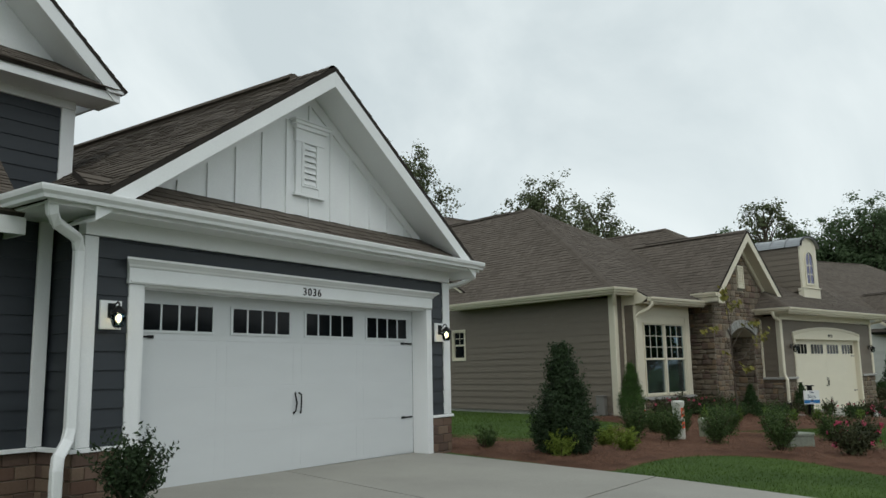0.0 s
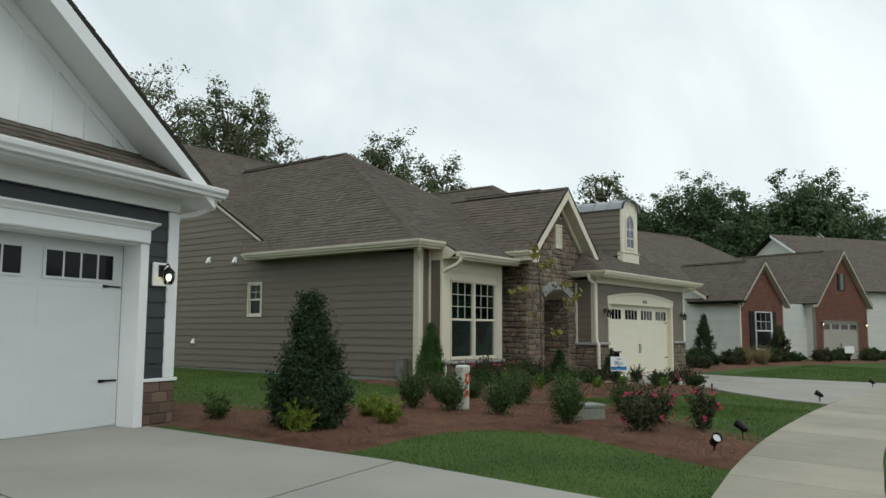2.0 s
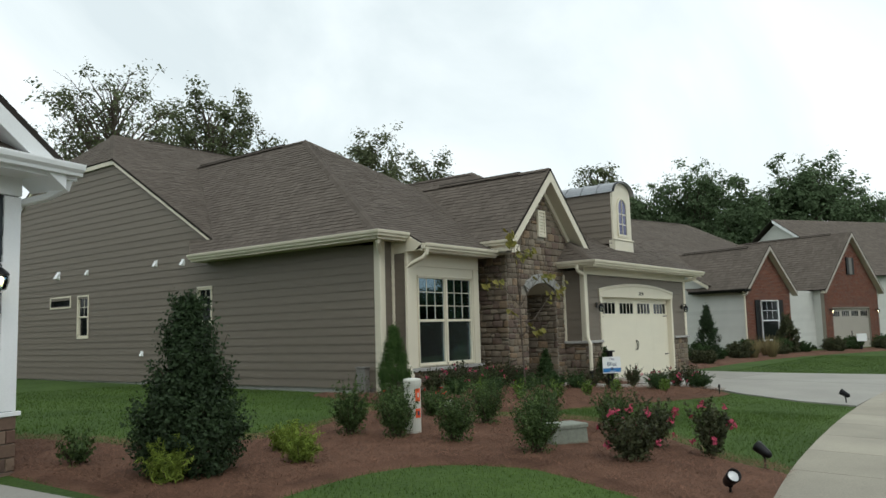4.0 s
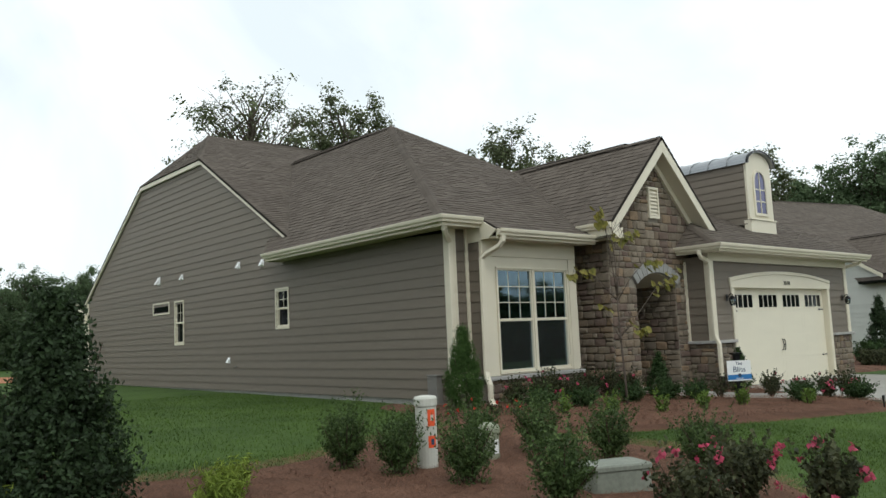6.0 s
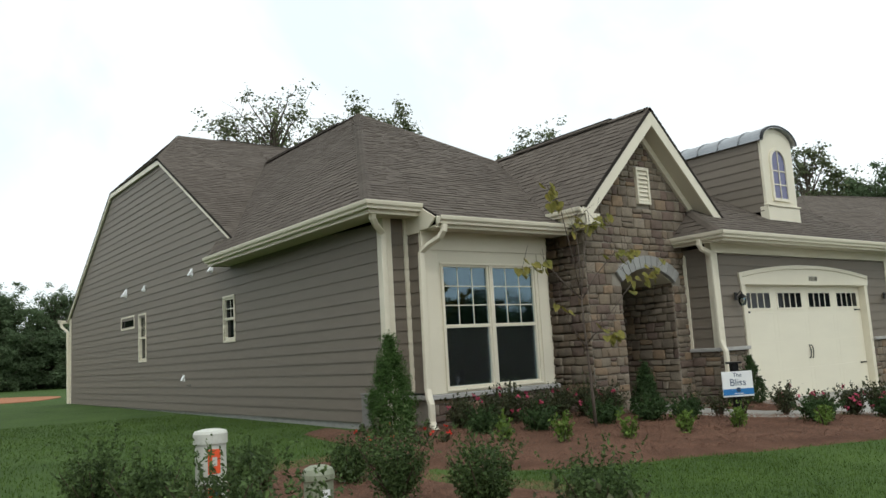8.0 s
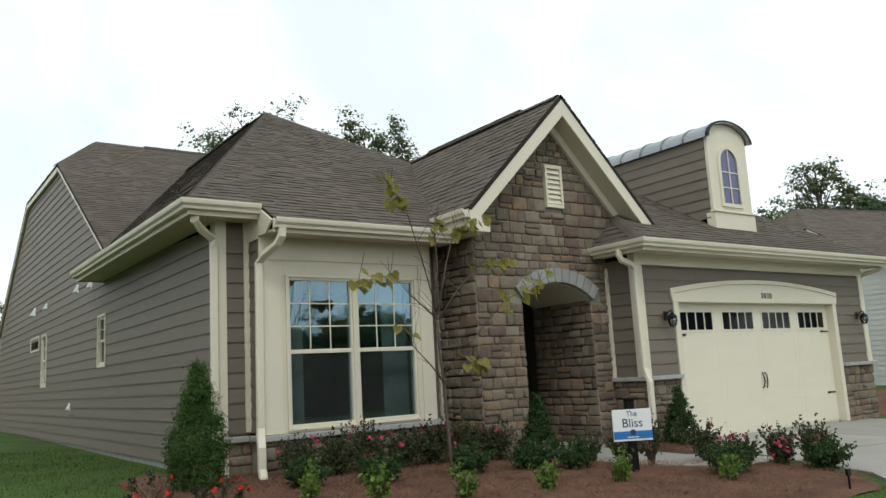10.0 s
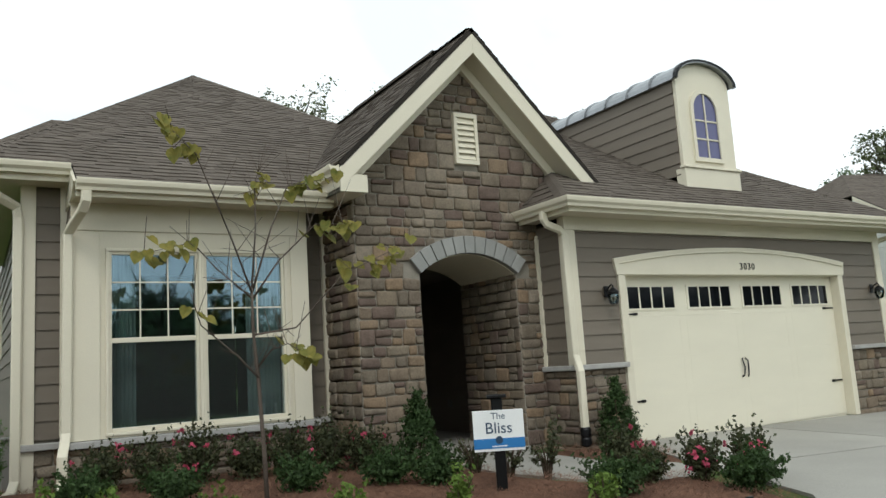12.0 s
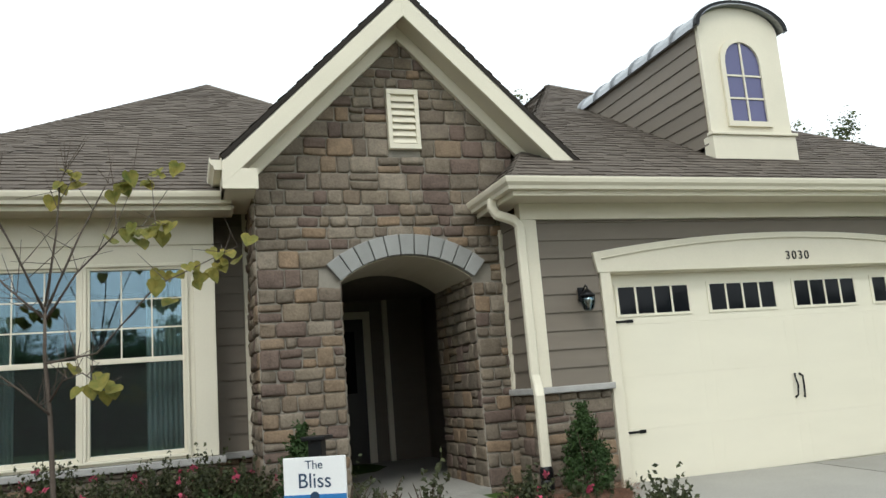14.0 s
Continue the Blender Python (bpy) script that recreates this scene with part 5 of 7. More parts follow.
# ---- the slate blue house ----
M1 = pose(9.3, 9.5, 0, 0, 0, 13)
house_one = thing("house", M1, "slate blue clapboard house with a white gabled garage", "house")
Z1 = 0.24
H1 = pose(0, 0, 0)
lap_siding(house_one, "wall_garage", H1, [(-6.55, 0.84), (0.03, 0.84), (0.03, 3.06), (-6.55, 3.06)], 0.84, 0.2, [(-6.05, -0.48, 0, 2.72)], M_BLUE, "slate blue clapboard garage wall")
lap_siding(house_one, "wall_side", pose(-6.55, 0, 0, 0, 0, -90), [(-0.68, 0.84), (0.0, 0.84), (0.0, 3.2), (-0.68, 3.2)], 0.84, 0.2, [], M_BLUE, "slate blue clapboard return wall")
lap_siding(house_one, "wall_far_side", pose(0.03, 0, 0, 0, 0, 90), [(0.0, 0.2), (12, 0.2), (12, 3.2), (0.0, 3.2)], 0.2, 0.2, [], M_BLUE, "slate blue clapboard far side wall")
lap_siding(house_one, "wall_porch", pose(0, 0.68, 0), [(-12, 0.84), (-6.55, 0.84), (-6.55, 3.3), (-12, 3.3)], 0.84, 0.2, [], M_BLUE, "slate blue clapboard porch wall")
lap_siding(house_one, "wall_upper", pose(0, 2.7, 0), [(-12, 3.2), (-5.33, 3.2), (-5.33, 5.6), (-12, 5.6)], 3.2, 0.2, [], M_BLUE, "slate blue clapboard upper wall")
part("corner_board", Geo().box(-6.6, -6.44, -0.035, 0.0, 0.84, 3.05).box(-6.6, -6.555, 0.0, 0.1, 0.84, 3.05), M_WHITE, house_one, "white corner board", bevel=0.006)
part("corner_board", Geo().box(-0.12, 0.07, -0.035, 0.0, 0.84, 3.05).box(0.035, 0.07, 0.0, 0.1, 0.84, 3.05), M_WHITE, house_one, "white corner board", bevel=0.006)
part("corner_board", Geo().box(-6.75, -6.6, 0.61, 0.65, 0.84, 3.3), M_WHITE, house_one, "white inside corner board", bevel=0.006)
part("corner_board", Geo().box(-5.5, -5.3, 2.66, 2.7, 3.9, 5.35), M_WHITE, house_one, "white corner board", bevel=0.006)
part("wall_upper_side", Geo().box(-5.45, -5.33, 2.7, 9, 3.2, 5.6), M_BLUE, house_one)
part("frieze", Geo().box(-12, -5.3, 2.65, 2.7, 5.33, 5.6), M_WHITE, house_one, bevel=0.006)
part("frieze", Geo().box(-6.6, 0.07, -0.045, 0.1, 3.06, 3.27), M_WHITE, house_one, "white frieze board", bevel=0.006)
part("soffit", Geo().box(-7.2, 0.4, -0.43, 0.1, 3.25, 3.275).box(-7.2, -6.55, 0.1, 0.9, 3.25, 3.275), M_WHITE, house_one)
part("gutter", Geo().sweep(GUTTER, [(0.42, -0.45, 3.4), (-7.24, -0.45, 3.4), (-7.24, 0.35, 3.4)]), M_WHITE, house_one, "white gutter across the garage front", bevel=0.003)
part("fascia", Geo().box(-7.22, 0.42, -0.44, -0.41, 3.24, 3.38), M_WHITE, house_one)
# gable over the garage
SL, GN = 0.705, 0.05
def RZ(u):
    return 5.86 - SL * abs(u + 3.25)
for s in (-1, 1):
    ue = -3.25 + s * 3.5
    e0, e1 = (ue, 9.0, RZ(ue)), (ue, -0.48, RZ(ue))
    c = [e0, e1, (-3.25, -0.48, 5.86), (-3.25, 9.0, 5.86)] if s < 0 else [e1, e0, (-3.25, 9.0, 5.86), (-3.25, -0.48, 5.86)]
    roof_slope(house_one, c, (-s, 0, SL), "brown shingle garage roof face", seed=60 + s)
    part("bargeboard", Geo().prism([(-3.25, -0.48, 5.79), (ue, -0.48, RZ(ue) - 0.07), (ue, -0.48, RZ(ue) - 0.27), (-3.25, -0.48, 5.56)], (0, 0.03, 0)), M_WHITE, house_one, "white bargeboard", bevel=0.004)
    part("soffit", Geo().prism([(-3.25, -0.45, 5.62), (ue, -0.45, RZ(ue) - 0.24), (ue, -0.45, RZ(ue) - 0.27), (-3.25, -0.45, 5.59)], (0, 0.5, 0)), M_WHITE, house_one, "white gable soffit")
    part("frieze", Geo().prism([(-3.25, GN - 0.03, 5.58), (ue - s * 0.35, GN - 0.03, RZ(ue - s * 0.35) - 0.28), (ue - s * 0.35, GN - 0.03, RZ(ue - s * 0.35) - 0.43), (-3.25, GN - 0.03, 5.4)], (0, 0.03, 0)), M_WHITE, house_one)
hip_caps(house_one, (-3.25, -0.45, 5.86), (-3.25, 9.0, 5.86), 70)
ridge_vent(house_one, (-3.25, 0.35, 5.9), (-3.25, 8.9, 5.9), h=0.06, mat=M_SHINGLE)
roof_slope(house_one, [(-7.24, 0.9, 3.40), (-7.24, -0.46, 3.40), (-6.55, -0.46, 3.53), (-6.55, 0.9, 3.53)], (0.69, 0, 0.13), "small shingle corner of the eave", seed=66)
gable = part("gable_wall", Geo().prism([(-6.6, GN, 3.35), (0.1, GN, 3.35), (0.1, GN, RZ(0.1) - 0.27), (-3.25, GN, 5.58), (-6.6, GN, RZ(-6.6) - 0.27)], (0, 0.12, 0)), M_WHITE, house_one, "white board-and-batten gable")
for k in range(-8, 9):
    u = -3.24 + k * 0.437
    top = RZ(u) - 0.4
    if top > 3.75:
        for z0, z1 in (((3.6, 4.05), (5.1, top)) if k == 0 else ((3.6, top),)):
            part("batten", Geo().box(u - 0.022, u + 0.022, GN - 0.026, GN, z0, z1), M_WHITE, gable)
roof_slope(house_one, [(-6.72, -0.46, 3.40), (0.3, -0.46, 3.40), (0.3, GN, 3.74), (-6.72, GN, 3.74)], (0, 1, 0.67), "narrow shingle pent roof", seed=65)
def VB(a, b, n, z0, z1, g):
    return g.box(a - 0.11, b - 0.11, GN - n, GN, z0 - 0.08, z1 - 0.08)
g = Geo()
for a, b, n, z0, z1 in ((-3.42, -3.32, 0.045, 4.14, 5.05), (-2.98, -2.88, 0.045, 4.14, 5.05), (-3.32, -2.98, 0.045, 4.14, 4.24), (-3.44, -2.86, 0.06, 4.88, 5.06), (-3.32, -3.27, 0.06, 4.24, 4.88), (-3.03, -2.98, 0.06, 4.24, 4.88), (-3.27, -3.03, 0.06, 4.24, 4.27)):
    VB(a, b, n, z0, z1, g)
gv = part("gable_vent", g, M_WHITE, house_one, "white louvred gable vent with a cornice", bevel=0.006)
part("vent_cornice", VB(-3.5, -2.8, 0.12, 5.12, 5.165, VB(-3.53, -2.77, 0.14, 5.165, 5.19, VB(-3.46, -2.84, 0.09, 5.06, 5.12, Geo()))), M_WHITE, gv, bevel=0.008)
part("vent_sill", VB(-3.45, -2.85, 0.06, 4.10, 4.14, Geo()), M_WHITE, gv, bevel=0.006)
for k in range(7):
    z = 4.20 + k * 0.085
    part("slat", Geo().prism([(-3.38, GN - 0.055, z), (-3.38, GN - 0.02, z + 0.086), (-3.38, GN - 0.01, z + 0.08), (-3.38, GN - 0.045, z - 0.004)], (0.24, 0, 0)), M_WHITE, gv)
part("vent_screen", Geo().box(-3.38, -3.14, GN - 0.004, GN + 0.01, 4.19, 4.80), M_LEAD, gv)
# garage door one
garage_door(house_one, H1, -5.84, -0.6, Z1 + 0.02, 2.55, M_WHITE_DOOR, 0.27)
part("door_casing", Geo().box(-6.06, -5.89, -0.04, 0.0, Z1 - 0.05, 2.57), M_WHITE, house_one, "white garage door casing", bevel=0.006)
part("door_jamb", Geo().box(-5.96, -5.84, 0.0, 0.27, Z1 - 0.05, 2.57), M_WHITE, house_one, "white garage door jamb", bevel=0.006)
part("door_casing", Geo().box(-0.6, -0.46, -0.04, 0.27, Z1 - 0.05, 2.57), M_WHITE, house_one, "white garage door casing", bevel=0.006)
part("door_head", Geo().box(-5.84, -0.6, 0.0, 0.27, 2.55, 2.58), M_WHITE, house_one, "white garage door head", bevel=0.006)
hdr = part("header", Geo().box(-6.08, -0.46, -0.06, 0.02, 2.575, 2.75), M_WHITE, house_one, "white door header with a crown", bevel=0.006)
part("crown_moulding", Geo().rings([[(x0 + s * e, -0.06 - e, z) for e, z in ((0, 2.75), (0.02, 2.765), (0.03, 2.785), (0.07, 2.82), (0.085, 2.83), (0.085, 2.855))] + [(x0, 0.0, 2.855), (x0, 0.0, 2.75)] for x0, s in ((-6.08, -1), (-0.46, 1))]), M_WHITE, hdr)
part("header_bead", Geo().box(-6.06, -0.48, -0.075, -0.06, 2.59, 2.61), M_WHITE, hdr)
lettering("3036", 0.15, pose(-3.27, -0.066, 2.66, 90), M_BLACK, "house_number", house_one, "black house number 3036")
wall_lantern(house_one, pose(-6.275, -0.025, 2.26), True, M_WHITE)
wall_lantern(house_one, pose(-0.26, -0.025, 2.24), True, M_WHITE)
part("plinth_backing", Geo().box(-6.6, -5.99, 0.0, 0.12, 0, 0.8).box(-0.45, 0.06, 0.0, 0.12, 0, 0.8).box(-6.6, -6.48, 0.12, 0.68, 0, 0.8).box(-12, -6.6, 0.68, 0.8, 0, 0.8).box(-0.06, 0.06, 0.12, 3.0, 0, 0.8), M_MORTAR, house_one)
part("plinth_cap", Geo().box(-6.66, -5.98, -0.05, 0.0, 0.79, 0.835).box(-6.66, -6.6, 0.0, 0.63, 0.79, 0.835).box(-12, -6.66, 0.61, 0.68, 0.79, 0.835), M_WHITE, house_one, "white plinth cap", bevel=0.005)
part("plinth_cap", Geo().box(-0.46, 0.12, -0.05, 0.0, 0.79, 0.835), M_WHITE, house_one, "white plinth cap", bevel=0.005)
part("downspout", Geo().tube([(-7.16, -0.38, 3.28), (-7.14, -0.36, 3.16), (-7.06, -0.3, 3.08), (-6.74, -0.12, 2.99), (-6.68, -0.07, 2.86), (-6.68, -0.07, 1.05), (-6.72, -0.1, 0.92), (-6.86, -0.2, 0.78), (-6.88, -0.22, 0.66), (-6.88, -0.22, 0.2)], 0.04, flat=(0.055, 0.042)), M_WHITE, house_one, "white downspout with elbows")
part("downspout", Geo().tube([(0.36, -0.38, 3.28), (0.34, -0.36, 3.16), (0.24, -0.2, 3.06), (0.12, 0.05, 3.0), (0.1, 0.1, 2.9), (0.1, 0.12, 0.4)], 0.04, flat=(0.045, 0.036)), M_WHITE, house_one, "white downspout")
# upper gable at the far end and porch roof
part("eave_return", Geo().box(-12, -4.9, 2.2, 2.75, 5.45, 5.6).box(-4.95, -4.9, 2.75, 9, 5.5, 5.66), M_WHITE, house_one, "white eave return", bevel=0.006)
roof_slope(house_one, [(-12, 2.15, 5.62), (-4.86, 2.15, 5.62), (-5.35, 2.75, 6.0), (-12, 2.75, 6.0)], (0, 0.6, 0.38), "narrow shingle pent roof", seed=81)
roof_slope(house_one, [(-4.82, 2.15, 5.62), (-4.82, 9, 5.62), (-8.6, 9, 8.9), (-8.6, 2.15, 8.9)], (-3.78, 0, 3.28), "brown shingle upper roof face", seed=82)
part("bargeboard", Geo().prism([(-8.6, 2.15, 8.83), (-4.85, 2.15, 5.58), (-5.1, 2.15, 5.56), (-8.6, 2.15, 8.58)], (0, 0.03, 0)), M_WHITE, house_one, "white bargeboard")
part("soffit", Geo().prism([(-8.6, 2.18, 8.62), (-4.95, 2.18, 5.46), (-4.98, 2.18, 5.44), (-8.6, 2.18, 8.6)], (0, 0.55, 0)), M_WHITE, house_one)
part("gable_wall", Geo().prism([(-12, 2.72, 5.5), (-5.3, 2.72, 5.5), (-5.4, 2.72, 5.8), (-8.6, 2.72, 8.6), (-12, 2.72, 5.8)], (0, 0.1, 0)), M_WHITE, house_one)
roof_slope(house_one, [(-12, 0.25, 3.24), (-7.1, 0.25, 3.24), (-6.3, 2.7, 4.45), (-12, 2.7, 4.45)], (0, 2.45, 1.21), "dark shingle porch roof", seed=83)
part("fascia", Geo().box(-12, -7.08, 0.26, 0.3, 3.02, 3.2).box(-7.11, -7.08, 0.3, 1.0, 3.02, 3.2), M_WHITE, house_one, "white porch fascia")


# ---- the brick house and the one beyond ----
M3 = pose(46.08, 13.4, 0, 0, 0, -15)
house_three = thing("house", M3, "pale clapboard house with two red brick gables", "house")
lap_siding(house_three, "wall_side", pose(0, 0, 0, 0, 0, -90), [(-18, 0.0), (0, 0.0), (0, 3.15), (-1.95, 3.15), (-1.95, 3.38), (-7.6, 6.65), (-12.8, 6.65), (-18, 3.4)], 0.0, 0.2, [(-6.5, -5.8, 2.22, 2.52)], M_WHITE_SIDING, "pale clapboard side wall")
lap_siding(house_three, "wall_front", pose(0, 0.6, 0), [(4.1, 0.1), (7.9, 0.1), (7.9, 3.2), (4.1, 3.2)], 0.1, 0.2, [], M_WHITE_SIDING, "pale clapboard wall between the gables")
lap_siding(house_three, "wall_far_side", pose(14.4, 0, 0, 0, 0, 90), [(0, 0), (14, 0), (14, 3.2), (0, 3.2)], 0, 0.2, [], M_WHITE_SIDING, "pale clapboard far side wall")


def brick_gable(u0, u1, y, eave, slope, seed, door_gap=None, near=7.5):
    c, top = (u0 + u1) / 2, eave + slope * (u1 - u0) / 2
    g = Geo()
    if door_gap:
        d0, d1, dh = door_gap
        g.prism([(u0, y, -0.2), (d0, y, -0.2), (d0, y, eave), (u0, y, eave)], (0, 0.2, 0)).prism([(d1, y, -0.2), (u1, y, -0.2), (u1, y, eave), (d1, y, eave)], (0, 0.2, 0))
        g.prism([(d0, y, dh), (d1, y, dh), (d1, y, eave), (d0, y, eave)], (0, 0.2, 0)).prism([(u0, y, eave), (u1, y, eave), (c, y, top)], (0, 0.2, 0))
    else:
        g.prism([(u0, y, -0.2), (u1, y, -0.2), (u1, y, eave), (c, y, top), (u0, y, eave)], (0, 0.2, 0))
    wall = part("brick_wall", g, M_MORTAR, house_three, "red brick gable wall")
    rnd = random.Random(seed)
    v, f, z, r = [], [], -0.05, 0
    while z < top - 0.08:
        iv = spans([(u0, -0.2), (u1, -0.2), (u1, eave), (c, top), (u0, eave)], z + 0.04)
        if door_gap and z < door_gap[2]:
            iv = minus(iv, [(door_gap[0], door_gap[1])])
        for a, b in iv:
            x = a - (0.11 if r % 2 else 0)
            while x < b - 0.02:
                p, q = max(a, x) + 0.005, min(b, x + 0.215) - 0.005
                x += 0.22
                if q - p < 0.02:
                    continue
                k, d = len(v), y - 0.012 - rnd.uniform(0, 0.003)
                v += [(p, d, z + 0.005), (q, d, z + 0.005), (q, d, z + 0.07), (p, d, z + 0.07), (p, y + 0.005, z + 0.005), (q, y + 0.005, z + 0.005), (q, y + 0.005, z + 0.07), (p, y + 0.005, z + 0.07)]
                f += [(k, k + 1, k + 2, k + 3), (k, k + 4, k + 5, k + 1), (k + 1, k + 5, k + 6, k + 2), (k + 2, k + 6, k + 7, k + 3), (k + 3, k + 7, k + 4, k)]
        z += 0.075
        r += 1
    fast_part("bricks", v, f, M_BRICK, wall, kind="stuff")
    for s, ue in ((-1, u0 - 0.3), (1, u1 + 0.3)):
        ez = eave - slope * 0.3 + 0.25
        tz = top + 0.25
        back = 7.5
        cs = [(ue, near, ez), (ue, y - 0.3, ez), (c, y - 0.3, tz), (c, back, tz)] if s < 0 else [(ue, y - 0.3, ez), (ue, back, ez), (c, back, tz), (c, y - 0.3, tz)]
        roof_slope(house_three, cs, (c - ue, 0, tz - ez), "brown shingle gable roof face", seed=seed + s + 2, course=0.2)
        part("bargeboard", Geo().prism([(c, y - 0.31, tz - 0.06), (ue, y - 0.31, ez - 0.06), (ue, y - 0.31, ez - 0.24), (c, y - 0.31, tz - 0.26)], (0, 0.03, 0)), M_TAN_DOOR, house_three, "tan bargeboard")
        part("soffit", Geo().prism([(c, y - 0.28, tz - 0.2), (ue, y - 0.28, ez - 0.2), (ue, y - 0.28, ez - 0.22), (c, y - 0.28, tz - 0.22)], (0, 0.3, 0)), M_SOFFIT, house_three)
    return wall


brick_gable(0, 4.2, -0.02, 3.15, 1.0, 201, near=2.9)
brick_gable(7.79, 14.12, -0.02, 3.3, 0.98, 211, (8.6, 13.05, 2.2))
garage_door(house_three, pose(0, -0.02, 0), 8.6, 13.05, -0.2, 2.2, M_TAN_DOOR, 0.1)
wall_lantern(house_three, pose(8.25, -0.06, 2.1), True, M_SIDING)
wall_lantern(house_three, pose(13.7, -0.06, 2.1), True, M_SIDING)
for u in (4.1, 7.81):
    part("gable_cheek", Geo().box(u, u + 0.1, 0.18, 0.62, -0.2, 3.2), M_WHITE_SIDING, house_three, "pale side of the brick gable")
H3F = pose(0, -0.03, 0)
sash_window(house_three, pose(0, -0.11, 0), 1.3, 2.85, 0.6, 2.62, 0.03, M_WHITE, 3, 2, thin=0.03, label="white double window in the brick gable", dark=True)
for u in (0.78, 2.95):
    sh = part("shutter", Geo(H3F).box(u, u + 0.42, -0.07, -0.03, 0.55, 2.67), M_BLACK, house_three, "black louvred shutter", bevel=0.006)
vt = part("gable_vent", Geo(H3F).box(10.78, 11.12, -0.08, 0.0, 4.15, 5.15), M_LEAD, house_three, "narrow louvred vent in the brick gable", bevel=0.006)
for u in (10.52, 11.14):
    part("shutter", Geo(H3F).box(u, u + 0.24, -0.07, -0.0, 4.15, 5.15), M_BLACK, house_three, "black shutter", bevel=0.006)
part("gutter", Geo().sweep(GUTTER, [(0.0, -0.3, 3.2), (-0.45, -0.3, 3.2), (-0.45, 2.9, 3.2)]), M_BLACK, house_three, "dark gutter")
part("downspout", Geo().tube([(-0.4, -0.2, 3.1), (-0.08, -0.05, 2.9), (-0.08, -0.05, 0.2)], 0.04, flat=(0.045, 0.035)), M_CREAM, house_three)
roof_slope(house_three, [(-0.25, 1.9, 3.5), (14.9, 1.9, 3.5), (10.0, 10.2, 8.3), (1.9, 10.2, 8.3), (-0.25, 7.6, 6.8)], (0, 1, F), "broad brown shingle main roof face", seed=222, course=0.2)
roof_slope(house_three, [(-0.25, 12.8, 6.8), (-0.25, 7.6, 6.8), (1.9, 10.2, 8.3)], (2.15, 0, 1.5), "clipped gable roof face", seed=223, course=0.2)
roof_slope(house_three, [(14.9, 1.9, 3.5), (14.9, 18.5, 3.5), (10.0, 10.2, 8.3)], (-4.9, 0, 4.8), "brown shingle hip face", seed=224, course=0.2)
part("roof", Geo().prism([(14.9, 18.5, 3.5), (-0.25, 18.5, 3.5), (-0.25, 12.8, 6.8), (1.9, 10.2, 8.3), (10.0, 10.2, 8.3)], (0, 0, -0.06)), M_ROOFBASE, house_three)
ridge_vent(house_three, (3.0, 10.2, 8.31), (9.5, 10.2, 8.31))
ridge_vent(house_three, (2.1, 0.9, 5.51), (2.1, 5.0, 5.51))
ridge_vent(house_three, (10.955, 0.9, 6.66), (10.955, 6.6, 6.66))
part("rake_board", Geo().prism([(-0.27, 1.9, 3.48), (-0.27, 7.6, 6.77), (-0.27, 7.6, 6.6), (-0.27, 1.9, 3.3)], (0.05, 0, 0)), M_CREAM, house_three, "narrow cream rake board")
sw = part("window", Geo(pose(0, 0, 0, 0, 0, -90)).box(-6.56, -5.74, -0.035, 0.01, 2.52, 2.58).box(-6.56, -5.74, -0.035, 0.01, 2.16, 2.22).box(-6.56, -6.5, -0.035, 0.01, 2.22, 2.52).box(-5.8, -5.74, -0.035, 0.01, 2.22, 2.52), M_CREAM, house_three, "small low window in a cream casing")
part("pane", Geo(pose(0, 0, 0, 0, 0, -90)).box(-6.5, -5.8, 0.02, 0.03, 2.22, 2.52), M_DARKPANE, sw)

M4 = pose(70, 12.3, 1.5, 0, 0, -32)
house_four = thing("house", M4, "pale clapboard house with a brown shingle roof beyond the brick one", "house")
lap_siding(house_four, "wall_side", pose(0, 0, 0, 0, 0, -90), [(-16, -2), (0, -2), (0, 3.3), (-8, 8.2), (-16, 3.3)], -2, 0.2, [], M_WHITE_SIDING, "pale clapboard gabled side wall")
lap_siding(house_four, "wall_front", pose(0, 0, 0), [(0, -2), (14, -2), (14, 3.3), (0, 3.3)], -2, 0.2, [], M_WHITE_SIDING, "pale clapboard front wall")
roof_slope(house_four, [(-0.4, -0.5, 3.2), (15, -0.5, 3.2), (15, 8, 8.5), (-0.4, 8, 8.5)], (0, 8.5, 5.3), "brown shingle roof face", seed=231, course=0.25)
part("roof", Geo().prism([(-0.4, 8, 8.5), (15, 8, 8.5), (15, 16.5, 3.2), (-0.4, 16.5, 3.2)], (0, 0, -0.08)), M_ROOFBASE, house_four)
part("rake_board", Geo().prism([(-0.42, -0.5, 3.15), (-0.42, 8, 8.45), (-0.42, 8, 8.2), (-0.42, -0.5, 2.95)], (0.04, 0, 0)), M_WHITE, house_four)

# ---- foliage ----
def leaf_material(name, base, hue, rough=0.5, island=0.4, through_share=0.3):
    m = material(name, base, rough + 0.15, scale=3, vary=0.2, grain=20, bump=0, hue=hue, island=island)
    m.node_tree.nodes["Principled BSDF"].inputs["Specular IOR Level"].default_value = 0.18
    n, l = m.node_tree.nodes, m.node_tree.links
    b = n["Principled BSDF"]
    tr, mx = n.new("ShaderNodeBsdfTranslucent"), n.new("ShaderNodeMixShader")
    l.new(b.inputs["Base Color"].links[0].from_socket, tr.inputs[0])
    mx.inputs[0].default_value = through_share
    l.new(b.outputs[0], mx.inputs[1])
    l.new(tr.outputs[0], mx.inputs[2])
    l.new(mx.outputs[0], n["Material Output"].inputs[0])
    return m


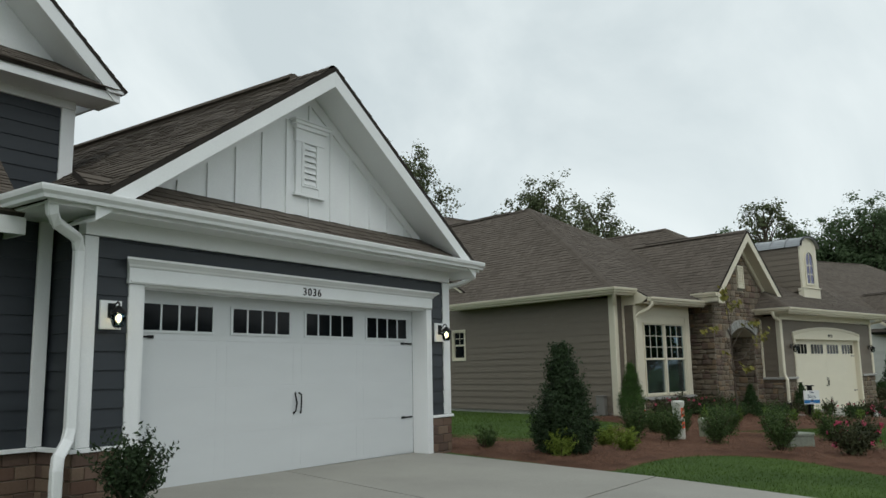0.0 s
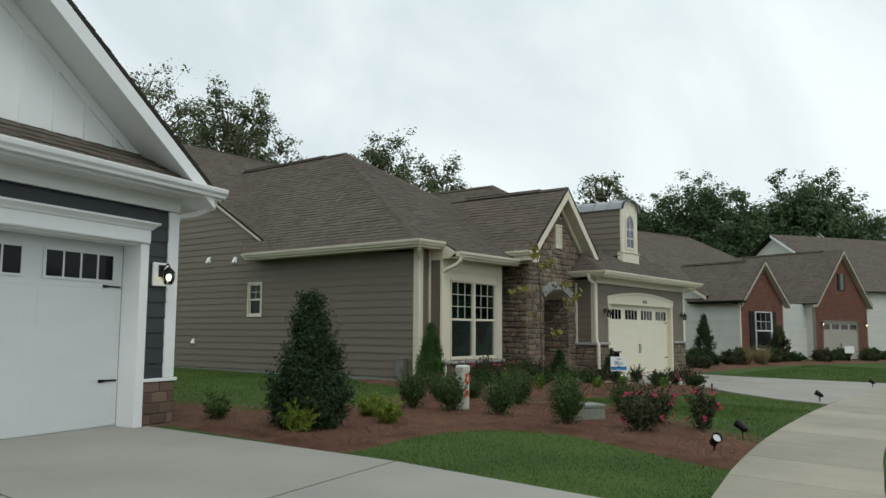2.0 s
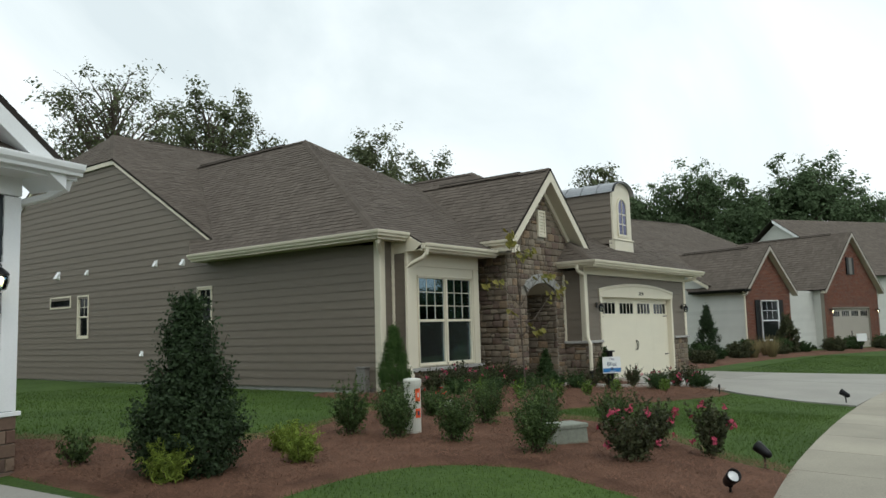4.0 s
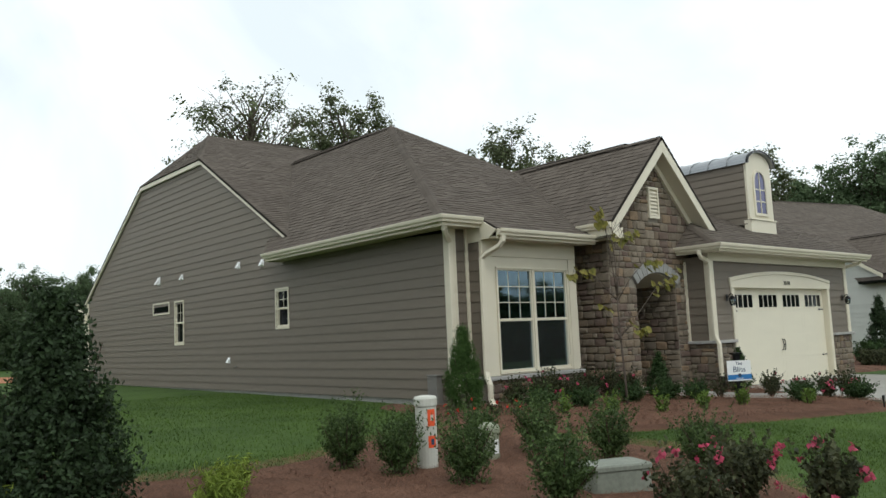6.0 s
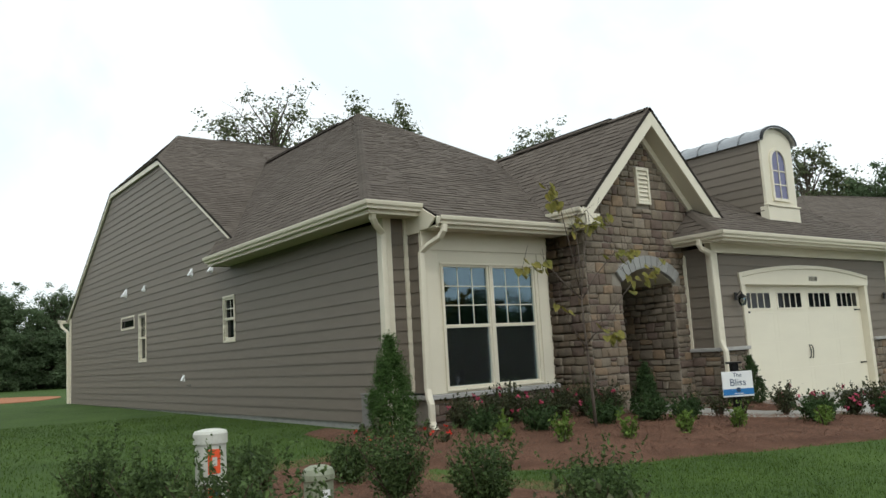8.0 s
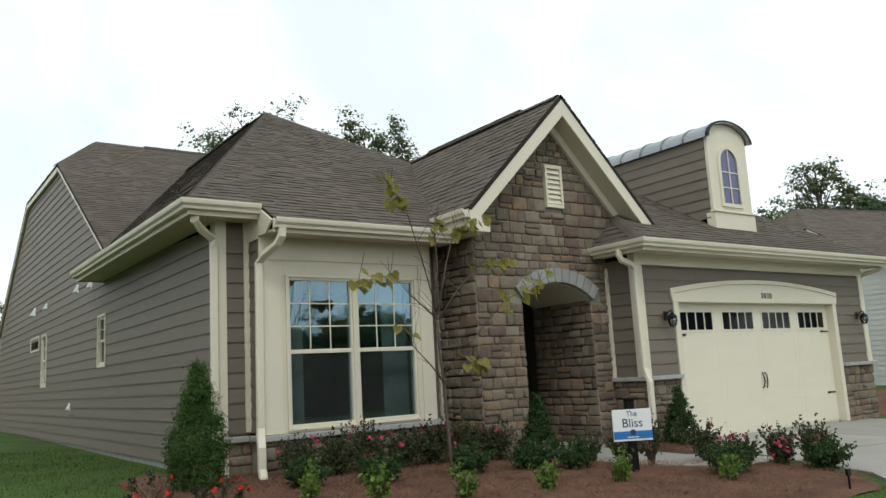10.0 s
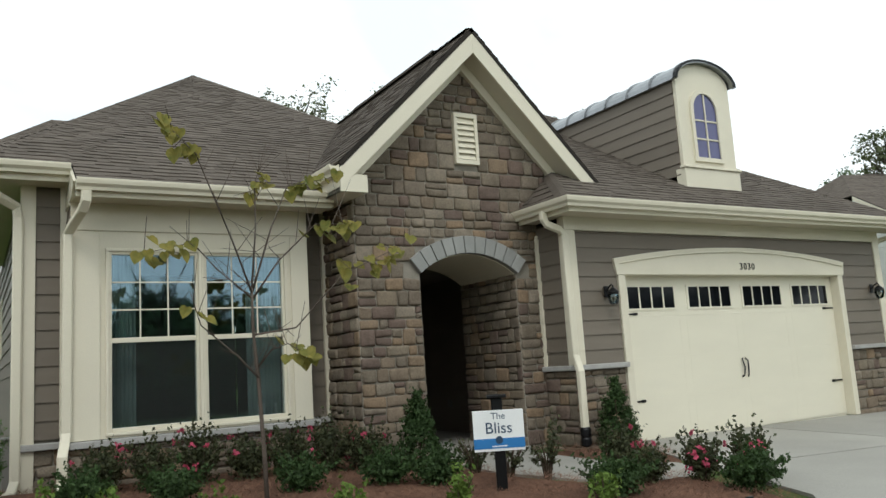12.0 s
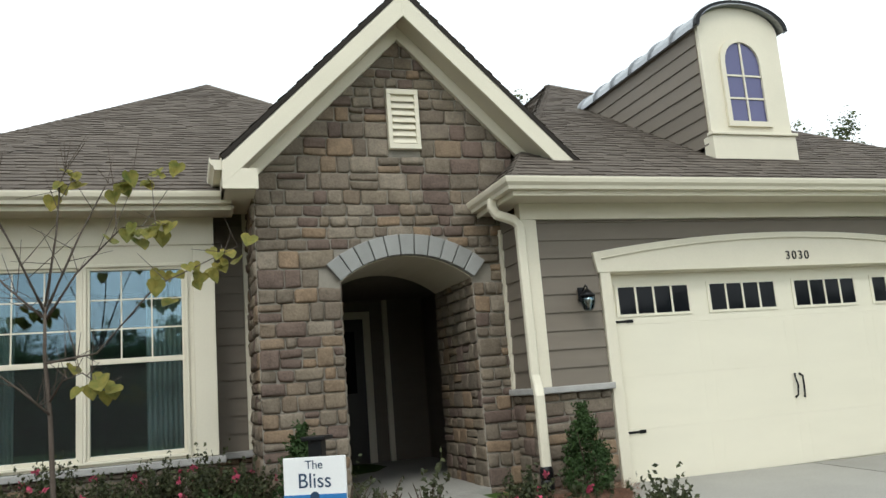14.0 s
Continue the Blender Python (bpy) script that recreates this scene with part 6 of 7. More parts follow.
M_HOLLY = leaf_material("holly_leaves", (0.019, 0.036, 0.015), (0.040, 0.064, 0.027), 0.35)
M_BOX = leaf_material("boxwood_leaves", (0.032, 0.062, 0.020), (0.05, 0.085, 0.028), 0.45)
M_ABELIA = leaf_material("loose_shrub_leaves", (0.044, 0.078, 0.026), (0.088, 0.130, 0.042), 0.45, 0.5)
M_LIME = leaf_material("lime_leaves", (0.10, 0.165, 0.03), (0.14, 0.21, 0.045), 0.5)
M_GOLD = leaf_material("golden_needles", (0.15, 0.21, 0.032), (0.21, 0.27, 0.05), 0.6)
M_THUJA = leaf_material("arborvitae_sprays", (0.048, 0.098, 0.024), (0.068, 0.125, 0.032), 0.55)
M_ROSELEAF = leaf_material("rose_leaves", (0.043, 0.058, 0.026), (0.078, 0.078, 0.038), 0.4, 0.5)
M_PETAL = leaf_material("pink_petals", (0.38, 0.045, 0.09), (0.50, 0.10, 0.16), 0.5, 0.3)
M_REDPETAL = leaf_material("red_petals", (0.50, 0.03, 0.025), (0.6, 0.05, 0.03), 0.5, 0.3)
# leaf colour lifted and greyed: distance haze over the oaks is mixed into it
M_HAZY_TREELEAF = leaf_material("hazy_tree_leaves", (0.085, 0.11, 0.055), (0.125, 0.14, 0.07), 0.5, 0.4, 0.45)
# paler than real foliage, the base colour includes the haze before the far wood
M_HAZY_FORESTLEAF = leaf_material("hazy_forest_leaves", (0.085, 0.13, 0.065), (0.12, 0.165, 0.085), 0.85, 0.35, 0.45)
M_REDBUD = leaf_material("redbud_leaves", (0.10, 0.135, 0.03), (0.24, 0.19, 0.045), 0.5, 0.35)
M_STRAWGRASS = leaf_material("dry_grass", (0.20, 0.17, 0.08), (0.26, 0.21, 0.11), 0.7)
M_BARK = material("bark", (0.10, 0.08, 0.065), 0.9, scale=8, vary=0.3, grain=60, bump=0.6, dist=0.01)
M_STEM = material("shrub_stems", (0.075, 0.055, 0.04), 0.85, scale=8, vary=0.3, bump=0.3)


def leaves(rng, centres, normals, size, slim=0.55, fold=0.25, jitter=0.9):
    """Folded diamond leaves at the centres, turned roughly along the normals."""
    n = len(centres)
    d = normals + rng.normal(0, jitter, (n, 3))
    d /= np.linalg.norm(d, axis=1)[:, None] + 1e-9
    r = rng.normal(0, 1, (n, 3))
    a = np.cross(d, r)
    a /= np.linalg.norm(a, axis=1)[:, None] + 1e-9
    b = np.cross(d, a)
    s = (size * rng.uniform(0.6, 1.35, n))[:, None]
    tip, base = centres + a * s * 0.5, centres - a * s * 0.5
    l = centres + b * s * slim * 0.5 + d * s * fold * 0.3
    q = centres - b * s * slim * 0.5 + d * s * fold * 0.3
    v = np.stack([base, l, tip, q], 1).reshape(-1, 3)
    k = np.arange(n) * 4
    f = np.concatenate([np.stack([k, k + 1, k + 2], 1), np.stack([k, k + 2, k + 3], 1)])
    return v, f


def leaf_part(name, v, f, mat, parent, label=""):
    me = bpy.data.meshes.new(name)
    me.vertices.add(len(v))
    me.vertices.foreach_set("co", np.asarray(v, dtype=np.float32).ravel())
    me.loops.add(f.size)
    me.loops.foreach_set("vertex_index", f.astype(np.int32).ravel())
    me.polygons.add(len(f))
    me.polygons.foreach_set("loop_start", np.arange(len(f), dtype=np.int32) * f.shape[1])
    me.update(calc_edges=True)
    me.materials.append(mat)
    ob = new(name, me)
    if parent:
        ob.parent = parent
    return tagged(ob, label, kind="stuff")


def shell_points(rng, n, profile, lumps=7, depth=0.45, lump=0.2):
    """Points in the outer part of a lumpy body of revolution; profile gives the radius at heights 0..1 of its size."""
    t = rng.uniform(0, 1, n)
    ang = rng.uniform(0, 2 * np.pi, n)
    ph = rng.uniform(0, 6.28, (4, 2))
    wave = sum(np.sin(ang * (k + 2) + ph[k, 0] + 6 * t * (k + 1) * np.cos(ph[k, 1])) for k in range(4)) / 4
    r = profile(t) * (1 + lump * wave) * (1 - depth * rng.uniform(0, 1, n) ** 2)
    p = np.stack([r * np.cos(ang), r * np.sin(ang), t], 1)
    nrm = np.stack([np.cos(ang), np.sin(ang), np.full(n, 0.35)], 1)
    return p, nrm


def shrub(name, at, height, radius, mat, label, category, seed, n, size, profile, slim=0.55, stems=7, group="", flowers=None, lump=0.22, twigs=0, reach=0.25):
    """A shrub: stems, a leafy body and, where given, flowers."""
    rng = np.random.default_rng(seed)
    o = thing(name, pose(at[0], at[1], ground_z(*at) + 0.03), label, category, group)
    dims = np.array([radius, radius, height])
    lift = np.array([0, 0, 0.04])
    if twigs:
        # shoots that fan out from the base, leafy on their upper part
        p, nrm = shell_points(rng, n // 5, profile, lump=lump, depth=0.8)
        p = p * dims * np.array([0.72, 0.72, 0.78])
        ps, ns = [p], [nrm]
        m = max(twigs, n // 20)
        tip, tn = shell_points(rng, m, profile, lump=lump, depth=0.45)
        tip[:, 2] = 0.3 + 0.72 * tip[:, 2]
        tip = tip * dims * rng.uniform(0.68, 1.22, (m, 1))
        for k in range(m):
            s = rng.uniform(0.4, 1.0, 18)
            q = tip[k] * np.stack([s ** 1.4, s ** 1.4, s], 1) + rng.normal(0, size * 0.3, (18, 3)) * (1.25 - 0.75 * s[:, None])
            ps.append(q)
            ns.append(np.tile(tn[k], (18, 1)))
        p, nrm = np.concatenate(ps) + lift, np.concatenate(ns)
    else:
        # tufts set over the outline, each a small bunch of sprays
        m = n // 34
        c, cn = shell_points(rng, m, profile, lump=lump, depth=0.3)
        c = c * dims * rng.uniform(0.86, 1.03, (m, 1))
        way = cn * np.array([1, 1, 0]) + np.array([0, 0, 1.2])
        way /= np.linalg.norm(way, axis=1)[:, None]
        run = rng.uniform(-0.5, 1.0, (m, 30, 1)) * (radius * reach * rng.uniform(0.4, 1.5, (m, 1, 1)))
        q = (c[:, None, :] + way[:, None, :] * run + rng.normal(0, radius * 0.055, (m, 30, 3))).reshape(-1, 3)
        inner, inn = shell_points(rng, n // 8, profile, lump=0.05, depth=0.6)
        p = np.concatenate([q, inner * dims * 0.85]) + lift
        nrm = np.concatenate([np.repeat(cn, 30, 0), inn])
    v, f = leaves(rng, p, nrm, size, slim)
    leaf_part("foliage", v, f, mat, o)
    for k in range(stems):
        a = 6.28 * k / stems + rng.uniform(-0.3, 0.3)
        e = radius * rng.uniform(0.4, 0.85)
        z = height * rng.uniform(0.5, 0.85)
        part("stem", Geo().tube([(0.02 * math.cos(a), 0.02 * math.sin(a), -0.06), (e * 0.4 * math.cos(a), e * 0.4 * math.sin(a), z * 0.5), (e * math.cos(a), e * math.sin(a), z)], [0.012, 0.008, 0.003], 5), M_STEM, o)
    if flowers:
        count, fmat, fsize = flowers
        fp, fn = shell_points(rng, count, profile, lump=0.15, depth=0.08)
        fp[:, 2] = 0.3 + 0.75 * fp[:, 2]
        fp = fp * np.array([radius * 1.03, radius * 1.03, height])
        for k in range(count):
            c = np.repeat(fp[k][None], 9, 0) + rng.normal(0, fsize * 0.35, (9, 3))
            vv, ff = leaves(rng, c, np.repeat(fn[k][None], 9, 0), fsize, 0.9, jitter=0.7)
            leaf_part("flower", vv, ff, fmat, o)
    return o


ROUND = lambda t: np.sqrt(np.clip(1 - (1.7 * t - 0.75) ** 2, 0.03, 1))
VASE = lambda t: np.clip(0.62 + 0.5 * t, 0, 1) * np.sqrt(np.clip(1.05 - t ** 3, 0.05, 1))
CONE = lambda t: np.clip((1 - t) ** 0.8 * (0.55 + 0.75 * np.minimum(t * 5, 0.75)), 0.02, 1)
PYRAMID = lambda t: np.clip(np.where(t < 0.22, 0.84 + t * 0.72, 1.0 - np.abs((t - 0.22) / 0.79) ** 1.12), 0.05, 1)
COLUMN = lambda t: np.clip(np.where(t < 0.35, 0.8 + t * 0.55, 1.0 - 1.5 * (t - 0.35)), 0.03, 1)

shrub("holly_tree", (10.24, 7.75), 1.66, 0.47, M_HOLLY, "dense dark green pyramidal holly on pine straw", "evergreen tree", 1, 34000, 0.044, PYRAMID, 0.5, 6, lump=0.17, reach=0.36)
for k, (x, y, s) in enumerate(((9.85, 7.5, 1.0), (11.3, 7.35, 1.0), (11.75, 8.1, 0.9))):
    shrub("golden_cypress", (x, y), 0.36 * s, 0.25 * s, M_GOLD, "low golden thread-leaf cypress in the mulch", "shrub", 20 + k, 1500, 0.075, ROUND, 0.16, 5, "golden shrubs", lump=0.25, twigs=40)
shrub("small_shrub", (9.8, 9.1), 0.4, 0.3, M_ABELIA, "small green shrub by the brick plinth", "shrub", 26, 700, 0.06, VASE, 0.4, 6, twigs=20)
for k, (x, y, h, r) in enumerate(((13.22, 8.5, 0.70, 0.30), (13.4, 7.85, 0.66, 0.29), (13.55, 7.0, 0.68, 0.31), (15.3, 7.75, 0.72, 0.31), (13.4, 5.75, 0.72, 0.33), (15.5, 6.9, 0.66, 0.28), (15.6, 5.85, 0.58, 0.31), (14.6, 9.0, 0.5, 0.26), (15.6, 9.0, 0.42, 0.24))):
    shrub("green_shrub", (x, y), h, r * 1.25, M_ABELIA, "loose upright green shrub in the mulch bed", "shrub", 30 + k, 5600, 0.036, VASE, 0.42, 9, "bed shrubs", twigs=60)
for k, (x, y, h, r) in enumerate(((13.5, 4.65, 0.56, 0.40), (14.5, 4.85, 0.58, 0.36), (14.35, 4.1, 0.60, 0.28))):
    shrub("rose_bush", (x, y), h, r, M_ROSELEAF, "bushy pink-flowering rose near the footpath", "rose bush", 50 + k, 2600, 0.045, VASE, 0.6, 8, "roses", (12, M_PETAL, 0.045), twigs=45)
shrub("arborvitae", (18.05, 12.0), 1.4, 0.35, M_THUJA, "slim bright green arborvitae at the house corner", "evergreen shrub", 60, 34000, 0.036, COLUMN, 0.28, 4, lump=0.12, reach=0.3)
for k, (x, y, h, r) in enumerate(((17.35, 11.35, 0.3, 0.3), (17.9, 10.9, 0.28, 0.3))):
    shrub("red_flowers", (x, y), h, r, M_ROSELEAF, "low plant with red flowers", "flowering plant", 64 + k, 420, 0.05, ROUND, 0.5, 5, "red flowering plants", (5, M_REDPETAL, 0.034))
for k, (x, y) in enumerate(((19.3, 11.95), (19.75, 11.75), (20.25, 11.85), (20.75, 11.75), (21.2, 11.75), (21.65, 11.6), (22.0, 11.4))):
    shrub("rose_bush", (x, y), 0.53 + 0.05 * (k % 3), 0.37, M_ROSELEAF, "pink-flowering rose under the bay window", "rose bush", 70 + k, 2400, 0.042, VASE, 0.6, 8, "roses", (5, M_PETAL, 0.04), twigs=40)
for k, (x, y, r) in enumerate(((19.0, 11.1, 0.32), (19.75, 10.75, 0.34), (20.9, 10.55, 0.3), (21.75, 10.35, 0.34), (22.1, 9.95, 0.3), (22.9, 8.3, 0.34), (24.0, 7.75, 0.32))):
    shrub("boxwood", (x, y), 0.38, r * 1.05, M_BOX, "low rounded boxwood in pine straw", "shrub", 80 + k, 2600, 0.042, ROUND, 0.6, 5, "boxwoods", twigs=25)
for k, (x, y) in enumerate(((19.0, 9.55), (19.8, 9.15), (20.7, 8.95), (21.6, 8.75), (18.6, 10.2), (22.5, 8.0))):
    shrub("lime_shrub", (x, y), 0.36, 0.2, M_LIME, "small lime green shrub in pine straw", "shrub", 90 + k, 420, 0.05, VASE, 0.55, 6, "lime shrubs", twigs=14)
for k, (x, y) in enumerate(((22.48, 11.0), (25.3, 10.8))):
    shrub("conical_boxwood", (x, y), 0.84, 0.29, M_BOX, "clipped conical boxwood beside the stonework", "evergreen shrub", 100 + k, 8000, 0.034, CONE, 0.55, 3, "conical boxwoods", lump=0.1, reach=0.2)
for k, (x, y, h) in enumerate(((24.05, 9.45, 0.6), (24.05, 8.35, 0.62), (24.5, 8.15, 0.66), (23.6, 8.6, 0.5))):
    shrub("rose_bush", (x, y), h * 0.76, 0.29, M_ROSELEAF, "pink-flowering rose at the drive edge", "rose bush", 110 + k, 2000, 0.042, VASE, 0.6, 8, "roses", (6, M_PETAL, 0.042), twigs=40)
for k, (x, y) in enumerate(((22.95, 9.95), (23.3, 9.75), (22.75, 10.3))):
    shrub("open_shrub", (x, y), 0.55, 0.3, M_ROSELEAF, "thin open shrub with bare stems", "shrub", 120 + k, 160, 0.05, VASE, 0.5, 12, "open shrubs", twigs=22)
shrub("dark_shrub", (3.24, 7.36), 0.7, 0.46, M_HOLLY, "loose dark shrub before the garage wall", "shrub", 130, 4200, 0.055, VASE, 0.4, 10, twigs=110)
# planting before the brick house
shrub("tall_shrub", (46.9, 11.7), 1.8, 0.55, M_ROSELEAF, "tall dark evergreen shrub before the brick gable window", "evergreen shrub", 138, 7000, 0.1, COLUMN, 0.5, 4, lump=0.15)
for k, (x, y, h, r) in enumerate(((38.3, 12.6, 2.2, 0.55), (66, 5.6, 2.0, 0.6))):
    shrub("arborvitae", (x, y), h, r, M_HOLLY, "dark conical evergreen before the pale wall", "evergreen shrub", 140 + k, 14000, 0.07, CONE, 0.4, 3, "far evergreens", lump=0.1, reach=0.2)
for k in range(16):
    x = 36.0 + k * 1.5
    y = 12.0 - max(0, (x - 44)) * 0.33 + (0.7 if k % 3 else 0)
    shrub("green_shrub", (x, y), 0.45 + 0.2 * (k % 2), 0.5, M_BOX if k % 3 else M_ROSELEAF, "rounded shrub in the bed before the brick house", "shrub", 150 + k, 4200, 0.07, ROUND, 0.6, 4, "far shrubs")
for k, (x, y) in enumerate(((41.0, 11.6), (42.3, 11.2), (43.2, 11.7))):
    rng = np.random.default_rng(170 + k)
    o = thing("ornamental_grass", pose(x, y, ground_z(x, y)), "pale tufted ornamental grass", "ornamental grass", "grass tufts")
    n = 260
    a, lean, L = rng.uniform(0, 6.28, n), rng.uniform(0.05, 0.6, n), rng.uniform(0.6, 1.1, n)
    d = np.stack([np.cos(a) * lean, np.sin(a) * lean, np.ones(n)], 1)
    base = np.stack([np.cos(a) * 0.1, np.sin(a) * 0.1, np.zeros(n)], 1)
    side = np.stack([-np.sin(a), np.cos(a), np.zeros(n)], 1) * 0.012
    v = np.stack([base - side, base + side, base + d * L[:, None]], 1).reshape(-1, 3)
    leaf_part("blades", v, np.arange(3 * n).reshape(-1, 3), M_STRAWGRASS, o)


# ---- trees ----
def tree(name, m, height, width, mat, label, seed, tips, per_tip, leaf, clump, sparse=0.0, low=0.35, group=""):
    """A tapered trunk, boughs that reach into a lumpy oval crown, and loose clumps of leaves at their ends."""
    rng = np.random.default_rng(seed)
    o = thing(name, m, label, "tree", group)
    tr = height * 0.016
    trunk = [np.array([0, 0, -0.3]), np.array([0.15, 0, height * 0.25]), np.array([-0.15, 0.15, height * 0.55]), np.array([0.1, 0, height * 0.9])]
    part("trunk", Geo().tube(trunk, [tr * 1.3, tr, tr * 0.65, tr * 0.15], 8), M_BARK, o)
    axis = np.array([0, 0, height * (1 + low) / 2])
    half = np.array([width / 2, width / 2, height * (1 - low) / 2])
    bg, c, nn = Geo(), [], []
    for k in range(tips):
        d = rng.normal(0, 1, 3)
        d /= np.linalg.norm(d)
        lobe = 1 + 0.55 * noise.noise((d[0] * 2.1 + seed, d[1] * 2.1, d[2] * 2.1))
        p = axis + d * half * min(lobe, 1.12) * rng.uniform(0.3, 1.0) ** 0.55
        out = math.hypot(p[0], p[1])
        z0 = min(max(p[2] - 0.9 * out - 0.06 * height, height * low * 0.75), height * 0.85)
        start = np.array([0, 0, z0])
        mid = start + (p - start) * 0.55 + np.array([0, 0, 0.06 * out]) + rng.normal(0, 0.03 * width, 3)
        bg.tube([start, mid, p], [tr * 0.3, tr * 0.16, 0.012], 4)
        twigs = [p]
        for q in range(3):
            e = mid + (p - mid) * rng.uniform(0.3, 0.9)
            t = e + (p - mid) * 0.35 + rng.normal(0, 0.07 * width, 3)
            bg.tube([e, t], [tr * 0.08, 0.008], 3)
            twigs.append(t)
        if rng.uniform() < sparse * (0.2 + 1.1 * (p[2] / height) ** 2):
            continue
        for t in twigs:
            n = max(3, int(per_tip / 4 * rng.uniform(0.4, 1.6)))
            q = rng.normal(0, 0.55, (n, 3)) * clump * rng.uniform(0.6, 1.2) * np.array([1, 1, 0.75])
            c.append(t + q)
            nn.append(q / (np.linalg.norm(q, axis=1)[:, None] + 1e-6) + d * 0.6 + np.array([0, 0, 0.7]))
    fast_part("branchwork", bg.v, bg.f, M_BARK, o, kind="stuff")
    v, f = leaves(rng, np.concatenate(c), np.concatenate(nn), leaf, 0.7, jitter=0.6)
    leaf_part("crown", v, f, mat, o)
    return o


tree("oak_tree", pose(42.0, 66.0, 0), 25.9, 12, M_HAZY_TREELEAF, "tall thinning oak against the sky behind the house", 301, 170, 60, 0.3, 0.8, 0.3, 0.4)
tree("oak_tree", pose(54.5, 69.5, 0), 27.2, 12, M_HAZY_TREELEAF, "tall oak with a broken leafy crown behind the house", 302, 140, 130, 0.34, 0.85, 0.1, 0.4)
tree("oak_tree", pose(65.0, 56.5, 0), 21.7, 11, M_HAZY_TREELEAF, "leafy oak rising behind the roof", 303, 110, 130, 0.34, 0.85, 0.1, 0.4)
tree("oak_tree", pose(80.0, 60.0, 0), 23, 9, M_HAZY_TREELEAF, "slim oak rising behind the roof", 304, 90, 130, 0.34, 0.85, 0.1, 0.45)
tree("oak_tree", pose(104.0, 50.0, 0), 25, 8, M_HAZY_TREELEAF, "slim oak above the far wood", 306, 60, 90, 0.4, 0.9, 0.25, 0.5)
kinds = [tree("woodland_tree", pose(118, 52, 0), 22.5, 14, M_HAZY_FORESTLEAF, "full green tree in the wood beyond the houses", 310, 230, 190, 0.42, 1.05, 0.0, 0.08, "woodland"),
         tree("woodland_tree", pose(121, 42, 0), 24.5, 15, M_HAZY_FORESTLEAF, "full green tree in the wood beyond the houses", 311, 230, 190, 0.42, 1.05, 0.0, 0.08, "woodland"),
         tree("woodland_tree", pose(116, 33, 0), 19.8, 13, M_HAZY_FORESTLEAF, "full green tree in the wood beyond the houses", 312, 230, 190, 0.42, 1.05, 0.0, 0.06, "woodland")]
rnd = random.Random(9)
WOOD = [(120, 26, 22), (122, 20.5, 17), (126, 15, 16), (130, 9, 15.5), (134, 2, 15), (138, -6, 15), (142, -16, 16), (118, 62, 21), (124, 72, 19), (112, 82, 19), (106, 94, 18), (126, 47, 20), (127, 36, 19),
        (112, 58, 18), (14, 76, 8.6), (21, 74, 8.2), (27, 80, 8.6), (33, 86, 9), (6, 80, 11), (-4, 78, 11), (-16, 74, 12), (-28, 66, 12), (41, 95, 10), (55, 98, 11), (70, 98, 12), (86, 98, 14),
        (-40, -44, 8), (-16, -46, 8.5), (7, -46, 8), (31, -46, 8.5), (56, -46, 8), (-48, -12, 13), (-50, 6, 14), (-46, 24, 13), (-40, 44, 13), (90, -36, 14), (110, -30, 15)]
for k, (x, y, h) in enumerate(WOOD):
    src = kinds[k % 3]
    s = 0.84 * h / (17.6, 19.3, 15.5)[k % 3]
    copy_thing(src, pose(x, y, 0, 0, 0, rnd.uniform(0, 360)) @ Matrix.Diagonal((s * rnd.uniform(0.95, 1.2), s * rnd.uniform(0.95, 1.2), s, 1)))
UNDER = [(-34 + 3.9 * k, -27 - 3.5 * (k % 2) - 0.5 * (k % 3), 5 + 0.8 * (k % 3)) for k in range(27)] + [(-6 + 2.6 * k, 76 + 4 * (k % 2), 5.0 + 0.8 * (k % 3)) for k in range(20)]
for k, (x, y, h) in enumerate(UNDER):
    copy_thing(kinds[2], pose(x, y, -0.34 * h, 0, 0, 60 * k) @ Matrix.Diagonal((h / 9, h / 9, h / 15.5, 1)))


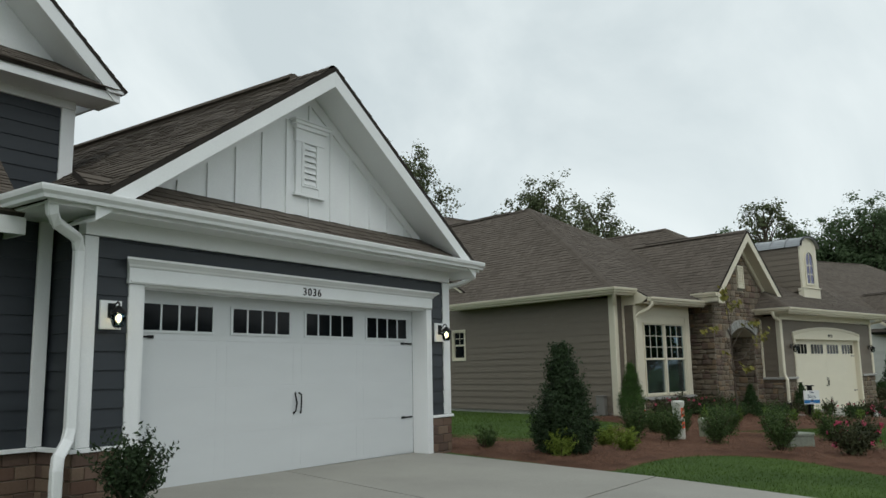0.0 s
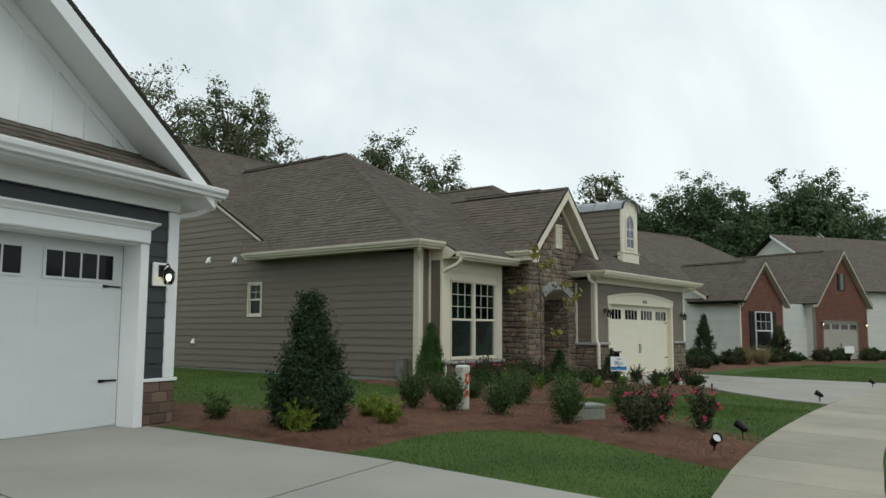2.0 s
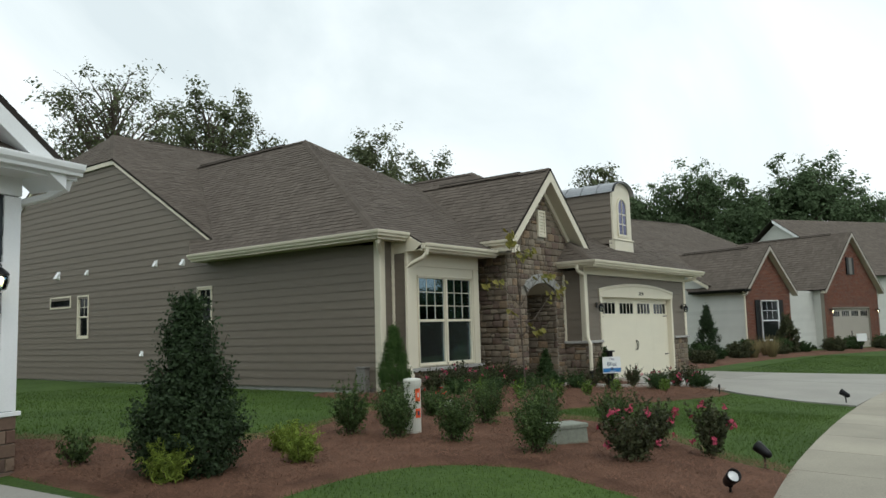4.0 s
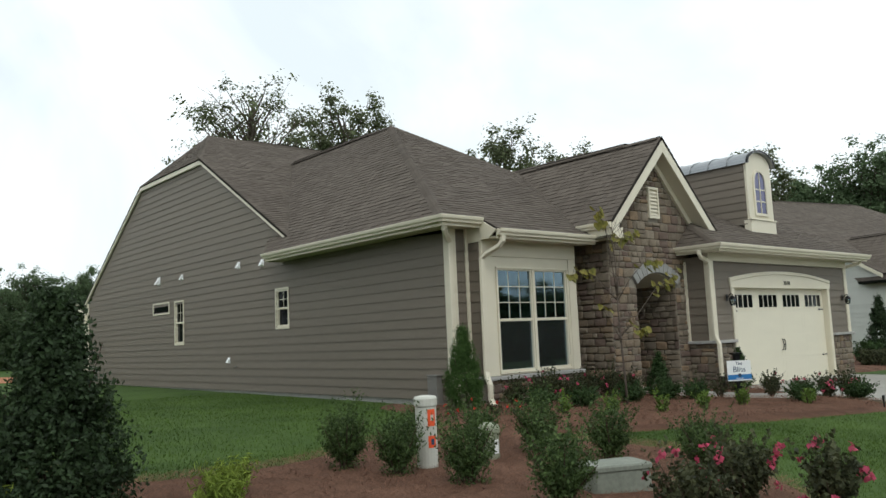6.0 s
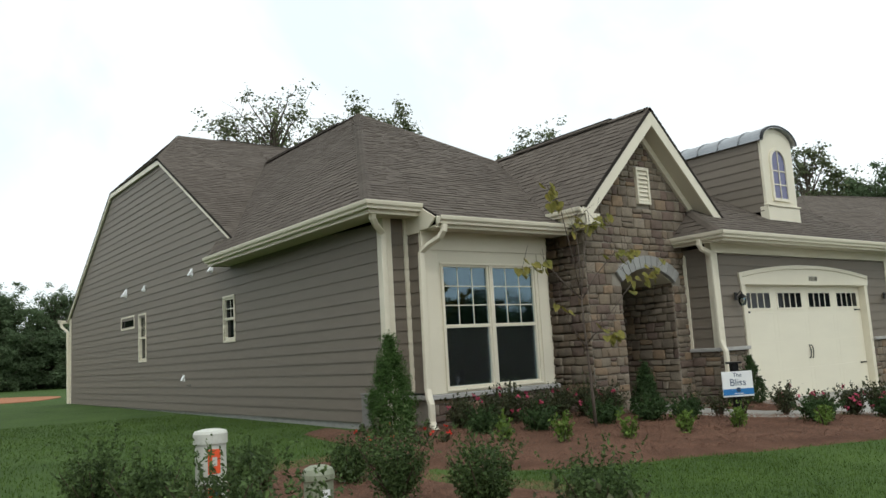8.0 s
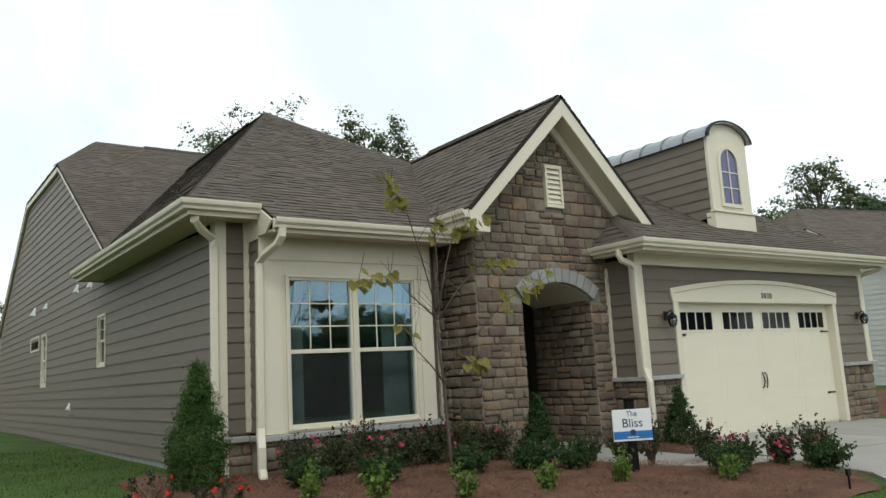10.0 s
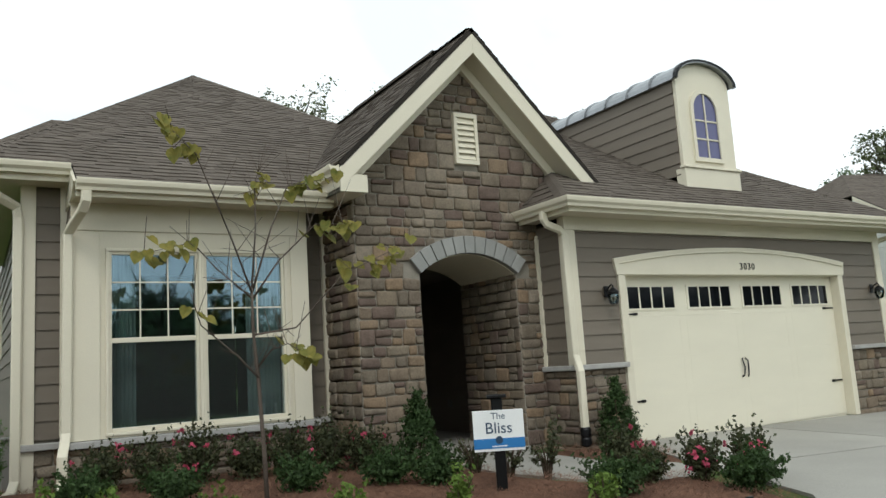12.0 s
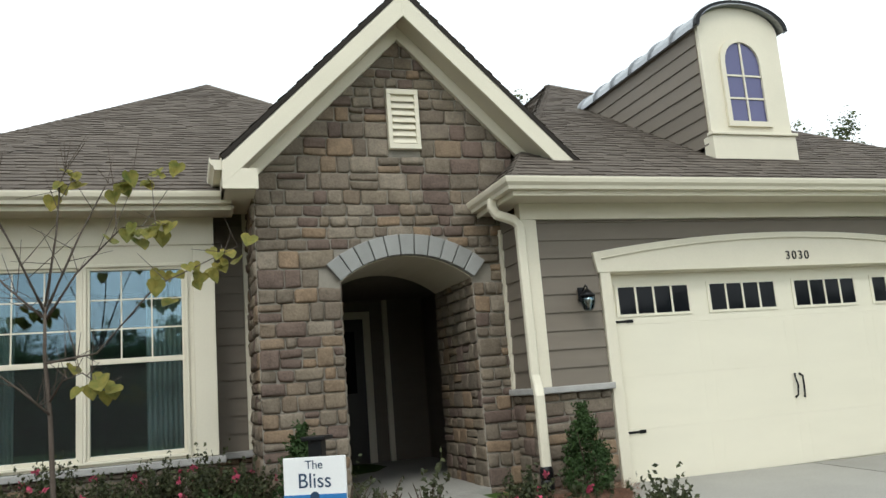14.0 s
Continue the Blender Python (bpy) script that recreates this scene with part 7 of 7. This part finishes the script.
# ---- redbud sapling ----
def redbud():
    rng = np.random.default_rng(77)
    o = thing("redbud_sapling", pose(20.5, 10.35, ground_z(20.5, 10.35) + 0.05), "slender redbud sapling with a few yellow-green leaves", "sapling")
    part("trunk", Geo().tube([(0, 0, -0.1), (-0.02, 0, 0.5), (-0.05, 0.01, 1.15), (-0.09, 0, 1.6), (-0.09, 0.0, 2.0)], [0.024, 0.021, 0.018, 0.015, 0.011], 8), M_BARK, o, smooth=True)
    arms = [((-0.09, 0, 1.95), (-0.3, -0.1, 2.45), (-0.65, -0.25, 3.2), (-1.0, -0.35, 3.5)), ((-0.09, 0, 2.0), (-0.02, 0.05, 2.6), (0.0, 0.1, 3.05), (0.05, 0.1, 3.2)), ((-0.09, 0, 1.95), (0.15, 0.1, 2.6), (0.35, 0.15, 3.05), (0.9, 0.2, 3.2)), ((-0.08, 0, 1.9), (0.15, -0.1, 2.25), (0.5, -0.2, 2.6), (0.85, -0.3, 2.6)),
            ((-0.09, 0, 1.55), (0.3, -0.1, 1.6), (0.75, -0.25, 2.1), (1.4, -0.35, 2.4)), ((-0.09, 0, 1.9), (-0.4, 0.1, 2.2), (-0.6, 0.15, 2.45), (-1.05, 0.25, 2.35)), ((-0.05, 0, 1.15), (-0.25, -0.05, 1.35), (-0.6, -0.1, 1.65), (-0.7, -0.15, 1.95)), ((-0.05, 0, 1.25), (0.05, -0.1, 1.4), (0.2, -0.15, 1.45), (0.4, -0.2, 1.3))]
    for k, arm in enumerate(arms):
        b = part("branch", Geo().tube(arm, [0.011, 0.008, 0.006, 0.003], 6), M_BARK, o, smooth=True)
        tw = Geo()
        for q in range(11):
            s = rng.integers(0, 3)
            p = Vector(arm[s]).lerp(Vector(arm[s + 1]), rng.uniform(0, 1))
            d = Vector(rng.normal(0, 0.15, 3)) + Vector((0, 0, 0.22))
            tw.tube([p, p + d * 0.6, p + d], [0.004, 0.003, 0.0018], 4)
        part("twig_spray", tw, M_BARK, b, kind="stuff")
        n = (14, 8, 13, 12, 18, 13, 3, 9)[k]
        for q in range(n):
            p = Vector(arm[2]).lerp(Vector(arm[3]), 0.05 + (q / n) * 1.05) + Vector(rng.normal(0, 0.06, 3)) - Vector((0, 0, 0.05))
            s = rng.uniform(0.045, 0.088)
            mm = Matrix.Translation(p) @ Euler((rng.uniform(0.5, 1.5), rng.uniform(-0.5, 0.5), rng.uniform(-0.8, 0.8))).to_matrix().to_4x4()
            heart = [(0, 0.75), (0.35, 1.0), (0.8, 0.8), (0.95, 0.3), (0.6, -0.35), (0, -1.05), (-0.6, -0.35), (-0.95, 0.3), (-0.8, 0.8), (-0.35, 1.0)]
            g = Geo(mm)
            k0 = g.pts([(0, 0, -0.25 * s)] + [(x * s, y * s, 0.12 * s * abs(x)) for x, y in heart])
            g.f = [(k0, k0 + 1 + i, k0 + 1 + (i + 1) % 10) for i in range(10)]
            fast_part("leaf", g.v, g.f, M_REDBUD, b)
    return o


redbud()

# ---- things in the beds ----
M_PED = material("pale_plastic_post", (0.52, 0.52, 0.46), 0.5, scale=3, vary=0.08, bump=0.05)
M_ORANGE = material("orange_label", (0.75, 0.10, 0.03), 0.5, scale=5, vary=0.1, bump=0)
M_GREENBOX = material("sage_plastic", (0.24, 0.26, 0.18), 0.55, scale=3, vary=0.12, bump=0.08)
M_PADBOX = material("weathered_sage_box", (0.20, 0.215, 0.175), 0.7, scale=4, vary=0.25, grain=30, bump=0.2)
M_SIGN = material("white_sign_board", (0.78, 0.79, 0.78), 0.4, scale=2, vary=0.03, bump=0)
M_SIGNBLUE = material("blue_sign_band", (0.03, 0.17, 0.42), 0.4, scale=2, vary=0.05, bump=0)
M_INK = material("dark_blue_ink", (0.02, 0.05, 0.10), 0.5, scale=2, vary=0.05, bump=0)
M_LENS = material("lamp_lens", (0.6, 0.62, 0.62), 0.15, scale=3, vary=0.05, bump=0)

px, py = 13.85, 7.95
post = thing("service_pedestal", pose(px, py, ground_z(px, py), 0, 0, -12), "pale plastic cable pedestal with orange labels", "pedestal")
part("body", Geo().lathe([(0.11, -0.1), (0.11, 0.74), (0.105, 0.75)], sides=20), M_PED, post, smooth=False)
part("cap", Geo().lathe([(0.122, 0.70), (0.122, 0.77), (0.11, 0.79), (0.06, 0.80), (0.0, 0.80)], sides=20), M_PED, post)
for z in (0.58, 0.34):
    g = Geo()
    w = 0.17 if z > 0.5 else 0.12
    g.rings([[(0.112 * math.cos(t), 0.112 * math.sin(t), zz) for t in [-1.9 + 0.16 * q for q in range(6)]] for zz in (z - w / 2, z + w / 2)], close=False)
    lab = part("label", g, M_ORANGE, post, "orange warning label")
    part("mark", Geo().rings([[(0.1135 * math.cos(t), 0.1135 * math.sin(t), zz) for t in [-1.62 + 0.1 * q for q in range(4)]] for zz in (z - 0.03, z + 0.03)], close=False), M_PED if z > 0.5 else M_INK, lab)
px, py = 14.68, 7.9
gb = thing("service_pedestal", pose(px, py, ground_z(px, py), 0, 0, -20), "short sage green domed service box", "pedestal")
part("body", Geo().lathe([(0.115, -0.1), (0.115, 0.34), (0.128, 0.35), (0.128, 0.39), (0.11, 0.43), (0.07, 0.45), (0, 0.455)], sides=20), M_GREENBOX, gb, smooth=False)
part("label", Geo().rings([[(0.117 * math.cos(t), 0.117 * math.sin(t), zz) for t in [-1.5 + 0.15 * q for q in range(5)]] for zz in (0.13, 0.28)], close=False), M_SIGN, gb, "small white label")
px, py = 14.24, 5.9
pad = thing("transformer_box", pose(px, py, ground_z(px, py), 0, 0, -25), "low weathered sage utility box", "utility box")
part("body", Geo().rings([[(x * s, y * s, z) for x, y in ((-0.33, -0.24), (0.33, -0.24), (0.36, -0.2), (0.36, 0.2), (0.33, 0.24), (-0.33, 0.24), (-0.36, 0.2), (-0.36, -0.2))] for z, s in ((-0.1, 0.8), (0.26, 0.74))]), M_PADBOX, pad, bevel=0.01)
part("lid", Geo().rings([[(x * s, y * s, z) for x, y in ((-0.33, -0.24), (0.33, -0.24), (0.36, -0.2), (0.36, 0.2), (0.33, 0.24), (-0.33, 0.24), (-0.36, 0.2), (-0.36, -0.2))] for z, s in ((0.262, 0.79), (0.295, 0.79), (0.308, 0.74))]), M_PADBOX, pad)

# name board on a post
sx, sy = 22.32, 9.16
sign = thing("sign", pose(sx, sy, ground_z(sx, sy), 0, 0, -31.5), "white name board with a blue band on a black post", "sign")
part("post", Geo().box(-0.05, 0.05, 0.012, 0.11, -0.2, 0.92), M_BLACK, sign, "black square post", bevel=0.006)
part("cap", Geo().box(-0.09, 0.09, -0.02, 0.15, 0.92, 0.95), M_BLACK, sign, "flat black cap", bevel=0.006)
SB0, SB1 = 0.44, 0.81
board = part("board", Geo().box(-0.235, 0.235, -0.012, 0.01, SB0, SB1), M_SIGN, sign, bevel=0.003)
part("blue_band", Geo().box(-0.235, 0.235, -0.0165, -0.0125, SB0 + 0.025, SB0 + 0.115), M_SIGNBLUE, board, "blue band")
for txt, size, z in (("The", 0.085, 0.755), ("Bliss", 0.145, 0.645)):
    lettering(txt, size, pose(0.0, -0.0135, z, 90), M_INK, "lettering", board, depth=0.001)
part("emblem", Geo().prism([(0.035 * math.cos(t), -0.018, SB0 + 0.1 + 0.035 * math.sin(t)) for t in [2 * math.pi * q / 16 for q in range(16)]], (0, 0.003, 0)), M_INK, board, "round emblem")
part("line", Geo().box(-0.07, 0.07, -0.0185, -0.017, SB0 + 0.04, SB0 + 0.05), M_SIGN, board)


# spotlights along the footpath
def spotlight(x, y, turn, up=58):
    s = thing("garden_spotlight", pose(x, y, ground_z(x, y) + 0.05, 0, 0, turn), "black garden spotlight on a stake", "spotlight", "spotlights")
    part("stake", Geo().tube([(0, 0, -0.1), (0, 0, 0.09)], 0.012, 6), M_BLACK, s)
    part("knuckle", Geo().lathe([(0.02, 0.08), (0.028, 0.1), (0.02, 0.12)], sides=10), M_BLACK, s)
    m = pose(0, 0, 0.14, up)
    part("housing", Geo(m).lathe([(0.012, -0.085), (0.03, -0.075), (0.045, -0.045), (0.05, 0.0), (0.058, 0.06), (0.062, 0.1), (0.054, 0.1), (0.05, 0.07)], sides=14), M_BLACK, s, smooth=True)
    part("lens", Geo(m).lathe([(0.05, 0.07), (0.045, 0.078), (0.0, 0.082)], sides=14), M_LENS, s)


for q in ((12.45, 3.28, -45), (14.2, 3.5, 165), (22.4, 4.35, 200), (30.2, 4.6, 190)):
    spotlight(*q)
st = thing("stake_light", pose(22.95, 6.95, ground_z(22.95, 6.95)), "thin black stake light at the drive edge", "stake light")
part("stake", Geo().tube([(0, 0, -0.1), (0, 0, 0.22)], 0.012, 6), M_BLACK, st)
part("head", Geo().box(-0.03, 0.03, -0.015, 0.015, 0.17, 0.24), M_BLACK, st, bevel=0.004)
hs = thing("sign", pose(52.3, 9.4, ground_z(52, 9.4), 0, 0, -40), "small white name board far along the street", "sign")
part("post", Geo().box(-0.05, 0.05, 0.02, 0.1, -0.1, 0.6), M_BLACK, hs)
part("board", Geo().box(-0.3, 0.3, -0.02, 0.02, 0.5, 0.9), M_SIGN, hs)


# ---- grass blades and pine needles ----
def strewn(name, rects, count, keep, length, width, lean, mat, label, category, lift, seed, flat=0.3):
    rng = np.random.default_rng(seed)
    area = [(b - a) * (d - c) for a, b, c, d in rects]
    xs, ys = [], []
    for (a, b, c, d), s in zip(rects, area):
        n = int(count * s / sum(area))
        xs.append(rng.uniform(a, b, n))
        ys.append(rng.uniform(c, d, n))
    x, y = np.concatenate(xs), np.concatenate(ys)
    ok = keep(x, y)
    x, y = x[ok], y[ok]
    z = np.array([ground_z(p, q) for p, q in zip(x, y)]) + lift
    n = len(x)
    a = rng.uniform(0, 6.28, n)
    L = length * rng.uniform(0.5, 1.3, n)
    ln = lean * rng.uniform(flat, 1.0, n)
    base = np.stack([x, y, z], 1)
    d = np.stack([np.cos(a) * ln, np.sin(a) * ln, np.sqrt(np.clip(1 - ln ** 2, 0.0, 1))], 1) * L[:, None]
    sd = np.stack([-np.sin(a), np.cos(a), np.zeros(n)], 1) * width
    v = np.stack([base - sd, base + sd, base + d], 1).reshape(-1, 3)
    ob = leaf_part(name, v, np.arange(3 * n).reshape(-1, 3), mat, None, label)
    ob["category"] = category
    return ob


BARE = [[(p[0], p[1]) for p in q] for q in (BED_ONE, BED_TWO, BED_THREE)] + [[(p[0], p[1]) for p in WALK_LEFT] + [(p[0], p[1]) for p in WALK_RIGHT[::-1]]]
BARE += [[(1.4, 0.6), (9.3, 2.3), (9.4, 6.4), (9.3, 9.6), (2.8, 8.1)], [(26, 11.4), (25.2, 10), (24.9, 9), (23.5, 6.8), (21.8, 4.0), (33.7, 4.2), (32, 8.4), (32, 11.4)], [(18.5, 12.8), (33, 10.9), (33, 36), (18.5, 36)], [(23, 12), (23.1, 9.2), (25, 8.7), (25.2, 11.9)]]


def inside_all(poly, x, y):
    """The same test as inside(), for arrays of points."""
    hit = np.zeros(len(x), bool)
    for (x0, y0), (x1, y1) in zip(poly, poly[1:] + poly[:1]):
        if y0 != y1:
            hit ^= ((y0 > y) != (y1 > y)) & (x < (x1 - x0) * (y - y0) / (y1 - y0) + x0)
    return hit


LAWN = lambda x, y: ~np.any([inside_all(p, x, y) for p in BARE], axis=0)
strewn("lawn_grass", [(9.3, 20, 2.2, 10.5), (9.5, 24, -0.3, 2.6), (17, 24, 4, 8.5)], 150000, LAWN, 0.032, 0.0035, 0.6, M_BLADE, "short mown grass blades", "grass", 0.0, 401)
strewn("lawn_grass", [(9.5, 18.6, 9.5, 22), (32, 46, 4, 10)], 70000, LAWN, 0.04, 0.006, 0.6, M_BLADE, "short mown grass blades", "grass", 0.0, 402)
INBED = lambda x, y: np.any([inside_all(p, x, y) for p in BARE[:3]], axis=0)
strewn("pine_straw", [(9.2, 17, 2.8, 12)], 110000, INBED, 0.12, 0.0022, 1.0, M_NEEDLE, "loose brown pine needles", "pine straw", 0.085, 403, 0.93)
strewn("pine_straw", [(17, 26, 7, 13)], 70000, INBED, 0.12, 0.0025, 1.0, M_NEEDLE, "loose brown pine needles", "pine straw", 0.085, 404, 0.93)

# ---- single stones and bricks ----
def front_gaps(z):
    out = []
    if z < ARCH_Z0 + AR + 0.22:
        q = arch_gap(z, 0.23) if z > SPRING - 0.03 else HALF
        out.append((AC - q, AC + q))
    if VZ0 - 0.02 < z < VZ1 + 0.02:
        out.append((VX0, VX1))
    return out


NOGAP = lambda z: []
stone_face(stone_wall, FRONT(SY), front_poly, front_gaps, 5, M_STONE, hi=0.215, proud=0.036)
left_return = part("stone_return", Geo().box(22.2, 22.3, SY + 0.02, 12.9, -0.1, 3.6), M_MORTAR, house_two, "stone-clad side of the entry")
stone_face(left_return, pose(22.2, 0, 0, 0, 0, -90), [(-12.85, -0.05), (-SY, -0.05), (-SY, 3.55), (-12.85, 3.55)], NOGAP, 6, M_STONE, hi=0.215, proud=0.036)
reveal_right = part("stone_reveal", Geo().box(AX1, AX1 + 0.1, SY + 0.02, 13.3, -0.1, SPRING), M_MORTAR, house_two, "stone-clad arch reveal")
stone_face(reveal_right, pose(AX1, 0, 0, 0, 0, -90), [(-13.3, 0.1), (-SY, 0.1), (-SY, SPRING), (-13.3, SPRING)], NOGAP, 7, M_STONE, hi=0.215, proud=0.022)
reveal_left = part("stone_reveal", Geo().box(AX0 - 0.1, AX0, SY + 0.02, 13.3, -0.1, SPRING), M_MORTAR, house_two, "stone-clad arch reveal")
stone_face(reveal_left, pose(AX0, 0, 0, 0, 0, 90), [(SY, 0.1), (13.3, 0.1), (13.3, SPRING), (SY, SPRING)], NOGAP, 8, M_STONE, hi=0.215, proud=0.022)
bay_plinth = part("stone_plinth", Geo().box(BX0, BX1, BY, BY + 0.02, -0.1, 0.64), M_MORTAR, house_two, "stone plinth under the bay")
stone_face(bay_plinth, FRONT(BY), [(BX0 - 0.02, -0.02), (BX1, -0.02), (BX1, 0.64), (BX0 - 0.02, 0.64)], NOGAP, 9, M_STONE)
plinth_corner = part("stone_plinth", Geo().box(18.58, BX0, 12.85, 12.87, -0.1, 0.64), M_MORTAR, house_two, "stone plinth beside the bay")
stone_face(plinth_corner, FRONT(12.85), [(18.6, 0), (BX0, 0), (BX0, 0.64), (18.6, 0.64)], NOGAP, 10, M_STONE)
stone_face(plinth_corner, FRONT(12.85), [(BX1, 0), (22.2, 0), (22.2, 0.64), (BX1, 0.64)], NOGAP, 11, M_STONE)
garage_plinth = part("stone_plinth", Geo().box(GX0, 25.89, GY, GY + 0.02, -0.1, 1.09), M_MORTAR, house_two, "stone plinth beside the garage door")
stone_face(garage_plinth, FRONT(GY), [(GX0 - 0.03, -0.05), (25.88, -0.05), (25.88, 1.09), (GX0 - 0.03, 1.09)], NOGAP, 12, M_STONE)
stone_face(garage_plinth, pose(GX0, 0, 0, 0, 0, -90), [(-11.84, -0.05), (-GY, -0.05), (-GY, 1.09), (-11.84, 1.09)], NOGAP, 13, M_STONE)
garage_plinth_far = part("stone_plinth", Geo().box(31.12, GX1, GY, GY + 0.02, -0.1, 1.09), M_MORTAR, house_two, "stone plinth beside the garage door")
stone_face(garage_plinth_far, FRONT(GY), [(31.12, -0.05), (GX1 + 0.05, -0.05), (GX1 + 0.05, 1.09), (31.12, 1.09)], NOGAP, 14, M_STONE)
bp = part("brick_plinth", Geo().box(-0.45, 0.06, -0.012, 0.0, 0.0, 0.79), M_MORTAR, house_one, "brown brick plinth beside the garage door")
brick_face(bp, pose(0, -0.012, 0), -0.45, 0.08, 0.1, 0.79, 21, M_TANBRICK, 0.14, 0.28)
brick_face(bp, pose(0.06, 0, 0, 0, 0, 90), 0.0, 1.4, 0.1, 0.79, 22, M_TANBRICK, 0.14, 0.28)
bq = part("brick_plinth", Geo().box(-6.6, -5.99, -0.012, 0.0, 0.0, 0.79), M_MORTAR, house_one, "brown brick plinth at the garage corner")
brick_face(bq, pose(0, -0.012, 0), -6.62, -5.99, 0.1, 0.79, 23, M_TANBRICK, 0.14, 0.28)
brick_face(bq, pose(-6.6, 0, 0, 0, 0, -90), -0.68, 0.0, 0.1, 0.79, 24, M_TANBRICK, 0.14, 0.28)
brick_face(bq, pose(0, 0.68, 0), -9.5, -6.62, 0.1, 0.79, 25, M_TANBRICK, 0.14, 0.28)
